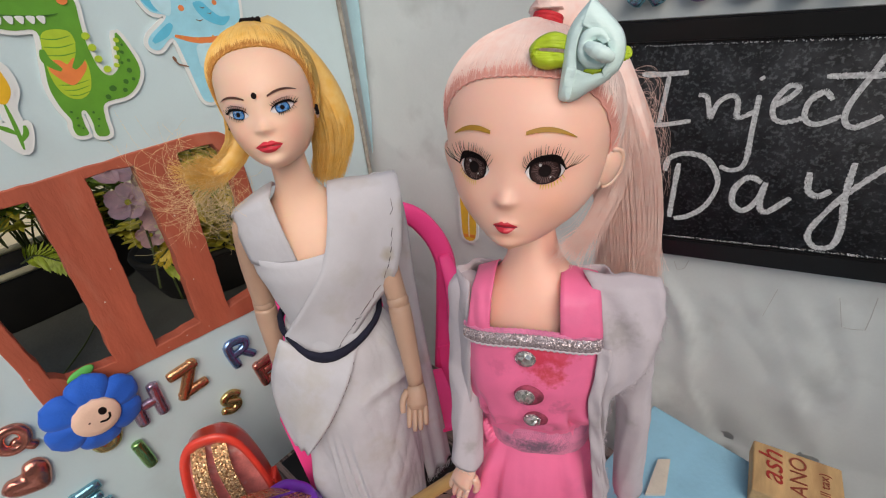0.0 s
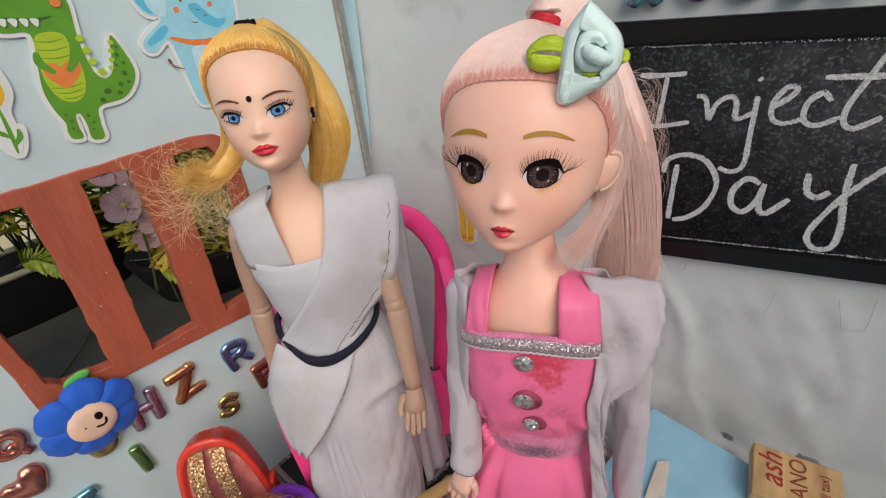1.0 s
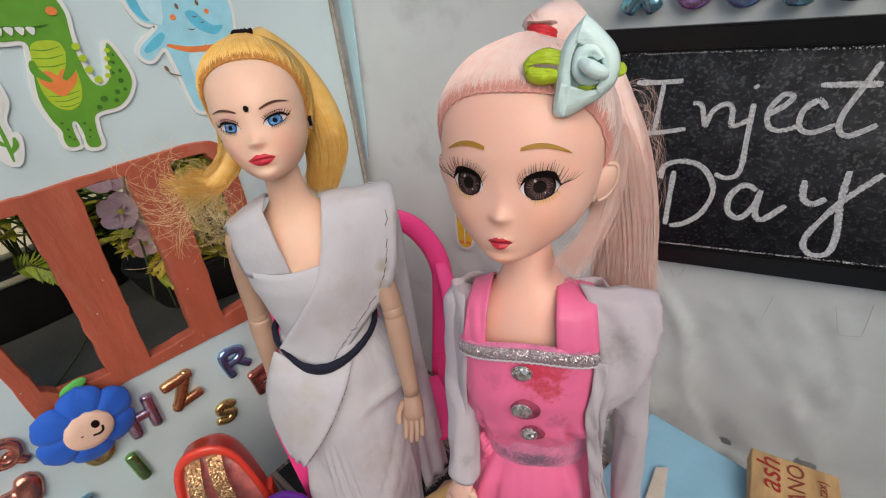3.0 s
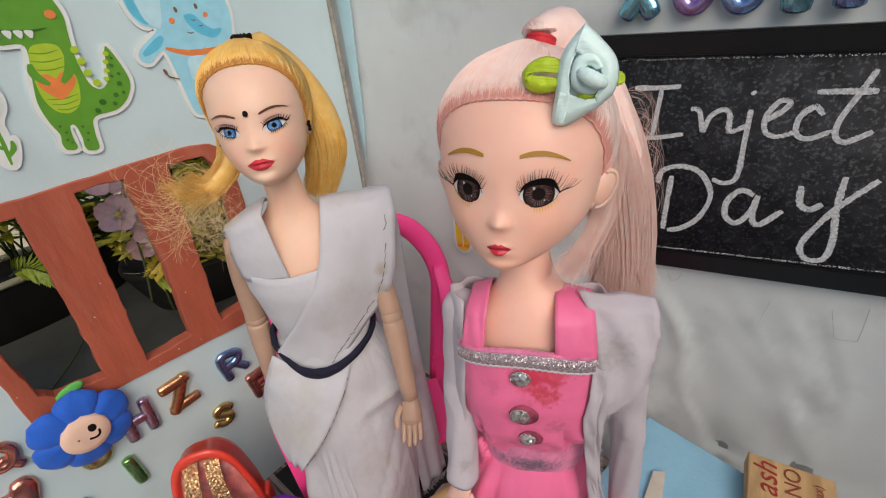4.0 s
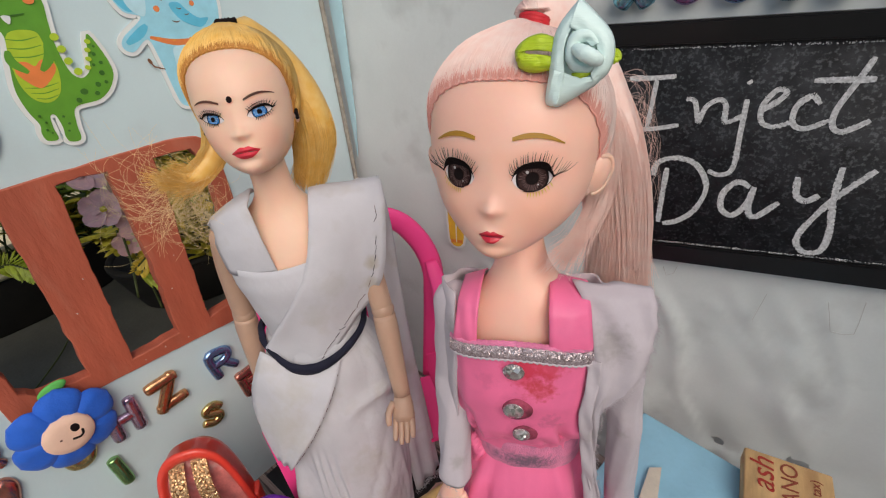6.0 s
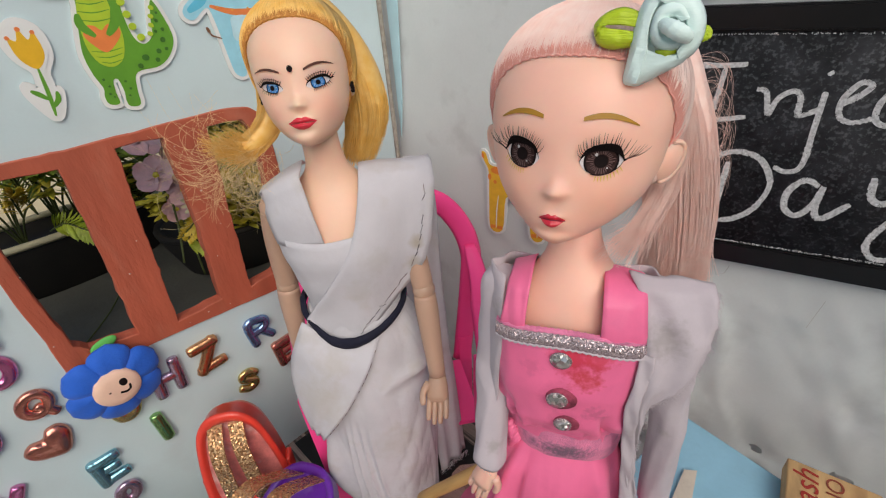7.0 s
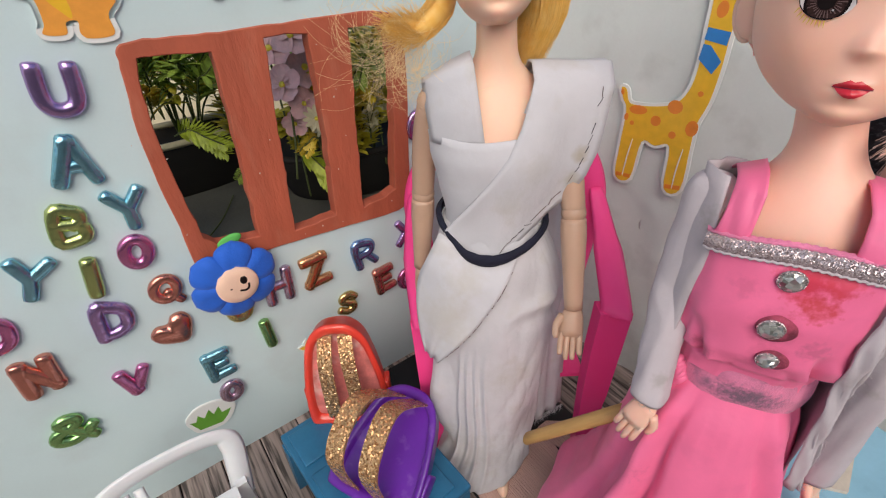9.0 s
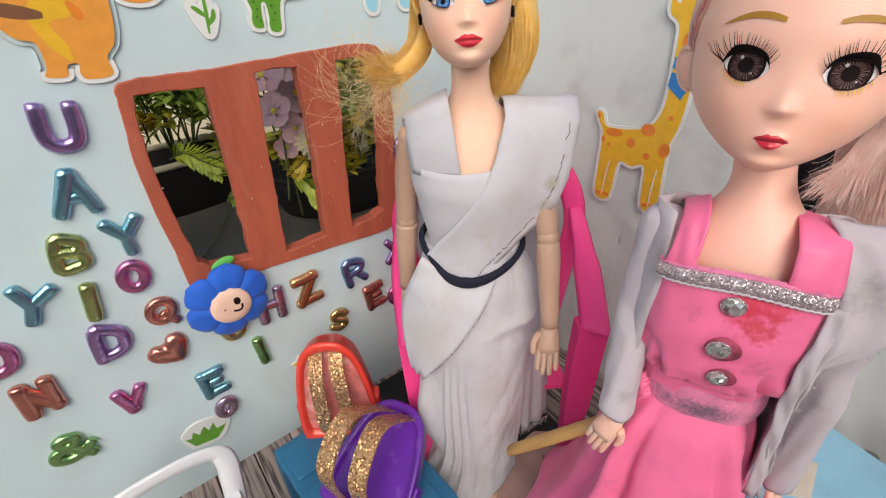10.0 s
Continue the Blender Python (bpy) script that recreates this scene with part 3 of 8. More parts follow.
def toy_chair(name, m, mat, label, w=0.1, d=0.078, seat=0.06, arm=0.117, top=0.175, slots=True, arms=True, slats=(-0.5, -0.17, 0.17, 0.5), thin=0.0035, front=0.36):
    """A moulded armchair facing -y, with its legs, arms, slotted seat and arched open back."""
    chair = thing(name, m, label, "chair")
    hw = w / 2
    bm = bmesh.new()
    out = [(-hw * 0.8, -d * front), (hw * 0.8, -d * front), (hw * 0.76, d * 0.45), (-hw * 0.76, d * 0.45)]
    cuts = [[(x0, z), (x1, z), (x1, z + 0.004), (x0, z + 0.004)] for z in (-0.022, -0.010, 0.002, 0.014) for x0, x1 in ((-hw * 0.5, -0.004), (0.004, hw * 0.5))] if slots else []
    plate(bm, out, cuts, -0.0012, 0.0012, Matrix.Translation((0, 0, seat)) @ Matrix(((1, 0, 0, 0), (0, 0, 1, 0), (0, -1, 0, 0), (0, 0, 0, 1))))
    part("seat", bm, mat, chair, smooth=False)
    for s in (-1, 1):
        bm = bmesh.new()
        pts = [(s * hw * 0.81, -d * 0.55, 0.0), (s * hw * 0.84, -d * 0.54, seat), (s * hw * 0.85, -d * 0.53, (seat + arm) * 0.5), (s * hw * 0.87, -d * 0.52, arm - 0.002)] if arms else [(s * hw * 0.84, -d * 0.5, 0.0), (s * hw * 0.8, -d * 0.48, seat * 0.6), (s * hw * 0.76, -d * 0.46, seat)]
        loft(bm, [[Vector(p) + Vector(o) for o in ((-k, -0.003, 0), (k, -0.003, 0), (k, 0.003 + k * 0.5, 0), (-k, 0.003 + k * 0.5, 0))] for p, k in zip(pts, (0.003, 0.0066, 0.0074, 0.0076) if arms else (0.003, 0.0058, 0.006))])
        part("front_leg", bm, mat, chair, smooth=False)
        bm = bmesh.new()
        thick = 0.004 if arms else 0.0026
        pts = [(s * hw * 0.86, d * 0.62, 0.0), (s * hw * 0.84, d * 0.5, seat)] + ([(s * hw * 0.84, d * 0.5, seat + 0.02)] if arms else [])
        loft(bm, [[Vector(p) + Vector(o) for o in ((-thick, -0.003, 0), (thick, -0.003, 0), (thick, 0.003, 0), (-thick, 0.003, 0))] for p in pts])
        part("back_leg", bm, mat, chair, smooth=False)
        if not arms:
            continue
        bm = bmesh.new()
        pts = spline([(s * hw * 0.86, -d * 0.57, arm - 0.004), (s * hw * 0.88, -d * 0.5, arm), (s * hw * 0.94, -d * 0.1, arm + 0.009), (s * hw * 0.98, d * 0.28, arm + 0.018), (s * hw * 0.96, d * 0.52, arm + 0.029)], 5)
        tube(bm, pts, [0.0072] * 12 + [0.0066, 0.0058, 0.0055, 0.0052, 0.005, 0.0048, 0.0045, 0.004, 0.0035], 8, 0, 0.3, (0, 0, 1))
        part("armrest", bm, mat, chair)
    bm = bmesh.new()
    if arms:
        side = [(hw * 0.8, d * 0.5, seat), (hw * 0.94, d * 0.5, arm + 0.004), (hw * 0.97, d * 0.55, arm + 0.025), (hw * 0.84, d * 0.6, top - 0.018), (hw * 0.56, d * 0.62, top - 0.003)]
        arch = spline([(-x, y, z) for x, y, z in side] + [(0, d * 0.63, top + 0.002)] + side[::-1], 6)
    else:
        side = [(hw * 0.8, d * 0.5, seat - 0.012), (hw * 0.92, d * 0.58, seat + 0.008), (hw * 0.96, d * 0.64, top - 0.008), (hw * 0.86, d * 0.67, top - 0.001), (hw * 0.4, d * 0.69, top + 0.002)]
        arch = spline([(-x, y, z) for x, y, z in side] + side[::-1], 6)
    tube(bm, arch, 0.0062 if arms else 0.0052, 8, 0, 0.4 if arms else 0.32, (0, 1, 0.1))
    part("back_frame", bm, mat, chair)
    for x in slats:
        bm = bmesh.new()
        tube(bm, spline([(x * hw * 0.8, d * 0.47, seat), (x * hw, d * 0.58, (seat + top) / 2), (x * hw * 1.05, d * 0.68, top - 0.006)], 5), thin, 6, 0, 0.45, (0, 1, 0))
        part("back_slat", bm, mat, chair)
    return chair


toy_chair("toy_armchair", pose(-0.0755, -0.0785, 0.0012, 0, 0, -35.3), PINK, "hot pink plastic toy armchair behind the doll in white", w=0.101, d=0.06, seat=0.058, arm=0.117, top=0.179, slots=False, front=0.36)

# ---- desk and block behind the pink doll ----
desk = thing("toy_desk", pose(-0.05, -0.262, 0, 0, 0, -8), "pale blue painted card desk with stains", "desk")
bm = bmesh.new()
box(bm, (0.07, 0.12, 0.004), pose(0, 0, 0.092), 0, 0.0008)
part("desktop", bm, SKY_BLUE, desk)
for sy in (-0.057, 0.057):
    bm = bmesh.new()
    box(bm, (0.06, 0.004, 0.09), pose(0, sy, 0.045), 0, 0.0006)
    part("side_panel", bm, SKY_BLUE, desk)

# ---- dolls ----
from mathutils.bvhtree import BVHTree

SKIN = material("vinyl_skin", (0.92, 0.61, 0.45), 0.42, 0, 0.03, 80, 600, 0.02, sss=0.5)
SKIN_P = material("pale_vinyl_skin", (0.97, 0.565, 0.44), 0.42, 0, 0.03, 80, 600, 0.02, sss=0.5)
CLOTH_W = material("white_cotton", (0.61, 0.6, 0.635), 0.85, 0, 0.06, 70, 1800, 0.38, 200, sheen=0.05, stain=(0.42, 0.38, 0.31), stain_scale=70, stain_amount=0.35, crumple=0.5, crumple_scale=48)
CLOTH_G = material("greyish_white_cotton", (0.54, 0.485, 0.52), 0.9, 0, 0.06, 90, 1800, 0.38, 190, sheen=0.05, stain=(0.4, 0.36, 0.36), stain_scale=90, stain_amount=0.3, crumple=0.5, crumple_scale=60)
CLOTH_P = material("pink_satin_cotton", (0.92, 0.178, 0.36), 0.5, 0, 0.05, 90, 1800, 0.2, 180, sheen=0.05, stain=(0.5, 0.1, 0.2), stain_scale=110, stain_amount=0.15, crumple=0.4, crumple_scale=50)
VELVET = material("worn_pink_velvet", (0.82, 0.24, 0.42), 0.9, 0, 0.2, 200, 2000, 0.4, 2000, sheen=0.15, stain=(0.12, 0.08, 0.12), stain_scale=150, stain_amount=0.6)
NAVY = material("navy_ribbon", (0.006, 0.007, 0.024), 0.85, 0, 0.3, 200, 2000, 0.4)
SILVER = glitter("silver_sequin_trim", (0.46, 0.3, 0.32), (1.0, 0.87, 0.88), 3800)
ARM = material("tan_hard_plastic", (0.54, 0.35, 0.25), 0.4, 0, 0.05, 80, 600, 0.03, sss=0.1)
HAIR_Y = material("blonde_hair", (0.95, 0.54, 0.1), 0.4, 0, 0.05, 300, 1500, 0.0, island=0.3, tint=(0.97, 0.66, 0.22))
HAIR_W = material("pale_blonde_wisp", (0.95, 0.74, 0.4), 0.45, 0, 0.05, 300, 1500, 0.0)
HAIR_P = material("pink_hair", (1.0, 0.68, 0.59), 0.45, 0, 0.03, 300, 1500, 0.0, island=0.07, tint=(1.0, 0.78, 0.7))
LIP = material("red_lips", (0.72, 0.025, 0.05), 0.35, coat=0.3)
EYE_W = material("eye_white", (0.8, 0.72, 0.72), 0.45)
IRIS_B = material("eye_ray_blue", (0.3, 0.58, 0.85), 0.3, coat=0.3)
IRIS_N = material("eye_ray_brown", (0.17, 0.105, 0.1), 0.6, specular=0.1)
ROOT_P = material("coral_root", (0.86, 0.4, 0.33), 0.6)
ROOT_Y = material("dark_blonde_root", (0.62, 0.27, 0.05), 0.6)
EYE_B = material("eye_blue", (0.03, 0.2, 0.58), 0.2, 0, 0.4, 900, 2000, 0, coat=0.5)
EYE_N = material("eye_brown", (0.045, 0.022, 0.02), 0.6, 0, 0.6, 1500, 3000, 0, specular=0.1)
INK_K = material("black_paint", (0.012, 0.008, 0.008), 0.8, specular=0.08)
BROW_Y = material("golden_brow", (0.4, 0.2, 0.012), 0.5)
LASH_Y = material("yellow_lash_paint", (0.78, 0.52, 0.1), 0.5)
BROW_N = material("brown_brow", (0.1, 0.035, 0.02), 0.5)
GEM = glitter("clear_gem", (0.4, 0.41, 0.37), (0.88, 0.9, 0.86), 950)
RUST = material("worn_maroon", (0.36, 0.05, 0.1), 0.75, 0, 0.5, 300, 1500, 0.3)
for cx, cz, r, col, amt, wild in ((0.0022, 0.2045, 0.0068, (0.66, 0.03, 0.06), 0.95, 0.55), (0.0052, 0.1985, 0.0042, (0.6, 0.05, 0.06), 0.9, 0.8), (0.0075, 0.2055, 0.0045, (0.7, 0.06, 0.1), 0.8, 0.8), (-0.001, 0.191, 0.0055, (0.33, 0.04, 0.08), 0.7, 0.2), (0.001, 0.1815, 0.005, (0.36, 0.05, 0.09), 0.7, 0.25), (0.0085, 0.1865, 0.0032, (0.3, 0.07, 0.12), 0.6, 0.8), (-0.009, 0.1995, 0.003, (0.5, 0.08, 0.16), 0.5, 0.9), (-0.003, 0.2125, 0.004, (0.5, 0.1, 0.1), 0.6, 0.7), (-0.013, 0.177, 0.003, (0.3, 0.03, 0.06), 0.8, 0.6), (-0.018, 0.125, 0.006, (0.35, 0.06, 0.1), 0.5, 0.9), (0.012, 0.105, 0.005, (0.4, 0.06, 0.11), 0.5, 0.9)):
    spot_on(CLOTH_P, (cx, -0.016 if cz > 0.15 else -0.035, cz), r, col, amt * (0.9 if col[0] > 0.52 else 0.55), wild, 600, (1, 0.4, 1))
for cx, cy, cz, r, amt in ((0.0225, -0.012, 0.211, 0.0058, 0.55), (-0.0205, -0.012, 0.211, 0.004, 0.6), (-0.019, -0.016, 0.163, 0.003, 0.5), (0.0215, -0.013, 0.178, 0.004, 0.3), (0.029, -0.004, 0.19, 0.003, 0.3), (0.031, -0.002, 0.165, 0.0025, 0.4)):
    spot_on(CLOTH_G, (cx, cy, cz), r, (0.3, 0.27, 0.25), amt, 0.5, 500, (1, 0.6, 1))
for cx, cy, cz, r, col, amt, wild in ((0.0272, -0.013, 0.2015, 0.0032, (0.35, 0.27, 0.12), 0.85, 0.6), (0.0255, -0.014, 0.192, 0.0042, (0.38, 0.32, 0.2), 0.75, 0.7), (0.012, -0.02, 0.198, 0.007, (0.42, 0.4, 0.36), 0.5, 0.7), (-0.02, -0.02, 0.135, 0.015, (0.5, 0.46, 0.4), 0.7, 0.5), (-0.012, -0.022, 0.155, 0.008, (0.48, 0.44, 0.36), 0.6, 0.7), (0.008, -0.024, 0.1, 0.014, (0.5, 0.48, 0.46), 0.6, 0.7), (-0.01, -0.026, 0.04, 0.02, (0.44, 0.41, 0.38), 0.6, 0.8), (0.02, -0.02, 0.06, 0.015, (0.46, 0.44, 0.4), 0.5, 0.8), (0.004, -0.017, 0.186, 0.007, (0.46, 0.44, 0.4), 0.5, 0.7)):
    spot_on(CLOTH_W, (cx, cy, cz), r, col, amt * 0.6, wild * 0.7, 300, (1, 0.5, 1))
spot_on(VELVET, (0.002, -0.0145, 0.1625), 0.0065, (0.1, 0.08, 0.12), 0.85, 0.6, 900, (0.7, 0.5, 1.6))
LIGHTM = material("eye_glint", (0.55, 0.53, 0.52), 0.2)


def lerp_keys(keys, v):
    for a, b in zip(keys, keys[1:]):
        if v <= b[0]:
            t = (v - a[0]) / (b[0] - a[0])
            t = t * t * (3 - 2 * t) * 0.5 + t * 0.5
            return [x + (y - x) * t for x, y in zip(a[1:], b[1:])]
    return list(keys[-1][1:])


HEAD = [(0.0, 0.075, 0.34, 0.02), (0.045, 0.16, 0.395, 0.12), (0.1, 0.222, 0.416, 0.22), (0.18, 0.278, 0.424, 0.32), (0.28, 0.318, 0.428, 0.41), (0.4, 0.342, 0.427, 0.47), (0.5, 0.355, 0.427, 0.51), (0.6, 0.362, 0.424, 0.54), (0.75, 0.348, 0.388, 0.52), (0.88, 0.272, 0.295, 0.42), (0.96, 0.16, 0.17, 0.26), (1.0, 0.03, 0.03, 0.05)]
ROUND = [(0.0, 0.075, 0.345, 0.02), (0.035, 0.172, 0.388, 0.12), (0.09, 0.252, 0.41, 0.22), (0.16, 0.322, 0.418, 0.32), (0.25, 0.378, 0.42, 0.41), (0.36, 0.412, 0.416, 0.47), (0.48, 0.428, 0.412, 0.52), (0.6, 0.432, 0.402, 0.53), (0.74, 0.405, 0.36, 0.5), (0.86, 0.325, 0.275, 0.41), (0.95, 0.2, 0.165, 0.28), (1.0, 0.03, 0.03, 0.05)]


def curve_keys(keys, v):
    """Rows of keys followed by a smooth curve."""
    i = next((k for k in range(len(keys) - 1) if v <= keys[k + 1][0]), len(keys) - 2)
    a, b = keys[i], keys[i + 1]
    p, q = keys[max(i - 1, 0)], keys[min(i + 2, len(keys) - 1)]
    t, w = (v - a[0]) / (b[0] - a[0]), b[0] - a[0]
    out = []
    for k in range(1, len(a)):
        m0 = (b[k] - p[k]) / max(1e-9, b[0] - p[0]) * w
        m1 = (q[k] - a[k]) / max(1e-9, q[0] - a[0]) * w
        out.append((2 * t ** 3 - 3 * t * t + 1) * a[k] + (t ** 3 - 2 * t * t + t) * m0 + (3 * t * t - 2 * t ** 3) * b[k] + (t ** 3 - t * t) * m1)
    return out


def hump(d, s):
    return math.exp(-(d / s) ** 2)


def head_shape(bm, c, h, mat, keys, eye, nose, mouth, power=0.95):
    """A doll's head facing -y, chin at c.z, and the tree by which paint is laid on it.
    eye: x, z, depth of the socket; nose: z, length, width; mouth: z, half width, fullness."""
    n, rings, c = 120, [], Vector(c)
    for i in range(151):
        v = i / 150
        hw, fr, bk = curve_keys(keys, v)
        ring = []
        for j in range(n):
            t = 2 * math.pi * j / n
            x, y = math.sin(t), -math.cos(t)
            x, y = math.copysign(abs(x) ** power, x) * hw, math.copysign(abs(y) ** power, y) * (fr if y < 0 else bk)
            if y < 0:
                ax = abs(x)
                # sockets and the bridge between them
                y += eye[2] * hump(v - eye[1] - 0.01, 0.065) * hump(ax - eye[0], 0.1)
                # nose: a small rounded tip, wings and a sloping bridge
                dv = v - nose[0]
                y -= nose[1] * (hump(dv, 0.036) if dv < 0 else hump(dv, 0.044)) * hump(x, nose[2])
                y -= nose[1] * 0.3 * (hump(dv, 0.036) if dv < 0 else hump(dv, 0.14)) * hump(x, nose[2])
                y -= nose[1] * 0.3 * hump(dv + 0.006, 0.02) * hump(ax - nose[2] * 0.95, 0.022)
                # mouth, its two lips and the line between them
                w = mouth[1]
                y -= 0.014 * hump(v - mouth[0], 0.06) * hump(x, w * 1.15)
                y -= mouth[2] * hump(v - mouth[0] - 0.019, 0.013) * hump(x, w * 0.62) * (1 - 0.3 * hump(x, 0.012))
                y -= mouth[2] * 1.15 * hump(v - mouth[0] + 0.019, 0.016) * hump(x, w * 0.5)
                y += mouth[2] * 0.75 * hump(v - mouth[0], 0.007) * hump(x, w * 0.8)
                y += 0.006 * hump(v - mouth[0] - 0.052, 0.018) * hump(x, 0.014)
                y += 0.011 * hump(v - mouth[0] + 0.065, 0.024) * hump(x, 0.09)
                # chin and cheeks
                y -= 0.018 * hump(v - 0.055, 0.045) * hump(x, 0.1)
                y -= 0.014 * hump(v - 0.27, 0.085) * hump(ax - 0.22, 0.085)
            ring.append(c + Vector((x * h, y * h, v * h)))
        rings.append(ring)
    own = bmesh.new()
    loft(own, rings)
    tree = BVHTree.FromBMesh(own)
    own.free()
    loft(bm, rings, mat)
    return tree


def on_face(tree, x, z, off=0.0002, y=-0.2):
    hit = tree.ray_cast(Vector((x, y, z)), Vector((0, 1, 0)))
    return hit[0] + Vector((0.35 * x / 0.015 * off, -off * 1.5, 0)) if hit[0] else None


def paint(bm, tree, loop, mat, off=0.0002):
    """A painted patch laid on the face from its outline in x and z."""
    k = len(loop)
    loop = [(loop[i][0] + (loop[(i + 1) % k][0] - loop[i][0]) * j / m, loop[i][1] + (loop[(i + 1) % k][1] - loop[i][1]) * j / m) for m in [max(1, 36 // k)] for i in range(k) for j in range(m)]
    cx, cz = (sum(p[i] for p in loop) / len(loop) for i in (0, 1))
    rings = []
    for s in (1.0, 0.85, 0.7, 0.5, 0.3, 0.06):
        ring = [on_face(tree, cx + (p[0] - cx) * s, cz + (p[1] - cz) * s, off) for p in loop]
        if any(p is None for p in ring):
            return
        rings.append(ring)
    loft(bm, rings, mat, False, True)


def band(bm, tree, upper, lower, mat, off=0.0003):
    """A painted line of changing width laid on the face between two runs of x and z."""
    rows = [[on_face(tree, x, z, off) for x, z in run] for run in (upper, [((a[0] + b[0]) / 2, (a[1] + b[1]) / 2) for a, b in zip(upper, lower)], lower)]
    if not any(p is None for r in rows for p in r):
        loft(bm, rows, mat, closed=False)


def doll_eye(bm, tree, c, h, s, ex, ez, half, up, low, tilt, iris, pupil, mats, lid_in, lid_out, wing, rng):
    """A painted eye: white, ringed iris with rays, pupil, glints and the dark upper lid. Returns the lid line."""
    white, dark, tone, ray, glint = mats
    px = lambda u: c.x + (s * ex + s * u * half) * h
    top = lambda u: c.z + (ez + up * max(0.0, 1 - abs(u) ** 2.3) ** 0.62 + tilt * u) * h
    bot = lambda u: c.z + (ez - low * max(0.0, 1 - abs(u) ** 2.1) ** 0.7 + tilt * u) * h
    run = [-1 + q / 10 for q in range(21)]
    paint(bm, tree, [(px(u), top(u)) for u in run] + [(px(u), bot(u)) for u in run[-2:0:-1]], white, 0.0001)

    def inside(x, z):
        u = max(-0.97, min(0.97, ((x - c.x) / h - s * ex) / (s * half)))
        return (x, max(bot(u), min(top(u), z)))

    ox, oz = c.x + s * ex * h, c.z + (ez + 0.002) * h
    disc = lambda r, k=36: [inside(ox + r * h * math.cos(t), oz + r * h * 1.04 * math.sin(t)) for t in (2 * math.pi * j / k for j in range(k))]
    paint(bm, tree, disc(iris), dark, 0.00016)
    paint(bm, tree, disc(iris * 0.87), tone, 0.00022)
    for q in range(30):
        g = 2 * math.pi * (q + 0.3 * rng.random()) / 30
        r0, r1, w = pupil * 1.15, iris * rng.uniform(0.62, 0.86), 0.032
        paint(bm, tree, [inside(ox + r * h * math.cos(g + d), oz + r * h * math.sin(g + d)) for r, d in ((r0, -w * 1.2), (r1, -w), (r1, w), (r0, w * 1.2))], ray, 0.00028)
    paint(bm, tree, disc(pupil), dark, 0.00034)
    paint(bm, tree, ellipse(ox - 0.3 * iris * h, oz + 0.42 * iris * h, iris * 0.09 * h, iris * 0.11 * h, 12), glint, 0.0004)
    paint(bm, tree, ellipse(ox + 0.38 * iris * h, oz - 0.4 * iris * h, iris * 0.05 * h, iris * 0.05 * h, 10), glint, 0.0004)
    far = [-1.0 + (2.0 + wing) * q / 26 for q in range(27)]
    edge = lambda u: (px(u), top(min(u, 1.0)) + max(0.0, u - 1.0) * half * 0.55 * h)
    thick = lambda u: (lid_in + (lid_out - lid_in) * max(0.0, min(1.0, (u + 1) / 1.7))) * (1 - max(0.0, (u - 0.75) / (0.25 + wing)) ** 1.5) * min(1.0, (u + 1.0) * 4 + 0.25)
    band(bm, tree, [(edge(u)[0], edge(u)[1] + thick(u) * h) for u in far], [(edge(u)[0], edge(u)[1] - 0.006 * h * (1 - abs(u) / 2)) for u in far], dark, 0.00042)
    band(bm, tree, [(px(u), bot(u) + 0.002 * h) for u in run[6:]], [(px(u), bot(u) - 0.003 * h) for u in run[6:]], dark, 0.0003)
    return edge, bot, px


def stroke(bm, tree, a, b, w, mat, off=0.0004):
    """A painted hair-line that thins from a to b."""
    d = Vector((b[0] - a[0], b[1] - a[1]))
    p = Vector((-d.y, d.x)).normalized() * w
    m = ((a[0] + b[0]) / 2, (a[1] + b[1]) / 2)
    band(bm, tree, [(a[0] + p.x, a[1] + p.y), (m[0] + p.x * 0.7, m[1] + p.y * 0.7), (b[0] + p.x * 0.15, b[1] + p.y * 0.15)], [(a[0] - p.x, a[1] - p.y), (m[0] - p.x * 0.7, m[1] - p.y * 0.7), (b[0] - p.x * 0.15, b[1] - p.y * 0.15)], mat, off)


def joined(bm, piece, m):
    me = bpy.data.meshes.new("piece")
    piece.to_mesh(me)
    piece.free()
    me.transform(m)
    bm.from_mesh(me)
    bpy.data.meshes.remove(me)


def strand(bm, pts, r, mat, seg=4, n=4, taper=0.3):
    pts = spline(pts, n)
    k = len(pts) - 1
    tube(bm, pts, [r * (1 - (1 - taper) * (i / k) ** 2) for i in range(k + 1)], seg, mat, cap=False)


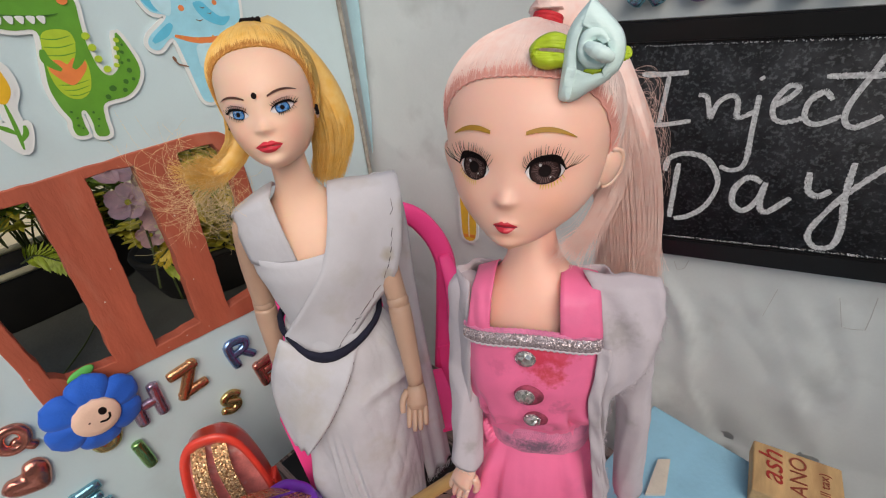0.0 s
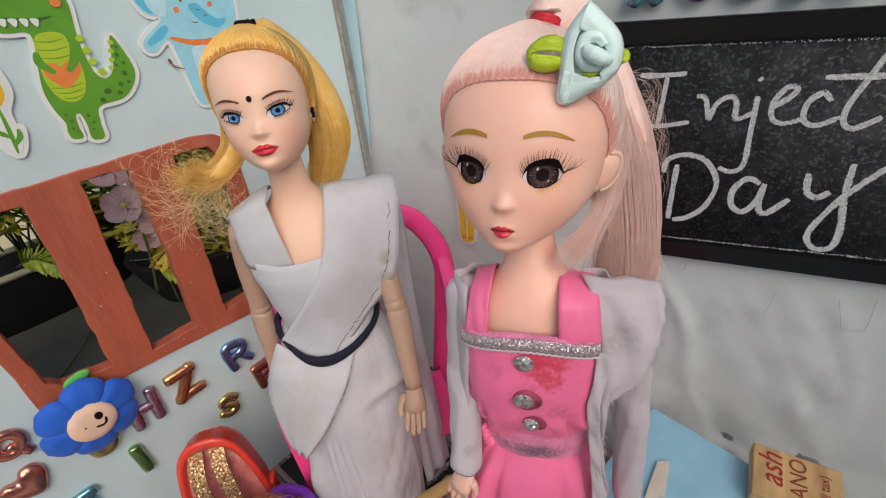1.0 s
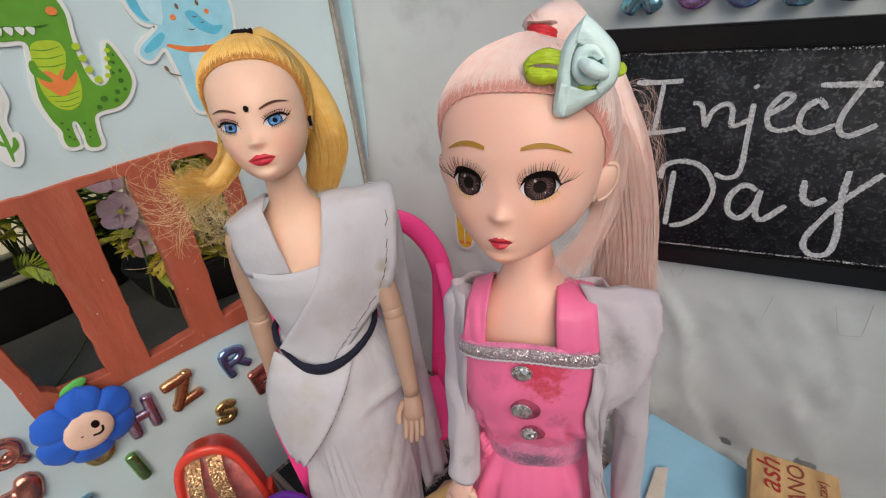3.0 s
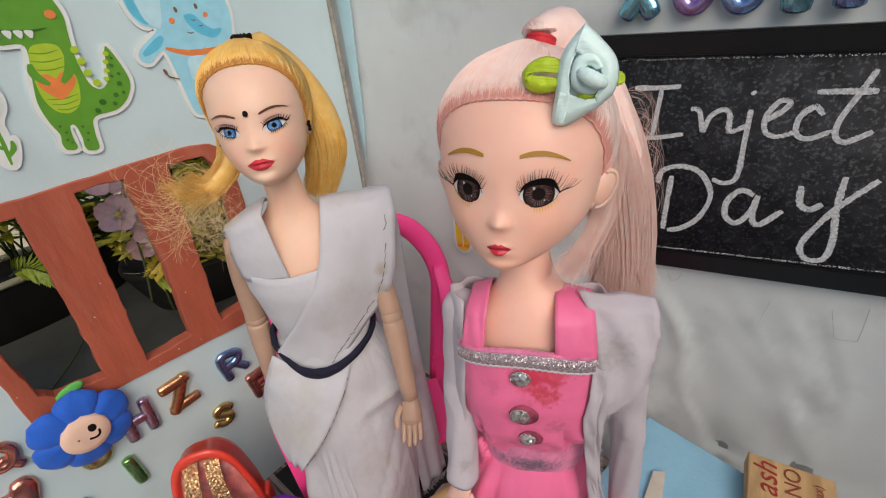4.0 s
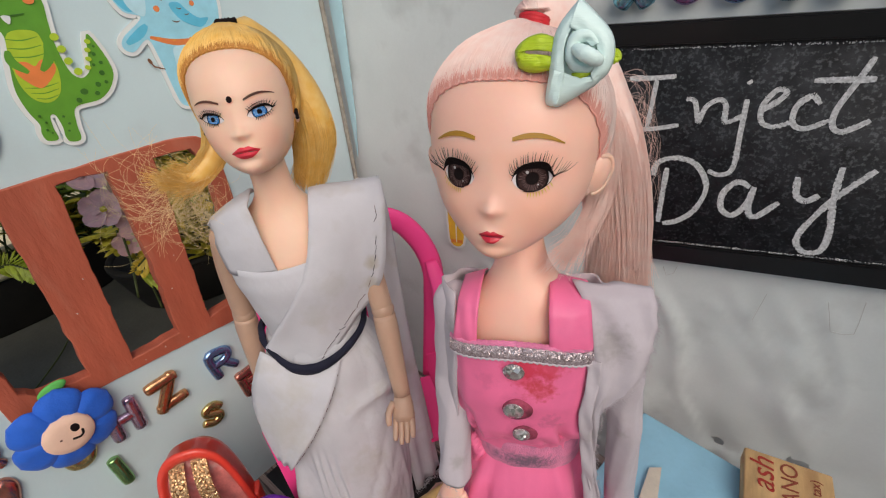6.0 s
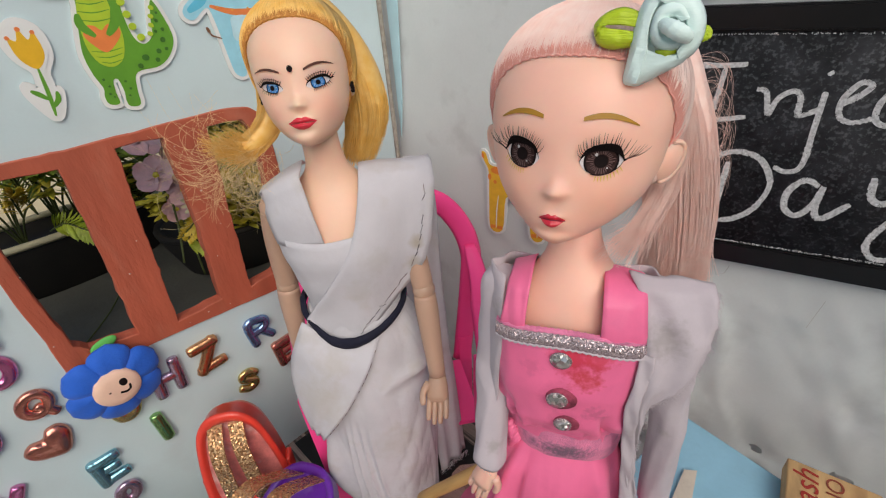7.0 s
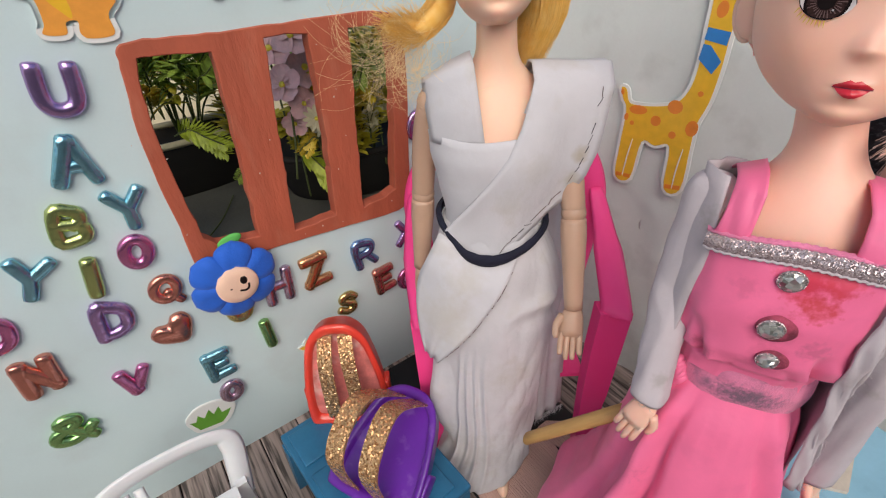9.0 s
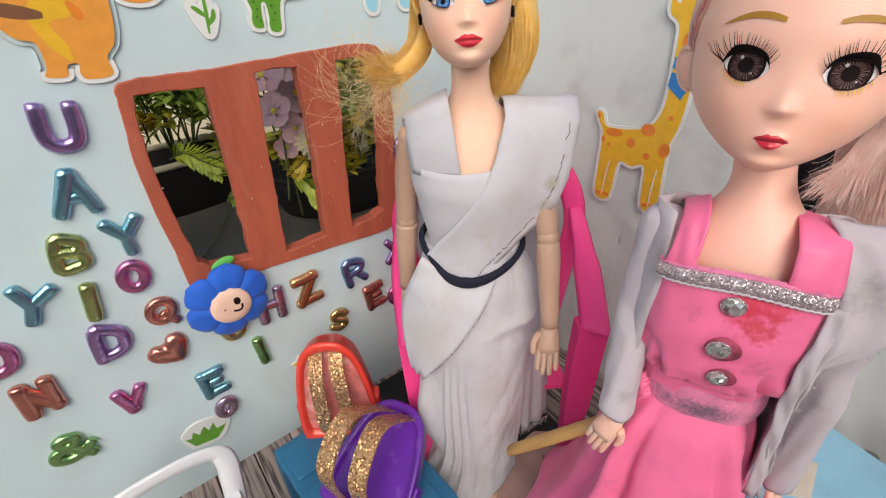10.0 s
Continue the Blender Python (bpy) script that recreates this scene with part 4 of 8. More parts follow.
def hair_cap(bm, tree, c, edge, lift, mat, strands, tie, r, rng, tufts=44, root=None):
    """A full head of combed hair: a smooth cap down to the hairline and fine strands drawn to the tie."""
    c = Vector(c)

    def rise(d):
        a = math.atan2(d.x, -d.y)
        e, low = math.asin(max(-1, min(1, d.z))), edge(a)
        k = max(0.0, min(1.0, (e - low) / max(0.2, math.pi / 2 - low)))
        tuft = 0.5 + 0.5 * math.cos(a * tufts) + 0.5 * noise.noise(Vector((a * 9, e * 2, 0.3)))
        lock = noise.noise(Vector((a * 6, k * 1.5, 5.0))) * min(1.0, k * 3)
        return 0.00005 + 0.0011 * min(1.0, k * 5) + lift * k ** 0.75 + 0.0003 * tuft * min(1.0, k * 14) * max(0.0, 1 - k * 4.5) + lift * 0.1 * lock

    def at(d, extra=0.0):
        hit = tree.ray_cast(c + d * 0.2, -d)
        return hit[0] + d * (rise(d) + extra)

    rows = []
    for i in range(34):
        rows.append([])
        for j in range(240):
            a = 2 * math.pi * j / 240 - math.pi
            low = edge(a) - 0.012 * abs(math.cos(a * tufts / 2))
            e = low + (1.52 - low) * (i / 33) ** 1.3
            rows[-1].append(at(Vector((math.sin(a) * math.cos(e), -math.cos(a) * math.cos(e), math.sin(e)))))
    loft(bm, rows, mat, False, True)
    # darker rooted line along the brow
    if root is not None:
        tube(bm, [at(Vector((math.sin(a) * math.cos(edge(a)), -math.cos(a) * math.cos(edge(a)), math.sin(edge(a)))), 0.0003 + 0.0002 * math.cos(a * tufts)) for a in (-1.7 + 3.4 * q / 300 for q in range(301))], 0.00024, 5, root)
    d1 = (Vector(tie) - c).normalized()
    for i in range(strands):
        a = -2.3 + 4.6 * (i + rng.random()) / strands
        e = edge(a) + rng.uniform(-0.012, 0.015) + (rng.random() < 0.35) * rng.uniform(0, 0.6)
        d0 = Vector((math.sin(a) * math.cos(e), -math.cos(a) * math.cos(e), math.sin(e)))
        k = rng.uniform(-0.00006, 0.00006)
        pts = [at(d0.slerp(d1, q / 9), k * min(1, q / 2)) for q in range(10)]
        strand(bm, pts, r * rng.uniform(0.6, 1.25), mat, 3, 2, 0.9)
        if root is not None and i % 3 == 0 and abs(a) < 1.7:
            d0 = Vector((math.sin(a) * math.cos(edge(a)), -math.cos(a) * math.cos(edge(a)), math.sin(edge(a))))
            reach = rng.uniform(0.04, 0.16)
            strand(bm, [at(d0.slerp(d1, reach * q / 3), 0.00008) for q in range(4)], r * 0.8, root, 3, 2, 0.05)


def hand(bm, m, mat, size=0.018, spread=0.06):
    """A small open hand pointing down -z, palm facing -y."""
    rows = []
    for z, w, d in ((0.0, 0.16, 0.13), (-0.15, 0.2, 0.13), (-0.4, 0.225, 0.11), (-0.52, 0.215, 0.09)):
        rows.append([m @ (Vector((math.cos(t) * w, math.sin(t) * d, z)) * size) for t in (2 * math.pi * j / 10 for j in range(10))])
    loft(bm, rows, mat)
    for k, x in enumerate((-0.158, -0.054, 0.054, 0.158)):
        ln = (0.36, 0.46, 0.48, 0.4)[k]
        pts = [Vector((x, 0, -0.46)), Vector((x * (1 + spread), -0.03, -0.46 - ln * 0.5)), Vector((x * (1 + 1.6 * spread), -0.12, -0.46 - ln))]
        tube(bm, [m @ (p * size) for p in spline(pts, 3)], [size * q for q in (0.065, 0.064, 0.062, 0.06, 0.058, 0.052, 0.04)], 7, mat)
    pts = [Vector((0.18, 0, -0.15)), Vector((0.28, -0.1, -0.34)), Vector((0.27, -0.16, -0.56))]
    tube(bm, [m @ (p * size) for p in spline(pts, 3)], [size * q for q in (0.08, 0.078, 0.075, 0.07, 0.065, 0.06, 0.045)], 7, mat)


def ring(c, rx, ry, n=48, p=1.0, folds=0, amp=0.0, phase=0.0, turn=0.0):
    out = []
    for j in range(n):
        t = 2 * math.pi * j / n
        x, y = math.cos(t), math.sin(t)
        k = 1 + amp * math.sin(folds * t + phase) + amp * 0.6 * math.sin((folds * 0.6 + 1) // 1 * t + phase * 2.3)
        out.append(Vector(c) + Vector((math.copysign(abs(x) ** p, x) * rx * k, math.copysign(abs(y) ** p, y) * ry * k, 0)))
    return out


def sheet(bm, rows, thick, mat):
    """A cloth with thickness from rows of points."""
    top = [[Vector(p) for p in r] for r in rows]
    a, b = len(top), len(top[0])

    def normal(i, j):
        u = top[min(i + 1, a - 1)][j] - top[max(i - 1, 0)][j]
        v = top[i][min(j + 1, b - 1)] - top[i][max(j - 1, 0)]
        k = u.cross(v)
        return k.normalized() if k.length > 1e-12 else Vector((0, -1, 0))

    back = [[top[i][j] - normal(i, j) * thick for j in range(b)] for i in range(a)]
    va, vb = ([[bm.verts.new(p) for p in r] for r in g] for g in (top, back))
    for i in range(a - 1):
        for j in range(b - 1):
            bm.faces.new((va[i][j], va[i][j + 1], va[i + 1][j + 1], va[i + 1][j])).material_index = mat
            bm.faces.new((vb[i][j], vb[i + 1][j], vb[i + 1][j + 1], vb[i][j + 1])).material_index = mat
    rim = [(i, 0) for i in range(a)] + [(a - 1, j) for j in range(1, b)] + [(i, b - 1) for i in range(a - 2, -1, -1)] + [(0, j) for j in range(b - 2, 0, -1)]
    for k in range(len(rim)):
        (i, j), (u, v) = rim[k], rim[(k + 1) % len(rim)]
        bm.faces.new((va[i][j], va[u][v], vb[u][v], vb[i][j])).material_index = mat


def drape(path, width_dir, widths, n=10, wave=0.0008, waves=2.5):
    """Rows of a hanging cloth along a path."""
    rows = []
    for i, p in enumerate(path):
        w = Vector(width_dir(i / (len(path) - 1)))
        wd = widths(i / (len(path) - 1))
        side = w.normalized()
        out = side.cross(Vector((0, 0, 1)))
        rows.append([p + side * wd * (j / (n - 1) - 0.5) + out * wave * math.sin(waves * 2 * math.pi * j / (n - 1) + i * 0.12) for j in range(n)])
    return rows


def trunk(bm, keys, mat, n=70):
    """Torso, shoulders and neck in one smooth skin, from rows of height, half width, half depth and centre."""
    rows = []
    for i in range(n):
        z = keys[0][0] + (keys[-1][0] - keys[0][0]) * i / (n - 1)
        a, b = next((a, b) for a, b in zip(keys, keys[1:]) if z <= b[0] + 1e-9)
        t = (z - a[0]) / (b[0] - a[0])
        rows.append([z] + [p + (q - p) * t for p, q in zip(a[1:], b[1:])])
    for k in range(5):
        rows = [rows[0]] + [[sum(r[c] for r in rows[i - 1:i + 2]) / 3 for c in range(5)] for i in range(1, n - 1)] + [rows[-1]]
    loft(bm, [ring((x, y, z), rx, ry, 48) for z, rx, ry, x, y in rows], mat)


# hanging folds of the sari: angle, lean, height, width, start
FOLDS = ((-0.55, 0.05, 0.05, 0.1, 0.3), (0.0, 0.0, 0.06, 0.1, 0.1), (1.2, 0.0, 0.08, 0.15, 0.1), (2.1, 0.0, 0.08, 0.15, 0.1))


def sari_fold(t, v):
    """How far the wrapped cloth stands off at an angle and a way down: a pinched bunch of pleats, a lobe beside it, pulled creases."""
    t = t - 2 * math.pi if t > 1.0 else t
    low = max(0.0, v - 0.62)
    mid = -2.03 + 0.1 * v - 1.6 * low ** 1.5 + 0.05 * math.sin(v * 9)
    gap = 0.11 + 0.06 * v + 0.25 * low
    on = max(0.0, min(1.0, (v - 0.3) * 5))
    k, lean = -0.1 * on * hump(t - mid - 0.03, 0.3), 0.0
    for q, (off, hgt) in enumerate(((-1.2, 0.15), (-0.1, 0.2), (0.85, 0.14), (2.0, 0.07))):
        c = mid + gap * off + 0.03 * noise.noise(Vector((q * 3.0, v * 6, 1)))
        fold = on * hgt * (0.8 + 0.35 * noise.noise(Vector((q, v * 5, 4)))) * hump(t - c, 0.048 + 0.02 * math.sin(q * 2.0) * v + 0.05 * low)
        k, lean = k + fold, lean + fold * (0.55 if q % 2 else 0.8)
    k += 0.26 * hump(t + 2.8 - 0.2 * v, 0.25) * hump(v - 0.58, 0.14) - 0.16 * hump(t + 2.7, 0.3) * hump(v - 0.8, 0.05)
    lean += 0.35 * hump(t + 2.6, 0.16) * hump(v - 0.6, 0.14)
    k += 1.5 * max(0.0, v - 0.74) * hump(t + 2.45, 0.5) * (0.8 + 0.4 * math.sin(t * 13 + v * 22))
    drag = t * 0.55 + 1.5 * v
    k += (0.06 + 0.05 * v) * (abs(noise.noise(Vector((drag * 3.2, v * 1.4 - t * 0.3, 8.2)))) - 0.2) * hump(t + 1.1, 0.9)
    k += 0.05 * max(0.0, v - 0.72) * noise.noise(Vector((t * 3, v * 14, 6))) * 4
    return k, lean


def doll_in_white(m):
    """The fair-haired doll in a white wrapped sari with a dark belt: one mesh."""
    rng = random.Random(3)
    bm = bmesh.new()
    S, W, N, H, L, EW, EB, K, BR, GL = range(10)
    c = Vector((-0.0014, -0.0034, 0.2401))
    h = 0.0405
    TURN = Matrix.Translation(c) @ Euler((radians(-12.7), radians(-2.7), radians(-3.1))).to_matrix().to_4x4() @ Matrix.Translation(-c)
    hb = bmesh.new()
    tree = head_shape(hb, c, h, S, HEAD, (0.162, 0.435, 0.018), (0.305, 0.042, 0.044), (0.178, 0.1, 0.02), 0.95)
    # neck and torso
    trunk(bm, ((0.16, 0.017, 0.013, 0, 0), (0.175, 0.0165, 0.012, 0, 0), (0.19, 0.0195, 0.0145, 0, 0), (0.2, 0.0212, 0.016, 0, 0), (0.208, 0.0212, 0.0148, 0, 0), (0.2175, 0.0195, 0.0118, 0, 0.0005), (0.2225, 0.0145, 0.0098, 0, 0.001), (0.2265, 0.009, 0.0082, -0.0004, 0.001), (0.231, 0.0066, 0.0066, -0.0003, 0.0003), (0.24, 0.0062, 0.0062, -0.0008, 0.0), (0.252, 0.0062, 0.0062, -0.0012, 0.0008)), S)
    # blouse: a straight-topped band and a wide strap, leaving a V at the neck
    prof = [(0.16, 0.0185, 0.0142), (0.175, 0.018, 0.0136), (0.19, 0.021, 0.0162), (0.2, 0.0232, 0.0182), (0.208, 0.0235, 0.0168), (0.216, 0.0236, 0.0142), (0.226, 0.022, 0.0118)]
    rows = []
    for i in range(16):
        z = 0.163 + i * 0.00303
        hw, dp = lerp_keys(prof, z)
        rows.append([p + Vector((0, 0, 0.0006 * math.sin(p.x * 160))) for p in ring((0, 0, z), hw, dp, 64)])
    rows[-1] = [Vector((p.x * 1.02, p.y * 1.03, p.z)) for p in rows[-1]]
    rows.append([Vector((p.x * 0.97, p.y * 0.96, p.z)) for p in rows[-1]])
    loft(bm, rows, W, False, False)

    def front(x, z, off=0.0005):
        hw, dp = lerp_keys(prof, min(z, 0.226))
        return Vector((x, -(dp + off) * math.sqrt(max(0.0, 1 - (x / (hw + 0.0012)) ** 2)), z))

    for s, lo, hi, ol, oh, sink in ((-1, -0.0048, -0.0086, -0.022, -0.0246, 0.0), (1, 0.0033, 0.0125, 0.0225, 0.0235, 0.0042)):
        rows = []
        for i in range(9):
            v = i / 8
            x0, x1, z = ol + (oh - ol) * v, lo + (hi - lo) * v, 0.2055 + 0.0215 * v
            rows.append([front(x0 + (x1 - x0) * q / 9, z, -0.0026 + 0.0036 * min(1, v * 2.0) - sink) + Vector((0, -0.001 * v * (1 - q / 9), v * (0.0042 * q / 9 - 0.0032 * (1 - q / 9) ** 1.5 - sink))) for q in range(10)])
        for y, z in ((-0.003, 0.2274), (0.004, 0.2272), (0.01, 0.224)):
            rows.append([Vector((oh + (hi - oh) * q / 9, y, z + 0.004 * q / 9 - 0.0042 * (1 - q / 9) ** 1.5 - sink * 1.4)) for q in range(10)])
        sheet(bm, rows if s < 0 else [r[::-1] for r in rows], 0.0006, W)
    # skirt with hanging folds
    rows = []
    for i in range(90):
        v = i / 89
        z = 0.172 * (1 - v) + 0.003 * v
        rx, ry = lerp_keys([(0, 0.0195, 0.0148), (0.12, 0.0245, 0.0195), (0.3, 0.0275, 0.023), (0.55, 0.0262, 0.023), (0.8, 0.0248, 0.0225), (1, 0.0262, 0.024)], v)
        amp = 0.005 + 0.006 * v
        out = []
        for j in range(300):
            t = 2 * math.pi * j / 300
            k = 1 + amp * (0.55 * math.sin(7 * t + 1.2 * v + 0.5) + 0.45 * math.sin(13 * t - 2 * v) + 0.9 * noise.noise(Vector((math.cos(t) * 2.2, math.sin(t) * 2.2, v * 4)))) + 0.018 * noise.noise(Vector((math.cos(t + 0.5 * v) * 5, math.sin(t + 0.5 * v) * 5, v * 6)))
            crease = abs(noise.noise(Vector((t * 2.4 + 1.5 * v, v * 1.7, 3.3)))) + 0.6 * abs(noise.noise(Vector((t * 5.0 - 2.5 * v, v * 4.0, 7.7))))
            fold, lean = sari_fold(t, v)
            k += 0.03 * (crease - 0.25) + fold + 0.2 * max(0.0, math.cos(t - 0.1)) ** 3 * math.exp(-((v - 0.2) / 0.12) ** 2)
            for t0, lean, hgt, wd, v0 in FOLDS:
                dt = (t - t0 - lean * v + 0.25 * noise.noise(Vector((t0, v * 3, 1))) + math.pi) % (2 * math.pi) - math.pi
                k += hgt * math.exp(-(dt / wd) ** 2) * max(0.0, min(1.0, (v - v0) * 4))
            k += 0.085 * hump(v - 0.2 - 0.05 * (t - 5.5) ** 2, 0.016) * hump(t - 5.5, 0.55) - 0.05 * hump(v - 0.245 - 0.05 * (t - 5.5) ** 2, 0.02) * hump(t - 5.5, 0.5) - 0.16 * hump(t - 6.0, 0.16) * hump(v - 0.24, 0.035)
            t += lean
            out.append(Vector((rx * k * math.cos(t) + 0.003 * v - 0.006 * max(0.0, v - 0.5), ry * k * math.sin(t), z + 0.016 * v ** 7 * max(0.0, math.cos(t + 0.45)) ** 3)))
        rows.append(out)
    loft(bm, rows, W)
    dip = [(-0.0235, 0.1735), (-0.0185, 0.1712), (-0.014, 0.1665), (-0.0095, 0.1638), (-0.003, 0.1632), (0.004, 0.1646), (0.011, 0.1672), (0.0175, 0.1698), (0.0235, 0.172)]
    # front flap wrapped from one hip to the other, its free edge running down to a tip
    keys = [(0, 0.0195, 0.0148), (0.12, 0.0245, 0.0195), (0.3, 0.0275, 0.023), (0.55, 0.0265, 0.023)]
    rows = []
    for i in range(19):
        v = i / 18
        z = 0.163 - 0.053 * v
        hw, dp = lerp_keys(keys, (0.172 - z) / 0.169)
        xl, xr = -0.0208 - 0.0108 * math.sin(v * 2.3) ** 0.9, 0.0095 - 0.033 * v
        row = []
        for q in range(17):
            x = xl + (xr - xl) * q / 16
            y = -(dp * (1.02 + 0.08 * min(1.0, v * 4)) + 0.0006 + 0.002 * min(1.0, v * 4)) * math.sqrt(max(0.2, 1 - (x / (hw + 0.008)) ** 2))
            row.append(Vector((x, y - 0.0008 * math.sin(q * 0.8 + v * 3) * v, z + (curve_keys(dip, x)[0] - 0.1632) * (1 - v) + 0.002 * v * v * (1 - q / 16))))
        rows.append(row)
    sheet(bm, rows, 0.0005, W)
    hem = spline([r[-1] + Vector((0, -0.0003, 0)) for r in rows], 4)
    for i in range(8, len(hem) - 5, 5):
        tube(bm, hem[i:i + 2 + (i * 7) % 4], 0.00011, 4, BR)
    # sash over the shoulder, wide and stiff, with a line of dark stitches along its outer edge
    ends = (((0.0102, 0.222), (0.035, 0.2215), 0.011), ((0.0104, 0.2285), (0.0362, 0.2275), 0.004), ((0.0104, 0.2295), (0.0366, 0.2282), -0.003), ((0.0098, 0.2265), (0.0362, 0.223), None), ((0.0085, 0.2205), (0.0347, 0.2135), None), ((0.0062, 0.2125), (0.033, 0.2035), None), ((0.0025, 0.2035), (0.0302, 0.1935), None), ((-0.0028, 0.195), (0.0258, 0.185), None), ((-0.009, 0.186), (0.0185, 0.1775), None), ((-0.0142, 0.179), (0.012, 0.1712), None), ((-0.0185, 0.173), (0.0065, 0.166), None), ((-0.02, 0.168), (0.003, 0.1605), None), ((-0.0205, 0.163), (0.0, 0.1555), None))
    rows = []
    for (x0, z0), (x1, z1), y in ends:
        row = []
        for q in range(15):
            k = q / 14
            x, z = x0 + (x1 - x0) * k, z0 + (z1 - z0) * k
            hw, dp = lerp_keys(prof, min(z, 0.226))
            yy = -(dp + 0.0016) * math.sqrt(max(0.46, 1 - (x / (hw + 0.009)) ** 2)) if y is None else y + 0.001 * k
            row.append(Vector((x, yy - 0.0005 * math.sin(k * 9 + z * 120), z)))
        rows.append(row)
    sheet(bm, rows, 0.0007, W)
    seam = spline([r[12] + Vector((0, -0.0004, 0)) for r in rows[3:]], 8)
    for i in range(1, len(seam) - 3, 3):
        if rng.random() < 0.82:
            q = Vector((rng.gauss(0, 0.0003), -0.0001, rng.gauss(0, 0.0002)))
            tube(bm, [seam[i] + q, seam[i + 1] + q * 0.3, seam[i + rng.choice((2, 2, 3))] - q], rng.uniform(0.00008, 0.00014), 4, rng.choice((N, N, BR)))
    # its loose end hanging behind the arm
    path = spline([(0.022, 0.006, 0.2262), (0.028, 0.0105, 0.221), (0.0305, 0.0135, 0.2), (0.031, 0.0135, 0.17), (0.0325, 0.011, 0.13), (0.035, 0.008, 0.09), (0.0375, 0.0045, 0.036)], 8)
    sheet(bm, drape(path, lambda s: (0.9 - 0.2 * s, 0.25 + 0.2 * s, 0), lambda s: 0.018 + 0.002 * s, 14, 0.0012, 2), 0.0004, W)
    for i in range(60):
        a = Vector((0.029, 0.0002, 0.0365)).lerp(Vector((0.0462, 0.009, 0.0362)), i / 59)
        strand(bm, [a, a + Vector((rng.uniform(-0.0008, 0.0008), rng.uniform(-0.0008, 0.0008), -0.003)), a + Vector((rng.uniform(-0.002, 0.002), rng.uniform(-0.001, 0.001), -rng.uniform(0.004, 0.007)))], 0.00016, W, 3, 2)
    # belt
    rows = [ring((0, 0, 0), 0.0208 + o, 0.0188 + o, 96) for o in (-0.001, 0.0006, 0.0011, 0.0012, 0.0006, -0.001)]
    for r, dz in zip(rows, (-1.0, -0.85, -0.3, 0.3, 0.85, 1.0)):
        for p in r:
            mid, = curve_keys(dip, p.x)
            p.z = (mid if p.y < 0 else 0.174) + dz * (0.0017 + 0.0006 * hump(p.x + 0.005, 0.01)) + 0.0003 * noise.noise(Vector((p.x * 400, dz, 3)))
            p.y -= 0.0012 * (p.y < -0.005)
    loft(bm, rows, N, False, False)
    # arms with elbow joints, and hands
    for s, el, wr, ya, bend in ((1, (0.0282, -0.0122, 0.1785), (0.029, -0.0265, 0.1445), -0.25, -36), (-1, (-0.0268, 0.007, 0.1785), (-0.0292, 0.006, 0.143), 1.1, 4)):
        sh = Vector((s * 0.0215, 0.0, 0.2165))
        el, wr = Vector(el), Vector(wr)
        tube(bm, spline([sh, sh.lerp(el, 0.5) + Vector((s * 0.001, 0.001, 0)), el], 5), [0.0052, 0.0053, 0.0053, 0.0052, 0.005, 0.0048, 0.0046, 0.0045, 0.0044, 0.0043, 0.0042], 14, 11)
        ball(bm, el, (0.0046, 0.0046, 0.0046), 11)
        ball(bm, sh, (0.0054, 0.0054, 0.0056), 11)
        tube(bm, spline([el + (wr - el) * 0.06, el.lerp(wr, 0.4), wr], 5), [0.0045, 0.0046, 0.0047, 0.0047, 0.0046, 0.0044, 0.0042, 0.0039, 0.0037, 0.0035, 0.0034], 14, 11)
        hand(bm, Matrix.Translation(wr) @ Euler((radians(bend), 0, ya)).to_matrix().to_4x4() @ Matrix.Diagonal((s * -1, 1, 1, 1)), 11, 0.0205)
    for s in (-1, 1):
        ball(bm, (s * 0.009, -0.0105 - 0.0045 * s, 0.0055), (0.0044, 0.013, 0.0045), S)
    # painted face
    for s in (-1, 1):
        spot_on(SKIN, TURN @ (c + Vector((s * 0.18, -0.39, 0.49)) * h), 0.085 * h, (0.72, 0.4, 0.42), 0.5, 0.05, 300, (0.8, 0.6, 1.7))
        spot_on(SKIN, TURN @ (c + Vector((s * 0.22, -0.37, 0.25)) * h), 0.17 * h, (0.95, 0.44, 0.32), 0.35, 0.05, 300)
    cz = c.z
    fx = lambda x: c.x + x * h
    fz = lambda z: cz + z * h
    for s in (-1, 1):
        edge, bot, px = doll_eye(hb, tree, c, h, s, 0.162, 0.436, 0.082, 0.036, 0.03, 0.015, 0.05, 0.016, (EW, K, EB, 13, GL), 0.006, 0.016, 0.34, rng)
        for k in range(13):
            u = -0.75 + 0.155 * k
            x, z = edge(u)
            z += 0.006 * h
            ln = (0.03 + 0.014 * max(0.0, u)) * h
            g = radians(96 - 46 * u)
            stroke(hb, tree, (x, z), (x + s * ln * math.cos(g), z + ln * math.sin(g)), 0.0033 * h, K)
        for k in range(9):
            u = -0.3 + 0.15 * k
            x, z = px(u), bot(min(u, 0.97))
            g = radians(-100 + 52 * u)
            stroke(hb, tree, (x, z), (x + s * 0.026 * h * math.cos(g), z + 0.026 * h * math.sin(g)), 0.0024 * h, K)
        # crease of the lid
        band(hb, tree, [(px(u), edge(u)[1] + (0.03 + 0.006 * u) * h) for u in (-0.8, -0.4, 0, 0.4, 0.8)], [(px(u), edge(u)[1] + (0.028 + 0.006 * u) * h - 0.002 * h * (1 - u * u)) for u in (-0.8, -0.4, 0, 0.4, 0.8)], BR, 0.0002)
        run = [q / 14 for q in range(15)]
        mid = lambda v: (s * (0.083 + 0.2 * v), 0.523 + 0.052 * math.sin(math.pi * (0.05 + 0.6 * v)) - 0.018 * v * v)
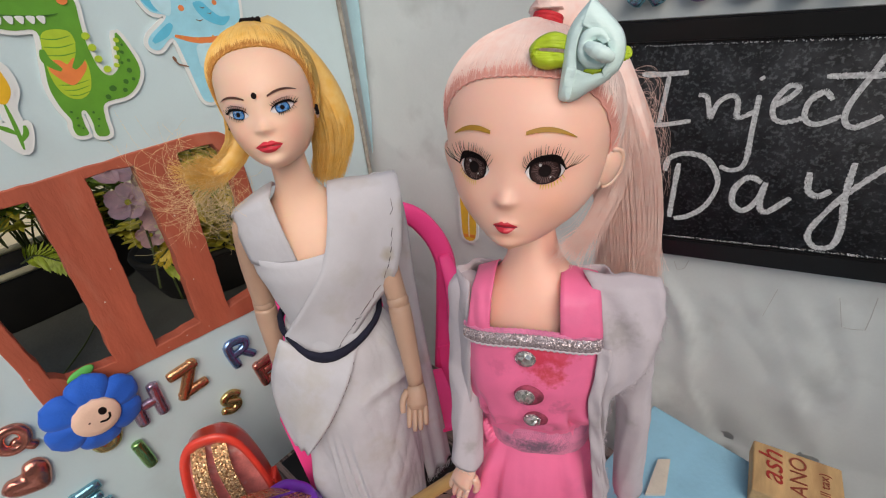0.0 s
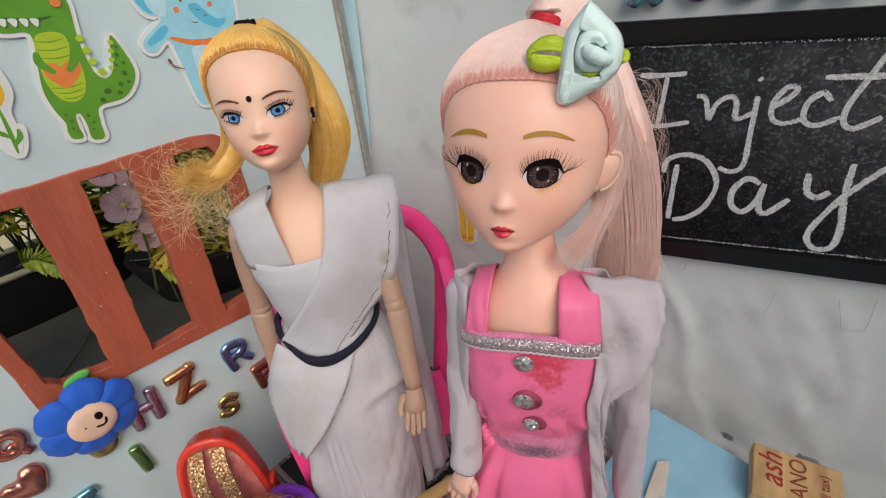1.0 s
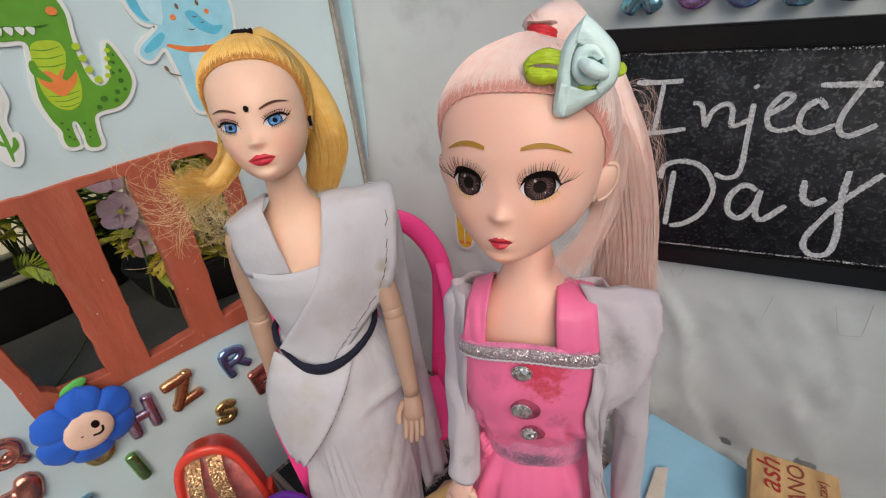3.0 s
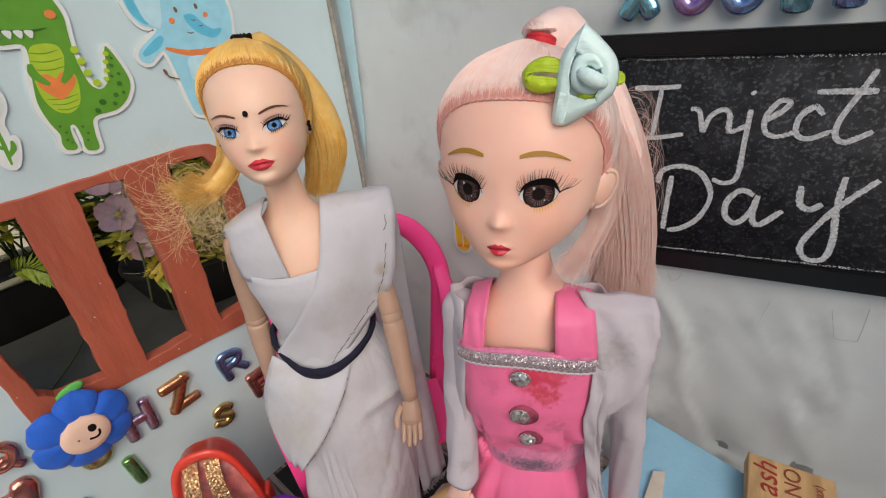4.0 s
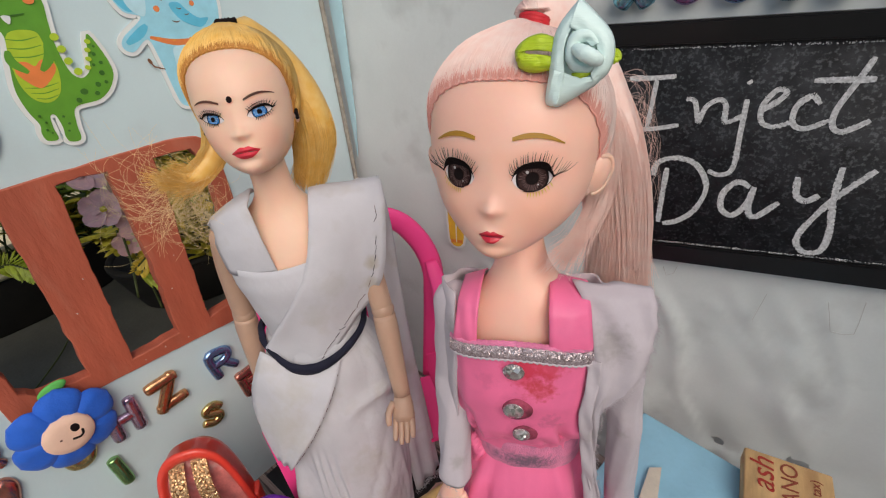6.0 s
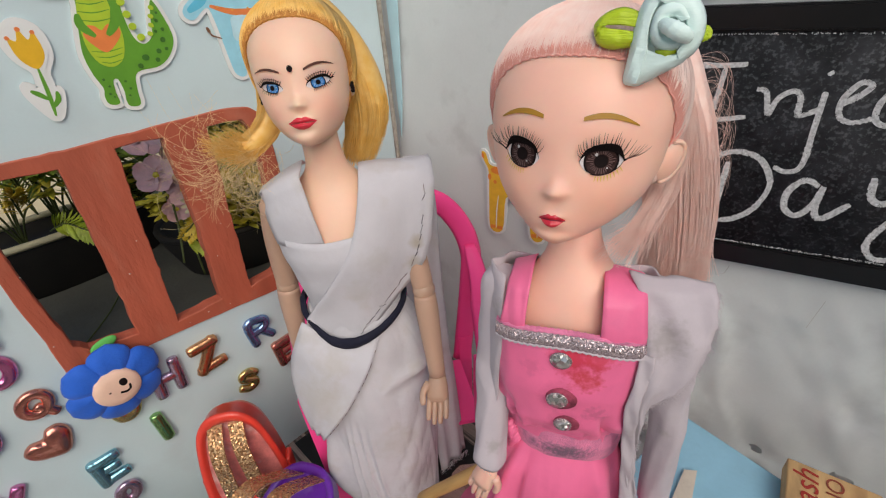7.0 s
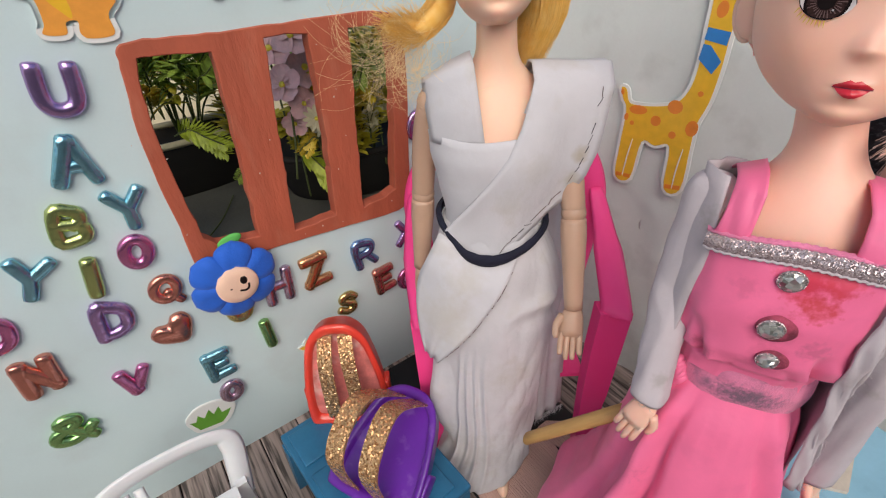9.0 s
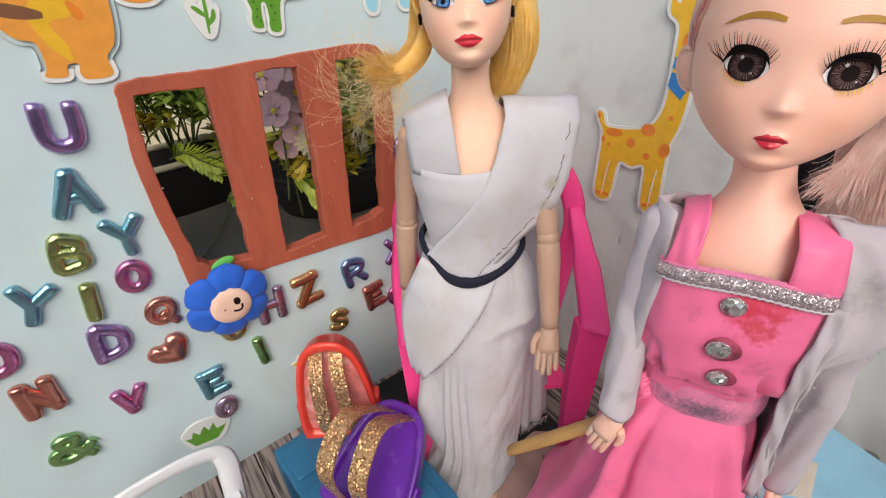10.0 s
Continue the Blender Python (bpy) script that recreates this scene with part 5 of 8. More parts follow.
        wide = lambda v: 0.0012 + 0.0078 * max(0.0, math.sin(math.pi * (0.22 + 0.77 * v))) ** 0.8
        band(hb, tree, [(fx(mid(v)[0]), fz(mid(v)[1] + wide(v))) for v in run], [(fx(mid(v)[0]), fz(mid(v)[1] - wide(v))) for v in run], BR, 0.0002)
        ball(hb, Vector((c.x + s * 0.345 * h, c.y + 0.004, cz + 0.4 * h)), (0.0014, 0.0022, 0.0038), S)
        for q in range(4):
            ball(hb, Vector((c.x + s * 0.362 * h, c.y + 0.0015 + 0.0007 * (q % 2), cz + (0.35 + 0.02 * q) * h)), (0.0007, 0.0007, 0.0006), K, 8, 6)
    paint(hb, tree, ellipse(c.x - 0.004 * h, fz(0.548), h * 0.02, h * 0.023, 16), K, 0.0003)
    mz = 0.178
    paint(hb, tree, [(fx(a), fz(mz + b)) for a, b in ((-0.104, 0.006), (-0.07, 0.022), (-0.03, 0.042), (-0.012, 0.04), (0, 0.034), (0.012, 0.04), (0.03, 0.042), (0.07, 0.022), (0.104, 0.006), (0.07, -0.022), (0.035, -0.042), (0, -0.047), (-0.035, -0.042), (-0.07, -0.022))], L, 0.00012)
    band(hb, tree, [(fx(a), fz(mz + 0.003)) for a in (-0.085, -0.045, 0, 0.045, 0.085)], [(fx(a), fz(mz - 0.002)) for a in (-0.085, -0.045, 0, 0.045, 0.085)], BR, 0.0002)
    # hair: combed back over the skull, then falling behind
    HM = 10
    hc = c + Vector((0, 0.002, 0.55 * h))
    tie = Vector((c.x + 0.02 * h, c.y + 0.1 * h, cz + 1.08 * h))

    def hairline(a):
        a = abs(a)
        e = 0.79 - 0.18 * a * a - 0.12 * a ** 4
        return e if a < 1.5 else max(-0.8, e + (1.5 - a) * 0.6)

    hair_cap(hb, tree, hc, hairline, 0.0034, HM, 1700, tie, 0.00013, rng, 46, 14)
    joined(bm, hb, TURN)
    tie = TURN @ tie
    right = [Vector((0.0065, 0.0165, 0.274)), Vector((0.0135, 0.0145, 0.264)), Vector((0.0175, 0.013, 0.2525)), Vector((0.0175, 0.012, 0.24)), Vector((0.0125, 0.011, 0.2285))]
    left = [Vector((-0.0115, 0.019, 0.272)), Vector((-0.0155, 0.018, 0.256)), Vector((-0.0175, 0.012, 0.2445)), Vector((-0.0255, 0.005, 0.2385)), Vector((-0.035, 0.0, 0.2405))]
    tube(bm, spline([tie] + right, 5), [0.003, 0.004] + [0.0062] * 15 + [0.006, 0.0056, 0.005, 0.0044, 0.004, 0.0036, 0.003, 0.0022, 0.001], 12, HM)
    tube(bm, spline([tie] + left, 5), [0.003, 0.004] + [0.0045] * 15 + [0.0044, 0.0042, 0.004, 0.0038, 0.0035, 0.0031, 0.0026, 0.002, 0.001], 10, HM)
    for i in range(3000):
        g, r = rng.uniform(0, 6.283), math.sqrt(rng.random())
        if i < 1600:
            off = Vector((0.0076 * r * math.cos(g) - 0.0016, 0.0062 * r * math.sin(g), 0))
            pts = [tie + off * 0.4] + [p + off * q for p, q in zip(right, (0.7, 0.95, 1.05, 1.05, 0.75))]
            pts[-1] += Vector((rng.gauss(0, 0.0008), 0, rng.gauss(0, 0.0016)))
        else:
            off = Vector((0.0048 * r * math.cos(g), 0.005 * r * math.sin(g), 0.0035 * r * math.sin(g * 2)))
            pts = [tie + off * 0.4] + [p + off * q for p, q in zip(left, (0.7, 0.9, 0.9, 0.9, 1.2))]
            pts[-1] = pts[-2].lerp(pts[-1], rng.uniform(0.1, 1.0)) + Vector((0, rng.gauss(0, 0.0015), rng.gauss(0, 0.0022)))
        strand(bm, pts, rng.uniform(0.00008, 0.00016) if i < 1600 else rng.uniform(0.00006, 0.00015), HM, 3, 3, 0.5)
    for i in range(190):
        p0 = Vector((-0.0265 + rng.gauss(0, 0.004), 0.002 + rng.gauss(0, 0.003), 0.2365 + rng.gauss(0, 0.0024)))
        a = rng.gauss(4.0, 0.7)
        turn, ln = rng.uniform(-0.9, 0.9), rng.uniform(0.0035, 0.0068)
        pts = [p0]
        for q in range(5):
            pts.append(pts[-1] + Vector((math.cos(a) * ln, rng.uniform(-0.4, 0.3) * ln, math.sin(a) * ln)))
            a += turn
            turn += rng.uniform(-0.25, 0.25)
        strand(bm, pts, 0.000042, 12, 3, 4, 0.8)
    # dark hair tie on top
    for k in range(5):
        q = [tie + Vector((0.0028 * math.cos(t), -0.001 + 0.0028 * math.sin(t), 0.0012 * math.sin(3 * t + k) + 0.0012)) for t in (2 * math.pi * j / 14 + k for j in range(14))]
        tube(bm, q, 0.0006, 5, K, closed=True)
    bmesh.ops.recalc_face_normals(bm, faces=bm.faces)
    ob = part("doll", bm, [SKIN, CLOTH_W, NAVY, HAIR_Y, LIP, EYE_W, EYE_B, INK_K, BROW_N, LIGHTM, HAIR_Y, ARM, HAIR_W, IRIS_B, ROOT_Y])
    ob.matrix_world = m
    return tagged(ob, "fair-haired vinyl doll in a white wrapped cotton sari with navy belt", "doll")


PINK_CHIN = Vector((-0.0039, 0.0035, 0.2345))
PINK_HEAD = Matrix.Translation(PINK_CHIN) @ Euler((radians(-7.8), radians(-0.3), radians(-8.5))).to_matrix().to_4x4()


def doll_in_pink(m):
    """The pink-haired doll in a pink dress and a worn white jacket: one mesh."""
    rng = random.Random(5)
    bm = bmesh.new()
    S, P, J, V, SL, H, L, EW, EN, K, BR, G, RU, GL = range(14)
    c = PINK_CHIN.copy()
    h = 0.0468
    TURN = PINK_HEAD @ Matrix.Translation(-c)
    hb = bmesh.new()
    tree = head_shape(hb, c, h, S, ROUND, (0.174, 0.433, 0.02), (0.288, 0.037, 0.036), (0.152, 0.062, 0.014), 0.97)
    trunk(bm, ((0.155, 0.0135, 0.0105, 0, 0), (0.17, 0.0135, 0.011, 0, 0), (0.188, 0.0165, 0.0138, 0, 0), (0.2, 0.0178, 0.0128, 0, 0), (0.2085, 0.0186, 0.0116, 0, 0), (0.2145, 0.0176, 0.0104, 0, 0.0005), (0.219, 0.013, 0.009, 0, 0.0015), (0.2225, 0.0088, 0.0078, -0.0006, 0.0025), (0.227, 0.0068, 0.0068, -0.001, 0.004), (0.234, 0.0066, 0.0066, -0.0025, 0.007), (0.247, 0.0064, 0.0064, -0.004, 0.0098)), S)
    # dress bodice: full over the chest, tucked in above the waistband with pulled creases
    prof = [(0.1575, 0.0168, 0.0125), (0.168, 0.017, 0.013), (0.1722, 0.0176, 0.0138), (0.1752, 0.0192, 0.0166), (0.1805, 0.0204, 0.0178), (0.191, 0.0213, 0.0178), (0.2038, 0.0216, 0.0156), (0.2095, 0.0215, 0.0142), (0.2145, 0.0205, 0.0122), (0.2185, 0.019, 0.0105), (0.223, 0.017, 0.0085)]

    def front(x, z, off=0.0):
        hw, dp = lerp_keys(prof, min(z, 0.223))
        return Vector((x, -(dp + off) * max(0.0, 1 - (abs(x) / (hw + off)) ** 3) ** 0.38, z))

    def crease(x, z):
        """How far the cloth stands off its plain shape: radiating creases over the waist."""
        out = 0.0
        for x0, z0, x1, z1, deep, wd in ((0.0135, 0.174, 0.011, 0.1855, -0.0024, 0.0011), (0.0165, 0.1745, 0.0158, 0.189, 0.0011, 0.0018), (0.0085, 0.174, 0.0055, 0.1795, -0.0011, 0.0009), (-0.0125, 0.1735, -0.0165, 0.187, -0.002, 0.0011), (-0.0095, 0.174, -0.012, 0.183, 0.001, 0.0014), (-0.0055, 0.174, -0.004, 0.1785, -0.0009, 0.0009), (0.001, 0.174, 0.0025, 0.178, -0.0007, 0.0009), (-0.0175, 0.176, -0.0185, 0.196, -0.0009, 0.0012), (0.0178, 0.178, 0.0186, 0.199, -0.0008, 0.0011)):
            d, e = Vector((x1 - x0, z1 - z0)), Vector((x - x0, z - z0))
            k = max(0.0, min(1.0, e.dot(d) / d.length_squared))
            out += 1.5 * deep * (1 - k) ** 0.8 * hump((e - d * k).length, wd * (0.7 + 0.9 * k))
        return out

    rows = []
    for i in range(64):
        v = i / 63
        z = 0.1665 + v * 0.043
        rx, ry = lerp_keys(prof, z)
        out = []
        for j in range(160):
            t = 2 * math.pi * j / 160
            x, y = math.cos(t), math.sin(t)
            q = Vector((math.copysign(abs(x) ** 0.667, x) * rx, math.copysign(abs(y) ** 0.76, y) * ry, z))
            k = 0.0005 * noise.noise(Vector((math.cos(t) * 3, math.sin(t) * 3, v * 5))) + 0.0006 * max(0.0, 1 - v * 2.2) * noise.noise(Vector((math.cos(t) * 7, math.sin(t) * 7, v * 3)))
            k += crease(q.x, z) if y < 0 else 0.0
            out.append(q + Vector((q.x, q.y, 0)).normalized() * k)
        rows.append(out)
    for r in rows[-3:]:
        for q in r:
            q.z -= 0.0022 * min(1.2, (q.x / 0.0186) ** 2)
    rows.append([Vector((q.x * 0.97, q.y * 0.96, q.z)) for q in rows[-1]])
    loft(bm, rows, P, False, False)
    for s, inner in ((-1, 0.0118), (1, 0.0074)):
        rows = []
        for i in range(9):
            v = i / 8
            z = 0.2072 + 0.0128 * v
            x0, x1 = s * (0.0186 - 0.0016 * v), s * (inner - 0.0006 * v)
            rows.append([front(x0 + (x1 - x0) * q / 8, z + 0.0022 * (q / 8) * (1 - v), -0.0003 + 0.0015 * min(1.0, v * 2.5) + 0.0003 * math.sin(q * 1.3 + 4 * v)) for q in range(9)])
        for y, z in ((-0.004, 0.2228), (0.003, 0.2226), (0.009, 0.219)):
            rows.append([Vector((s * (0.0168 + (inner - 0.0175) * q / 8), y, z - 0.0022 * (1 - q / 8))) for q in range(9)])
        sheet(bm, rows if s < 0 else [r[::-1] for r in rows], 0.0005, P)
    # sequin trim, a pink edge over it and a pale scalloped edge below
    for z0, z1, o, mt, wob in ((0.2078, 0.2113, 0.0013, SL, 0.00012), (0.2111, 0.212, 0.001, V, 0.00012), (0.2071, 0.2079, 0.0012, J, 0.0002)):
        rows = []
        for z, oo in ((z0, 0.0001), (z0 + 0.0001, o), ((z0 + z1) / 2, o * 1.25), (z1 - 0.0001, o), (z1, 0.0001)):
            row = []
            for q in range(81):
                x = -0.0198 + 0.0396 * q / 80
                row.append(front(x, z - 0.0022 * (x / 0.0186) ** 2 + wob * math.sin(q * 1.9), oo))
            rows.append(row)
        loft(bm, rows, mt, closed=False)
    # wide felted waistband, wrinkled, with a bunch of cloth where it is tied
    rows = []
    for i in range(15):
        v = i / 14
        z = 0.1572 + 0.0152 * v
        o = 1.0 + 0.085 * math.sin(math.pi * min(1, max(0.0, v))) ** 0.45
        row = []
        for j, q in enumerate(ring((0.001, 0, 0), 0.0171, 0.0131, 96)):
            t = 2 * math.pi * j / 96
            k = o + 0.022 * noise.noise(Vector((math.cos(t) * 3, math.sin(t) * 3, v * 3))) - 0.025 * hump(v - 0.42 - 0.15 * math.sin(2 * t), 0.1) * (0.5 + 0.5 * math.sin(3 * t))
            row.append(Vector((q.x * k, q.y * k, z + 0.0011 * math.sin(q.x * 260 + 0.6) - 0.0012 * (q.x / 0.015) ** 2)))
        rows.append(row)
    loft(bm, rows, V, False, False)
    for q in range(7):
        a = Vector((-0.0142 + 0.0005 * q, -0.0078 - 0.0004 * (q % 3), 0.1655 - 0.0012 * q))
        tube(bm, spline([a, a + Vector((-0.0012, -0.0016, -0.0008)), a + Vector((-0.0006 - 0.0004 * q, -0.0014, -0.0035)), a + Vector((0.001 - 0.0008 * q, -0.001, -0.0065))], 4), [0.0007, 0.001, 0.0012, 0.0013, 0.0013, 0.0013, 0.0012, 0.0011, 0.0011, 0.001, 0.0009, 0.0007, 0.0004], 8, P)
    # flared skirt with gathers
    rows = []
    for i in range(34):
        v = i / 33
        z = 0.1605 - 0.105 * v
        rx, ry = lerp_keys([(0, 0.017, 0.0126), (0.12, 0.0215, 0.0185), (0.3, 0.0245, 0.0235), (0.6, 0.03, 0.032), (0.8, 0.037, 0.042), (1, 0.046, 0.053)], v)
        out = []
        for j in range(110):
            t = 2 * math.pi * j / 110
            k = 1 + (0.02 + 0.1 * v) * (0.7 * abs(math.sin(3.5 * t + 0.9 + 0.4 * v)) + 0.4 * math.sin(9 * t + 2 + 1.5 * v) - 0.35) + 0.1 * (1 - v) ** 3 * (abs(noise.noise(Vector((t * 4, v * 2, 4)))) - 0.2) * min(1, v * 9) + 0.05 * noise.noise(Vector((math.cos(t) * 1.5, math.sin(t) * 1.5, v * 2.5)))
            for t0, lean, hgt, wd in ((4.3, -0.3, -0.2, 0.07), (4.1, -0.34, 0.2, 0.11), (3.95, -0.3, -0.1, 0.06), (3.72, -0.2, -0.1, 0.1), (4.78, 0.1, -0.05, 0.2), (5.25, 0.3, -0.12, 0.1), (5.45, 0.3, 0.1, 0.13), (5.9, 0.1, -0.1, 0.1)):
                k += hgt * math.exp(-((t - t0 - lean * v + 0.12 * noise.noise(Vector((t0, v * 4, 2)))) / wd) ** 2) * min(1.0, v * 4)
            out.append(Vector((rx * k * math.cos(t), ry * k * math.sin(t) - 0.004 * v, z)))
        rows.append(out)
    loft(bm, rows, P, False, False)
    for run in (((17, 79), (17, 81), (18, 83), (18, 86)),):
        tube(bm, [rows[i][j] * 1.004 for i, j in run], 0.00022, 5, K)
    for s in (-1, 1):
        tube(bm, [(s * 0.009, 0, 0.15), (s * 0.009, -0.001, 0.08), (s * 0.0085, 0, 0.0165)], [0.0095, 0.0075, 0.0045], 14, S)
        ball(bm, (s * 0.0085, -0.006, 0.0099), (0.0052, 0.013, 0.005), S)
    # open jacket: back, two fronts and sleeves
    for s in (-1, 1):
        low = 0.166 if s < 0 else 0.127
        rows = []
        for i in range(13):
            v = i / 12
            z = 0.2215 + (low - 0.2215) * v
            row = []
            for q in range(22):
                a = (0.9 if s < 0 else 0.95) + (0.06 if s < 0 else 0.35) * v + (math.pi - 0.88) * q / 21
                lift = 0.55 + 0.45 * min(1.0, v * 5)
                k = 0.0007 * math.sin(9 * a + 5 * v) + 0.0009 * noise.noise(Vector((a * 2.5, v * 4, s * 3.0)))
                row.append(Vector((s * ((0.0222 + 0.002 * v) * math.sin(a) + k), (-0.0168 - 0.0028 * v) * math.cos(a) * lift + k, z - 0.004 * max(0.0, 1 - v * 6) * (1 - math.sin(a)) + 0.0012 * noise.noise(Vector((a * 5, s, 2))) * (v > 0.99))))
            rows.append(row)
        sheet(bm, rows if s < 0 else [r[::-1] for r in rows], 0.0005, J)
        if s < 0:
            for i in range(46):
                q = rows[-1][0].lerp(rows[-1][7], rng.random())
                strand(bm, [q + Vector((0, 0, 0.0004)), q + Vector((rng.gauss(0, 0.0004), rng.gauss(0, 0.0003), -0.0009)), q + Vector((rng.gauss(0, 0.001), rng.gauss(0, 0.0006), -rng.uniform(0.001, 0.0026)))], 0.00007, J, 3, 2)
    # right front lapel standing wide, torn along its outer edge
    rows = []
    lap = ((0.2238, 0.0125, 0.0322, -0.001), (0.2222, 0.0145, 0.033, -0.0055), (0.2165, 0.0172, 0.0332, -0.009), (0.2105, 0.0184, 0.0329, -0.011), (0.203, 0.0187, 0.0311, -0.0128), (0.1968, 0.0181, 0.0275, -0.0145), (0.1905, 0.0172, 0.0228, -0.015), (0.182, 0.0178, 0.0221, -0.0145), (0.17, 0.0192, 0.0224, -0.0125), (0.157, 0.0206, 0.0242, -0.012), (0.143, 0.0222, 0.026, -0.0112), (0.128, 0.0235, 0.0275, -0.011))
    for i in range(45):
        k = min(i / 44 * (len(lap) - 1), len(lap) - 1.0001)
        z, x0, x1, y = (p0 + (p1 - p0) * (k % 1) for p0, p1 in zip(lap[int(k)], lap[int(k) + 1]))
        tear = 0.0007 * noise.noise(Vector((z * 700, 3, 1))) + 0.0004 * noise.noise(Vector((z * 2300, 1, 1)))
        rows.append([Vector((x0 + (x1 + tear - x0) * q / 11, y + 0.0018 * (q / 11) ** 1.7 - 0.0012 * hump(z - 0.212, 0.012) * (q / 11) + 0.0007 * math.sin(q * 0.9 + z * 260) + 0.0005 * noise.noise(Vector((q * 0.5, z * 220, 2))), z - 0.001 * q / 11)) for q in range(12)])
    sheet(bm, rows, 0.0006, J)
    for i in range(260):
        k = rng.uniform(0.05, 0.999) * (len(rows) - 1)
        p = rows[int(k)][11].lerp(rows[int(k) + 1][11], k % 1)
        q = p + Vector((rng.uniform(0.0002, 0.0009), rng.uniform(-0.0004, 0.0002), rng.uniform(-0.0008, 0.0003)))
        strand(bm, [p - Vector((0.0003, 0, 0)), q, q + Vector((rng.uniform(-0.0002, 0.0007), 0, -rng.uniform(0.0002, 0.001)))], 0.000055, J, 3, 2)
    # second layer of the front edge, hanging free
    sheet(bm, [[Vector((r[0].x - 0.0012 + 0.0034 * q / 5, r[0].y - 0.0009 + 0.0004 * math.sin(q + r[0].z * 400), r[0].z)) for q in range(6)] for r in rows[14:]], 0.0005, J)
    arms = ((-1, (-0.0196, 0.001, 0.2192), (-0.0214, -0.003, 0.188), (-0.0204, -0.0164, 0.155)), (1, (0.0236, 0.002, 0.2208), (0.0308, 0.003, 0.184), (0.0362, 0.005, 0.119)))
    for s, a, b, d in arms:
        pts = spline([a, b, d], 20)
        rings = []
        for i, p in enumerate(pts):
            v = i / 40
            r = (0.0057 - 0.0004 * v + 0.0003 * noise.noise(Vector((v * 9, s * 7, 0)))) * math.sqrt(max(0.02, 1 - max(0.0, 1 - v / 0.13) ** 2))
            row = []
            for j in range(36):
                t = 2 * math.pi * j / 36
                k = 1 + 0.07 * math.sin(2 * t + v * 5) + 0.16 * noise.noise(Vector((math.cos(t) * 1.3 + s * 4, math.sin(t) * 1.3, v * 7 + math.cos(t) * 1.5)))
                k += -0.22 * hump(v - 0.46 - 0.1 * math.cos(t + 1), 0.05) * max(0.0, math.sin(t + (0.6 if s < 0 else 2.2))) ** 1.5 + 0.1 * hump(v - 0.55 - 0.1 * math.cos(t + 1), 0.05)
                row.append(p + Vector((r * k * math.cos(t), r * 0.95 * k * math.sin(t), 0.15 * r * math.cos(t) * s)))
            rings.append(row)
        rings.append([p.lerp(pts[-1], 0.2) + Vector((0, 0, 0.0006)) for p in rings[-1]])
        loft(bm, rings, J)
        for i in range(26):
            p = rings[-2][rng.randrange(36)]
            strand(bm, [p, p + Vector((rng.gauss(0, 0.0004), rng.gauss(0, 0.0004), -0.0007)), p + Vector((rng.gauss(0, 0.0008), rng.gauss(0, 0.0006), -rng.uniform(0.0008, 0.002)))], 0.000055, J, 3, 2)
    hand(bm, Matrix.Translation((-0.0198, -0.0184, 0.1538)) @ Euler((radians(-22), radians(12), radians(-28))).to_matrix().to_4x4() @ Matrix.Rotation(math.pi, 4, "Z") @ Matrix.Diagonal((-1, 1, 1, 1)), S, 0.018)
    hand(bm, Matrix.Translation((0.0362, 0.004, 0.12)) @ Euler((radians(-10), 0, radians(50))).to_matrix().to_4x4() @ Matrix.Diagonal((-1, 1, 1, 1)), S, 0.018)
    # gems down the front with worn spots
    for z, r, x in ((0.2038, 0.0026, -0.0016), (0.1911, 0.0026, -0.0015), (0.1816, 0.0022, 0.0007)):
        y = front(x, z, 0.0004).y
        ball(bm, (x, y - 0.0006, z), (r, 0.0009, r), G, 12, 6)
        if z < 0.195:
            rim = [(x + 0.0008 + r * (1.75 if math.cos(t) > 0 else 1.5) * math.copysign(abs(math.cos(t)) ** 1.3, math.cos(t)), z + r * 1.4 * math.sin(t)) for t in (2 * math.pi * j / 28 for j in range(28))]
            loft(bm, [[front(x + (p[0] - x) * q, z + (p[1] - z) * q, o) for p in rim] for q, o in ((1.0, 0.0), (0.97, 0.0006), (0.6, 0.0007), (0.1, 0.0007))], RU, False, True)
        tube(bm, [(x + r * 1.02 * math.cos(t), y - 0.0004, z + r * 1.02 * math.sin(t)) for t in (2 * math.pi * j / 18 for j in range(18))], 0.0003, 5, SL, closed=True)
    for x, z, r, k in ((-0.24, 0.24, 0.2, 0.4), (0.24, 0.24, 0.2, 0.4), (0.0, 0.04, 0.16, 0.3), (0.0, 0.285, 0.06, 0.35)):
        spot_on(SKIN_P, TURN @ (c + Vector((x, -0.4, z)) * h), r * h, (0.97, 0.46, 0.3), k, 0.05, 300)
    cz = c.z
    fx = lambda x: c.x + x * h
    fz = lambda z: cz + z * h
    for s in (-1, 1):
        edge, bot, px = doll_eye(hb, tree, c, h, s, 0.174, 0.433, 0.086, 0.053, 0.056, 0.004, 0.07, 0.027, (EW, K, EN, 14, GL), 0.016, 0.034, 0.12, rng)
        for k in range(30):
            u = -0.9 + 0.076 * k
            base = on_face(tree, *edge(u), 0.0003)
            if base:
                g = radians(92 - 40 * u + rng.uniform(-9, 9))
                ln = rng.uniform(0.0032, 0.0043) * (0.5 + 0.27 * min(2.0, u + 1))
                out = Vector((s * math.cos(g), -0.5, math.sin(g))) * ln
                strand(hb, [base, base + out * 0.5 + Vector((0, -0.0005, -0.0001)), base + out + Vector((0, 0.0008, 0.0004))], 0.000085, K, 3, 3, 0.15)
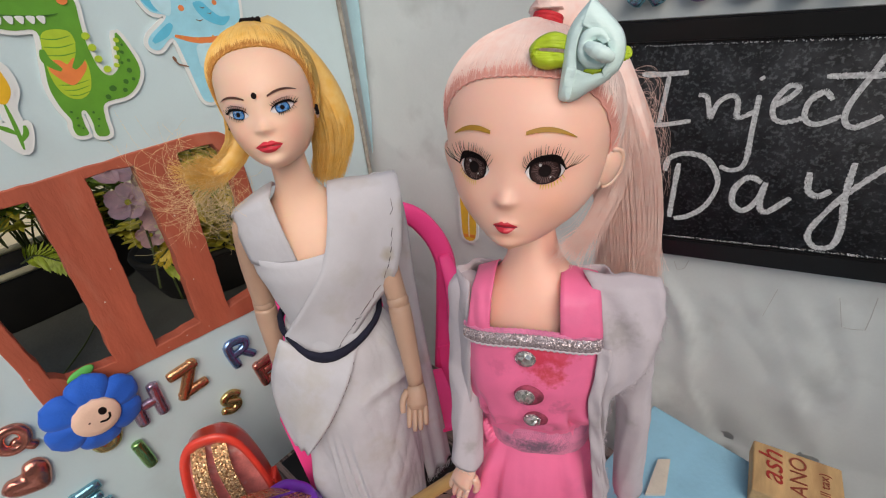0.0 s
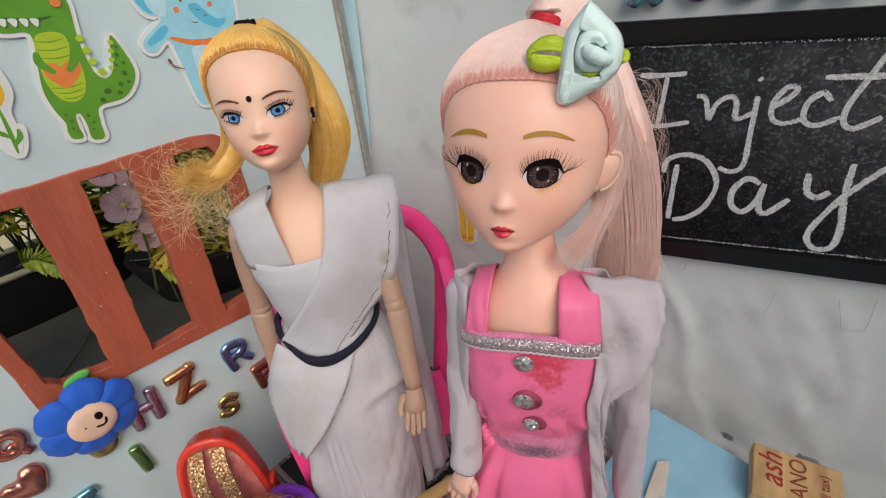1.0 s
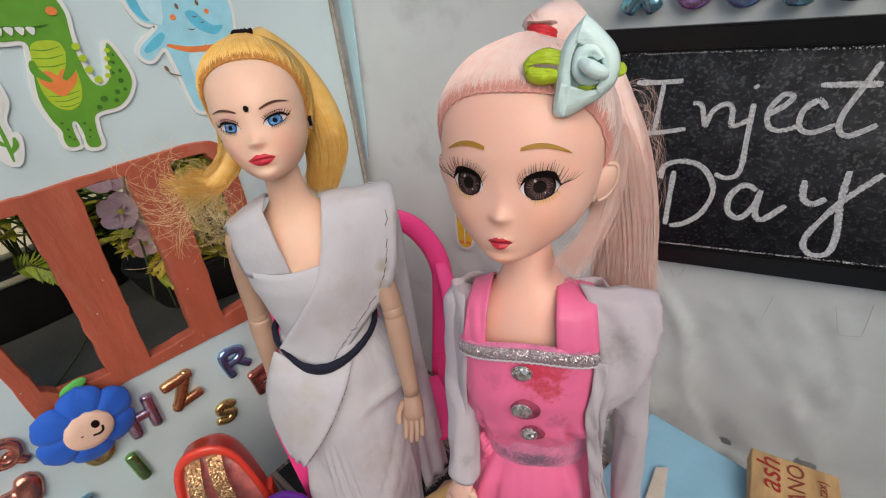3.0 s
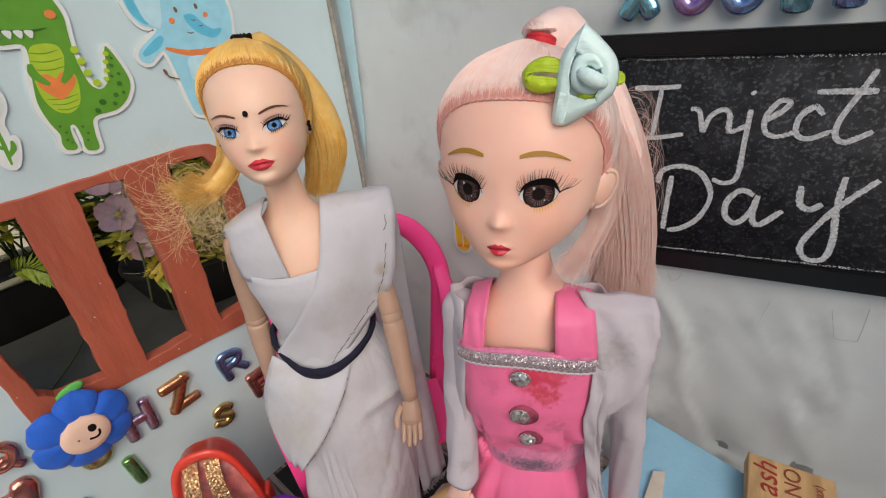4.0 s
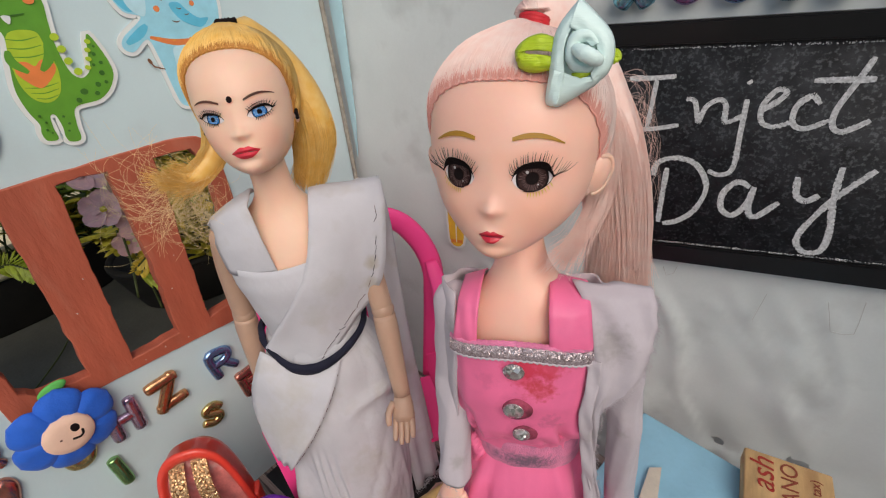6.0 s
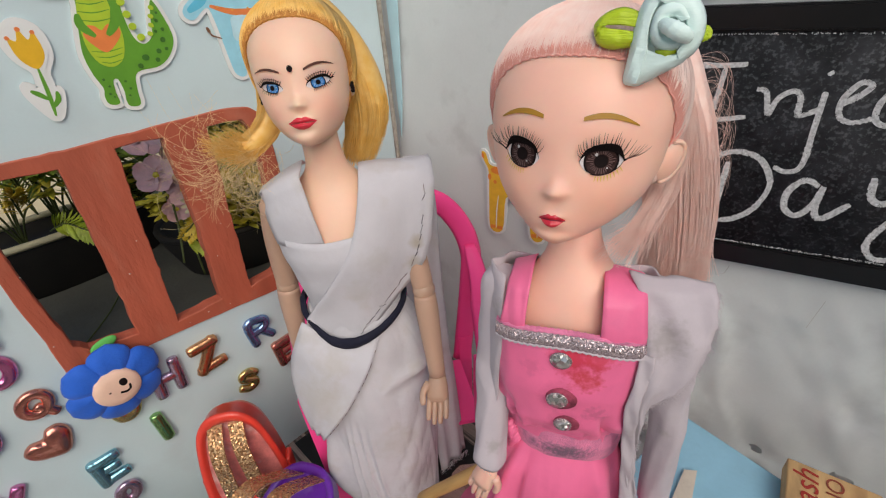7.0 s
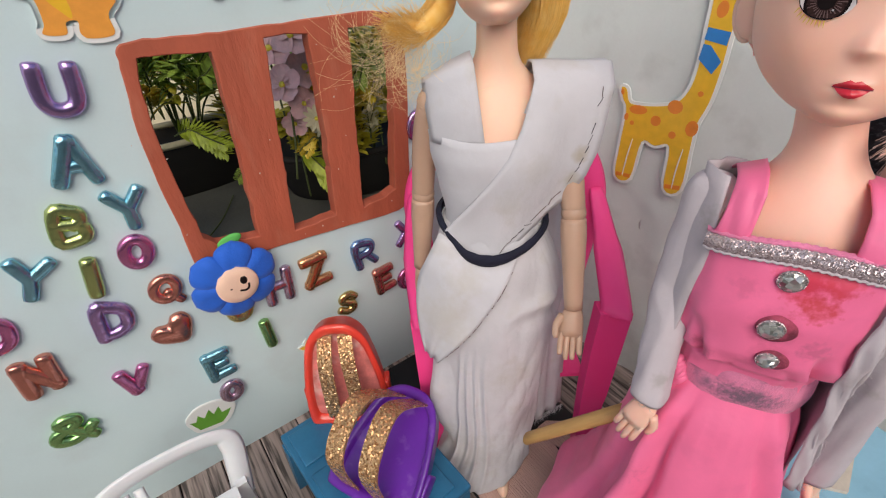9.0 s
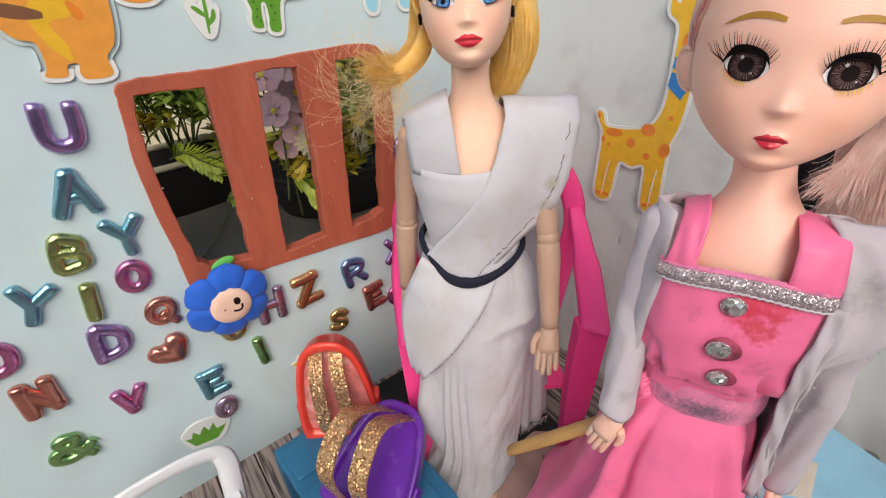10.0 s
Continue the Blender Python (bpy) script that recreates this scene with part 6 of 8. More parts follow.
        for k in range(9):
            u = -0.15 + 0.13 * k
            x, z = px(u), bot(min(u, 0.97)) - 0.006 * h
            g = radians(-92 + 40 * u)
            stroke(hb, tree, (x, z), (x + s * 0.024 * h * math.cos(g), z + 0.024 * h * math.sin(g)), 0.0028 * h, 16, 0.0003)
        run = [q / 14 for q in range(15)]
        mid = lambda v: (s * (0.085 + 0.215 * v), 0.598 + 0.034 * math.sin(math.pi * (0.12 + 0.72 * v)) - 0.03 * v * v)
        wide = lambda v: 0.0015 + 0.0105 * max(0.0, math.sin(math.pi * (0.2 + 0.78 * v))) ** 0.8
        band(hb, tree, [(fx(mid(v)[0]), fz(mid(v)[1] + wide(v))) for v in run], [(fx(mid(v)[0]), fz(mid(v)[1] - wide(v))) for v in run], BR, 0.0002)
        # ear with its hollow and lobe
        em = Euler((radians(-16), radians(s * 10), radians(s * -48))).to_matrix()
        eo = Vector((c.x + s * 0.43 * h, c.y + 0.0015, cz + 0.37 * h))
        ball(hb, eo, (0.002, 0.0036, 0.0052), S, 18, 12, em)
        tube(hb, [eo + em @ Vector((s * 0.0008, 0.0033 * math.cos(t), 0.0049 * math.sin(t))) for t in (radians(-88 + 16 * q) for q in range(14))], [0.0004] + [0.0006] * 12 + [0.0005], 8, S)
        ball(hb, eo + em @ Vector((0, -0.0013, -0.0042)), (0.0012, 0.0016, 0.0018), S)
        ball(hb, eo + em @ Vector((s * 0.0011, -0.0014, -0.0046)), (0.00028, 0.00028, 0.00028), BR)
    mz = 0.152
    paint(hb, tree, [(fx(a), fz(mz + b)) for a, b in ((-0.062, 0.008), (-0.04, 0.02), (-0.016, 0.032), (0, 0.026), (0.016, 0.032), (0.04, 0.02), (0.062, 0.008), (0.038, -0.016), (0.016, -0.03), (0, -0.033), (-0.016, -0.03), (-0.038, -0.016))], L, 0.00012)
    band(hb, tree, [(fx(a), fz(mz + 0.005 - 0.002 * (abs(a) < 0.02))) for a in (-0.062, -0.03, 0, 0.03, 0.062)], [(fx(a), fz(mz + 0.001 - 0.002 * (abs(a) < 0.02))) for a in (-0.062, -0.03, 0, 0.03, 0.062)], RU, 0.0002)
    hc = c + Vector((0, 0.001, 0.55 * h))
    tie = Vector((c.x + 0.06 * h, c.y + 0.12 * h, cz + 1.095 * h))

    def hairline(a):
        a = abs(a)
        e = 0.765 - 0.14 * a * a - 0.132 * a ** 4
        return e if a < 1.5 else max(-0.75, e + (1.5 - a) * 0.6)

    hair_cap(hb, tree, hc, hairline, 0.0034, H, 2200, tie, 0.00014, rng, 52, 15)
    joined(bm, hb, TURN)
    tie = TURN @ tie
    sway = Matrix.Translation(c) @ Matrix.Rotation(radians(-12.7), 4, "Z") @ Matrix.Translation((0.0074, -0.0032, -0.2272))
    line = [Vector((-0.003, 0.029, 0.2725)), Vector((0.0045, 0.0315, 0.2615)), Vector((0.0105, 0.032, 0.248)), Vector((0.0148, 0.0315, 0.2325)), Vector((0.018, 0.0295, 0.2145)), Vector((0.0195, 0.027, 0.189))]
    line = [sway @ p for p in line]
    ball(bm, tie + Vector((0.0003, 0.0042, 0.001)), (0.0048, 0.0052, 0.0036), H, 20, 14)
    for i in range(260):
        g = rng.uniform(0, 6.283)
        q = [tie + Vector((0.0003 + 0.005 * math.cos(g) * math.sin(u), 0.0042 - 0.0054 * math.cos(u), 0.001 + 0.0038 * abs(math.sin(g)) * math.sin(u))) + Vector((rng.gauss(0, 0.0001),) * 3) for u in (0.3, 0.9, 1.5, 2.1, 2.8)]
        strand(bm, q, 0.0001, H, 3, 2, 0.8)
    tube(bm, spline([tie + Vector((0, 0, 0.002))] + line, 5), [0.003, 0.0045, 0.0062] + [0.0084] * 17 + [0.0068, 0.006, 0.005, 0.0045, 0.004, 0.0035, 0.003, 0.0025, 0.002, 0.0015, 0.001], 14, H)
    for i in range(5600):
        g, r = rng.uniform(0, 6.283), math.sqrt(rng.random())
        off = Vector((0.0094 * r * math.cos(g), 0.0084 * r * math.sin(g), 0))
        pts = [tie + off * 0.35 + Vector((0, 0, 0.0025))] + [p + off * q for p, q in zip(line, (0.75, 0.95, 1.02, 1.05, 1.0, 0.9))]
        pts[3] += Vector((0.0007 * math.sin(g * 3), 0.0007 * math.cos(g * 2), 0))
        pts[-1] = pts[-2].lerp(pts[-1], rng.uniform(0.3, 1.1)) + Vector((rng.gauss(0, 0.0014), rng.gauss(0, 0.0014), 0))
        strand(bm, pts, rng.uniform(0.00005, 0.00009), H, 3, 3, 0.6)
    for i in range(700):
        off = Vector((rng.gauss(0, 0.0012), rng.gauss(0, 0.0009), 0))
        pts = [Vector((0.0075, 0.025, 0.262)) + off, Vector((0.0122, 0.022, 0.25)) + off, Vector((0.0128, 0.0165, 0.2365)) + off, Vector((0.0105, 0.007, 0.229)) + off, Vector((0.0065 + rng.uniform(-0.002, 0.003), -0.0025, 0.2248 + rng.uniform(-0.002, 0.001))) + off * 1.3]
        pts[-1] = pts[-2].lerp(pts[-1], rng.uniform(0.25, 1.25)) + off * 0.4
        pts = [sway @ p for p in pts]
        strand(bm, pts, rng.uniform(0.00004, 0.00007), H, 3, 4, 0.6)
    for i in range(70):
        z = rng.uniform(0.222, 0.264)
        p0 = sway @ Vector((0.0145 + 0.006 * (0.264 - z) / 0.04, 0.029, z))
        d = Vector((rng.uniform(0.25, 0.8), rng.uniform(-0.3, 0.3), rng.uniform(-0.2, 0.5)))
        k = rng.uniform(0.005, 0.011)
        strand(bm, [p0 - d * 0.003, p0 + d * k * 0.6, p0 + d * k + Vector((0.001, 0, -k * 0.55)), p0 + d * k * 1.05 + Vector((rng.uniform(-0.003, 0.002), 0, -k * rng.uniform(1.3, 2.2)))], 0.000032, H, 3, 5, 0.8)
    bmesh.ops.recalc_face_normals(bm, faces=bm.faces)
    ob = part("doll", bm, [SKIN_P, CLOTH_P, CLOTH_G, VELVET, SILVER, HAIR_P, LIP, EYE_W, EYE_N, INK_K, BROW_Y, GEM, RUST, LIGHTM, IRIS_N, ROOT_P, LASH_Y])
    ob.matrix_world = m
    return tagged(ob, "pink-haired vinyl doll in a pink dress and worn white jacket", "doll")


BLONDE = pose(-0.107, -0.096, 0.0, 0, 0, -35.3)
PINKD = pose(-0.0919, -0.1869, -0.0041, 0, 0, -62.8)
doll_in_white(BLONDE)
doll_in_pink(PINKD)

# ---- wall stickers ----
def sticker(name, wall, outline, colour, details, label, category="sticker", border=0.0016, n=5):
    """A die-cut foam sticker: white edge, coloured shape and flat colour areas on it."""
    bm = bmesh.new()
    loop = smooth_loop(outline, n)
    plate(bm, grown(loop, border), [], -0.0011, -0.0001, None, 0)
    ob = part(name, bm, STICKER, None, "", False)
    bm = bmesh.new()
    plate(bm, loop, [], -0.0013, -0.00112, None, 0)
    part("coloured_shape", bm, colour, ob, "", False)
    lift = 0.0013
    for lp, m in details:
        lift += 0.000014
        bm = bmesh.new()
        plate(bm, lp, [], -lift - 0.00003, -lift + 0.0001, None, 0)
        part("printed_area", bm, m, ob, "", False)
    ob.matrix_world = wall
    return tagged(ob, label, category, "stickers on the walls")


GREEN, LIME, ORANGE, DKGREEN = ink("sticker_green", (0.13, 0.36, 0.035)), ink("sticker_lime", (0.45, 0.62, 0.04)), ink("sticker_orange", (0.85, 0.25, 0.07)), ink("sticker_dark_green", (0.05, 0.17, 0.025))
YELLOW, AMBER, AQUA, AQUA_L = ink("sticker_yellow", (0.85, 0.5, 0.03)), ink("sticker_amber", (0.82, 0.25, 0.03)), ink("sticker_aqua", (0.13, 0.55, 0.75)), ink("sticker_pale_aqua", (0.36, 0.72, 0.85))
PALE_EAR = ink("sticker_ice_blue", (0.55, 0.82, 0.9))
COBALT, TAN, BROWN_I = ink("sticker_cobalt", (0.03, 0.22, 0.6)), ink("sticker_tan", (0.85, 0.36, 0.06)), ink("sticker_brown", (0.22, 0.1, 0.05))
def spot(x, z, rx, rz=None, turn=0):
    return ellipse(x * 0.001, z * 0.001, rx * 0.001, (rz or rx) * 0.001, 16, turn)


def line(pts, w, n=5):
    """A thin painted stroke as an outline."""
    p = spline([(a * 0.001, b * 0.001, 0) for a, b in pts], n)
    left, right = [], []
    for i, q in enumerate(p):
        d = (p[min(i + 1, len(p) - 1)] - p[max(i - 1, 0)]).normalized()
        k = w * 0.001 * (0.4 + 0.6 * math.sin(math.pi * i / (len(p) - 1)))
        left.append((q.x - d.y * k, q.y + d.x * k))
        right.append((q.x + d.y * k, q.y - d.x * k))
    return left + right[::-1]


sticker("reptile_sticker", WALL_A, [(-163, 297), (-160, 291), (-150, 287), (-142.5, 285.5), (-145, 275), (-147.2, 266), (-146.8, 258.5), (-145.4, 253), (-146.2, 249.6), (-145.6, 246.6), (-142, 246.2), (-141.8, 250.5), (-141, 255), (-139.2, 255), (-138.8, 250), (-139.4, 246.6), (-138.6, 244.2), (-134.8, 244.2), (-133.8, 250.5), (-131.4, 256.4), (-122, 257.4), (-115.8, 262), (-113.2, 269), (-116.6, 281.6), (-119.3, 275), (-121, 269), (-125, 266.4), (-128, 269.6), (-128.6, 279), (-127.6, 287), (-126.5, 295), (-130, 303), (-142, 307), (-156, 306)], GREEN,
        [(smooth_loop([(-141, 285), (-144, 277), (-145, 268), (-143, 262), (-138.6, 260), (-134, 263), (-131.4, 271), (-132, 279), (-133, 284.6)]), LIME),
         *[(line([(-142.6 - 0.5 * k, 283.2 - 2.9 * k), (-138, 282.2 - 2.9 * k), (-132.9 + 0.2 * k, 282.8 - 2.9 * k)], 0.22), GREEN) for k in (0, 1, 2)],
         *[(line([(-144 + 0.9 * k, 266.5 - 2.1 * k), (-139, 265.6 - 2.1 * k), (-133.2 - 0.8 * k, 266.3 - 2.1 * k)], 0.2), GREEN) for k in (0, 1, 2)],
         (smooth_loop([(-139.2, 265.4), (-142.6, 268.6), (-144.4, 272.2), (-142.8, 275.2), (-139.8, 275), (-137.9, 273.2), (-135.4, 275), (-132.4, 274.4), (-131.8, 271.6), (-134.6, 268.2)], 4), ORANGE),
         (line([(-143.6, 279.5), (-143.9, 275.6), (-140.6, 271.4)], 1.5), GREEN), (line([(-131, 281), (-132.4, 275.4), (-136.5, 271.2)], 1.6), GREEN),
         (spot(-126.4, 261.4, 1.4, 1.2), DKGREEN), (spot(-122.2, 259.8, 0.9), DKGREEN), (spot(-120.6, 263, 1.0), DKGREEN), (spot(-117.4, 263.4, 0.7), DKGREEN), (spot(-117.6, 267, 1.0), DKGREEN), (spot(-119.2, 270.4, 0.6), DKGREEN), (spot(-116.4, 270.8, 0.7), DKGREEN), (spot(-117.6, 274.2, 0.7), DKGREEN), (spot(-116.6, 277, 0.5), DKGREEN), (spot(-129.4, 258.6, 1.0), DKGREEN),
         (spot(-144.2, 256, 0.5), DKGREEN), (spot(-143.2, 253.2, 0.45), DKGREEN), (spot(-144, 250.4, 0.5), DKGREEN), (spot(-142.9, 249, 0.35), DKGREEN), (spot(-137, 254, 0.5), DKGREEN), (spot(-136.2, 251, 0.5), DKGREEN), (spot(-137.4, 248.4, 0.45), DKGREEN),
         (line([(-160, 293.5), (-148, 291.6), (-140, 290.4), (-133.5, 290.6)], 0.3), DKGREEN), (spot(-130.4, 294.8, 1.8, 1.5), ORANGE),
         *[(smooth_loop([(x - 1.2, 291.5 - 0.11 * (x + 148)), (x + 1.2, 291.2 - 0.11 * (x + 148)), (x + 0.9, 289.6 - 0.11 * (x + 148)), (x + 0.1, 288.7 - 0.11 * (x + 148)), (x - 0.8, 289.7 - 0.11 * (x + 148))], 3), STICKER) for x in (-152, -148.7, -145.6, -142.4, -139.3)],
         *[(spot(x, z, 1.5, 1.3, 20), LIME) for x, z in ((-127.9, 282), (-127.4, 277.6), (-127, 273.2), (-125.4, 269))],
         *[(spot(x, z, 1.05, 0.9, -20), LIME) for x, z in ((-118, 279), (-119.2, 276), (-120.2, 272.8), (-121.6, 269.8))]],
        "green cartoon reptile sticker with spots and white edge")
sticker("grey_animal_sticker", WALL_A, [(-101, 306), (-104, 297), (-101, 288), (-95, 285), (-104.5, 278.5), (-106, 274.5), (-102.5, 272.6), (-95.5, 276.5), (-93.5, 268), (-92.4, 256), (-91, 248), (-86.5, 246.6), (-84.5, 253), (-80, 258), (-74, 257), (-72.5, 248), (-67, 247), (-64.5, 258), (-62.5, 275), (-60, 290), (-66, 305), (-82, 312)], AQUA_L,
        [(smooth_loop([(-102.5, 301), (-103, 293), (-99, 287.5), (-95.5, 290), (-96, 303)]), AQUA), (line([(-104, 276), (-98, 279), (-94, 282)], 1.8), AQUA), (line([(-94.3, 277.2), (-86, 274.2), (-78, 273.3), (-66, 274)], 1.35), ORANGE), (line([(-98.2, 268.8), (-97, 265.8), (-95.6, 265), (-92.8, 263.8)], 0.35), BROWN_I), (spot(-97.9, 268, 0.7, 1.3, 20), BROWN_I),
         (smooth_loop([(-99.2, 300), (-99.3, 292.6), (-98, 288.4), (-94.8, 285.6), (-92.8, 286), (-90.8, 291.6), (-89.5, 300)]), PALE_EAR), (smooth_loop([(-81.9, 288.8), (-77.8, 289.2), (-75.2, 286.1), (-71, 282.4), (-66.3, 281.8), (-70.4, 278.5), (-75.6, 280.1), (-79.8, 283.5)]), AQUA),
         (spot(-84.5, 291.6, 0.7, 1.2, 8), BROWN_I), (spot(-75.2, 292.1, 0.7, 1.2, 8), BROWN_I), (spot(-87.6, 287.6, 1.25), ORANGE), (spot(-71.9, 288.3, 1.1), ORANGE), (line([(-82.7, 282.4), (-81.2, 281.7), (-79.6, 282)], 0.22), BROWN_I),
         (line([(-79.3, 287.2), (-78, 286.6), (-77.2, 286.9)], 0.2), BROWN_I), (line([(-76.6, 284.4), (-75.4, 284), (-74.7, 284.5)], 0.2), BROWN_I), (smooth_loop([(-85.8, 272), (-87.2, 267.5), (-87, 262.5), (-82, 261.5), (-79, 266), (-78.5, 271.5)]), PALE_EAR),
         (spot(-91.2, 276.5, 0.5), TAN), (spot(-84.8, 274.7, 0.5), TAN), (spot(-77.4, 274.6, 0.5), TAN)],
        "pale blue cartoon animal sticker with an orange collar")
sticker("tulip_sticker", WALL_A, [(-164.5, 246), (-161.5, 249), (-159.5, 255), (-161.2, 256), (-161, 262), (-157.5, 268), (-158, 276), (-163, 279), (-168, 275), (-167, 268), (-163.5, 262.5), (-165, 256), (-168.5, 258.5), (-168.5, 254.5)], STICKER,
        [(line([(-164.2, 246.5), (-163.2, 254), (-162.5, 264)], 0.7), GREEN), (line([(-163.9, 249.5), (-161.2, 252), (-160.4, 255)], 0.9), GREEN), (line([(-163.6, 252.5), (-166, 255), (-168, 256.6)], 0.9), GREEN),
         (smooth_loop([(-162.5, 263.5), (-158.6, 268), (-159, 275.5), (-161.3, 273.2), (-163, 277), (-164.8, 273.2), (-167, 274.3), (-166.4, 267.5)]), YELLOW), (spot(-162.9, 276.8, 0.8), ORANGE), (spot(-159.2, 275.4, 0.7), ORANGE), (spot(-166.9, 274.4, 0.7), ORANGE)],
        "yellow tulip sticker with green stem and white edge")
sticker("orange_animal_sticker", WALL_A, [(-228, 258), (-224, 252.5), (-219.5, 250.5), (-219.6, 243), (-221, 239.8), (-215, 239), (-213.6, 242.5), (-210.4, 242.5), (-211, 239), (-209, 237), (-201.5, 237.4), (-201, 243.5), (-197, 248), (-194.5, 257), (-194, 270), (-199, 284), (-215, 292), (-231, 284), (-234, 268)], TAN,
        [(smooth_loop([(-217, 251), (-214, 246), (-211.5, 243.5), (-211, 249), (-213.5, 256), (-206, 258), (-204, 266), (-210, 268), (-218, 260)]), YELLOW), (line([(-229, 262.5), (-222, 260.5), (-214, 258.5)], 2.2), BROWN_I), (line([(-206, 262), (-204.5, 258), (-204, 256)], 1.6), AMBER)],
        "orange cartoon animal sticker with striped scarf")
sticker("tail_sticker", WALL_A, [(-191, 262), (-187, 259.8), (-181, 259.6), (-177, 262.5), (-178, 268), (-186, 269), (-191, 266)], TAN, [], "small orange tail-shaped sticker with white edge")
sticker("grass_sticker", WALL_A, [(-241.5, 44.5), (-238.6, 48.6), (-234.5, 51), (-229.6, 51.2), (-223.3, 49.8), (-217.4, 45), (-216.8, 39), (-224.6, 30.4), (-237.3, 32.6), (-240.4, 38.5)], STICKER,
        [(mm([(-240.2, 43.2), (-237.2, 42), (-235.2, 46.2), (-232.8, 41.8), (-229.2, 46.8), (-227.8, 41.5), (-224.2, 45.8), (-223.8, 40), (-218.6, 40.2), (-221.5, 36), (-225.4, 32.4), (-237, 34.6)]), GREEN)], "small green grass tuft sticker with white edge", border=0.0004)
sticker("yellow_star_sticker", WALL_A, [(-167.5, 62), (-165.8, 58.3), (-162, 57.8), (-164.8, 55), (-164, 51.2), (-167.5, 53), (-171, 51.2), (-170.2, 55), (-173, 57.8), (-169.2, 58.3)], YELLOW, [], "small yellow star sticker near the red bag", n=2, border=0.0008)
sticker("yellow_star_sticker", WALL_A, [(-77.5, 161.5), (-76, 158), (-72.5, 157.6), (-75, 155), (-74.4, 151.5), (-77.5, 153.2), (-80.6, 151.5), (-80, 155), (-82.5, 157.6), (-79, 158)], YELLOW, [], "small yellow star sticker beside the window", n=2, border=0.0005)
sticker("long_neck_animal_sticker", WALL_B, [(71.5, 180), (68.5, 186), (66.5, 191.5), (69.5, 191), (72, 185), (78, 184.3), (90, 186.5), (97.5, 190.5), (101.5, 199), (102, 212), (101.3, 224), (100, 238), (95, 242.5), (94.5, 248.5), (98.5, 247), (98.5, 254), (101, 257.5), (104.5, 256), (110, 250), (118, 243), (128, 236), (131, 231), (126, 228.3), (118, 229.5), (112.5, 233), (111.6, 224), (112, 208), (111.2, 193), (108.5, 181), (108.8, 170), (109.8, 146), (101.5, 144), (98.8, 167), (91, 165.5), (83.5, 165.5), (81.5, 143.2), (72.8, 142), (71.8, 160)], YELLOW,
        [(spot(78, 182, 5.0, 2.4, 6), AMBER), (spot(88.5, 178.5, 2.7), AMBER), (spot(96.5, 187.5, 3.8, 3.4), AMBER), (spot(107, 179, 3, 4), AMBER), (spot(76, 174.5, 1.2), AMBER), (spot(98.5, 173.5, 1.9), AMBER), (spot(106.5, 196, 1.3), AMBER), (spot(105.5, 232, 2.4, 3.4), AMBER), (spot(72.3, 177, 1.2, 2), AMBER), (spot(67.6, 189.5, 0.9, 1.6, 15), AMBER), (spot(110, 243, 2.2), AMBER),
         (mm([(101.4, 219.5), (111.4, 218), (111.6, 223.6), (101.6, 224.6)]), COBALT), (mm([(101.6, 217.6), (104.8, 217.4), (111.2, 211.2), (108.6, 205.4), (101.2, 211)]), COBALT),
         (mm([(73, 142.5), (76.3, 142.8), (76.5, 145), (73.1, 144.8)]), AMBER), (mm([(77.6, 143), (81.2, 143.4), (81.4, 145.6), (77.7, 145.2)]), AMBER), (mm([(101.8, 144.4), (105.2, 144.9), (105.1, 147.2), (101.7, 146.7)]), AMBER), (mm([(106, 145), (109.6, 146), (109.4, 148.3), (105.9, 147.3)]), AMBER),
         (line([(77, 143.5), (77.4, 155), (78.5, 166)], 0.35), STICKER), (line([(105.6, 145.5), (105.3, 156), (105.8, 168)], 0.35), STICKER)],
        "yellow spotted long-necked cartoon animal sticker with blue scarf", n=4)

# ---- soft flower on the window corner ----
BLUE_F = material("blue_foam", (0.012, 0.12, 0.62), 0.75, 0, 0.1, 120, 900, 0.25, 700, sheen=0.15)
PEACH = material("peach_foam", (0.88, 0.6, 0.45), 0.7, 0, 0.06, 120, 900, 0.15)
LEAFG = material("green_foam", (0.12, 0.5, 0.1), 0.7, 0, 0.1, 120, 900, 0.15)
flower = thing("foam_flower", pose(-0.1935, -0.0035, 0.1255), "blue soft clay flower with a peach centre on the window corner", "flower")
for k in range(6):
    a = radians(78 + 60 * k)
    bm = bmesh.new()
    rows = []
    for i in range(15):
        v = i / 14
        w = 0.0104 * math.sin(math.pi * min(1, 0.14 + 0.8 * v)) ** 0.6 * (0.6 + 0.5 * v)
        if v > 0.8:
            w *= math.sqrt(max(0.0, 1 - ((v - 0.8) / 0.2) ** 2)) * 0.9 + 0.1
        th = 0.0042 * math.sin(math.pi * min(1, 0.25 + 0.72 * v)) ** 0.6 + 0.0004
        rows.append([Vector((w * math.cos(t), -0.001 - th * 0.5 + th * math.sin(t) * (0.55 if math.sin(t) > 0 else 1 - 0.28 * math.exp(-(math.cos(t) / 0.16) ** 2)), 0.004 + 0.0172 * v)) for t in (2 * math.pi * j / 20 for j in range(20))])
    loft(bm, rows)
    ob = part("petal", bm, BLUE_F, flower)
    ob.matrix_local = Matrix.Rotation(math.pi / 2 - a, 4, "Y")
bm = bmesh.new()
rows = [[Vector((0.0098 * s * math.cos(t), y, 0.0098 * s * math.sin(t))) for t in (2 * math.pi * j / 32 for j in range(32))] for s, y in ((1.0, -0.002), (1.0, -0.0082), (0.95, -0.0089), (0.6, -0.0093), (0.05, -0.0094))]
loft(bm, rows)
centre = part("centre", bm, PEACH, flower)
bm = bmesh.new()
ball(bm, (0.003, -0.0093, 0.0026), (0.0017, 0.0004, 0.0023), 0)
part("dot", bm, INK_K, centre)
bm = bmesh.new()
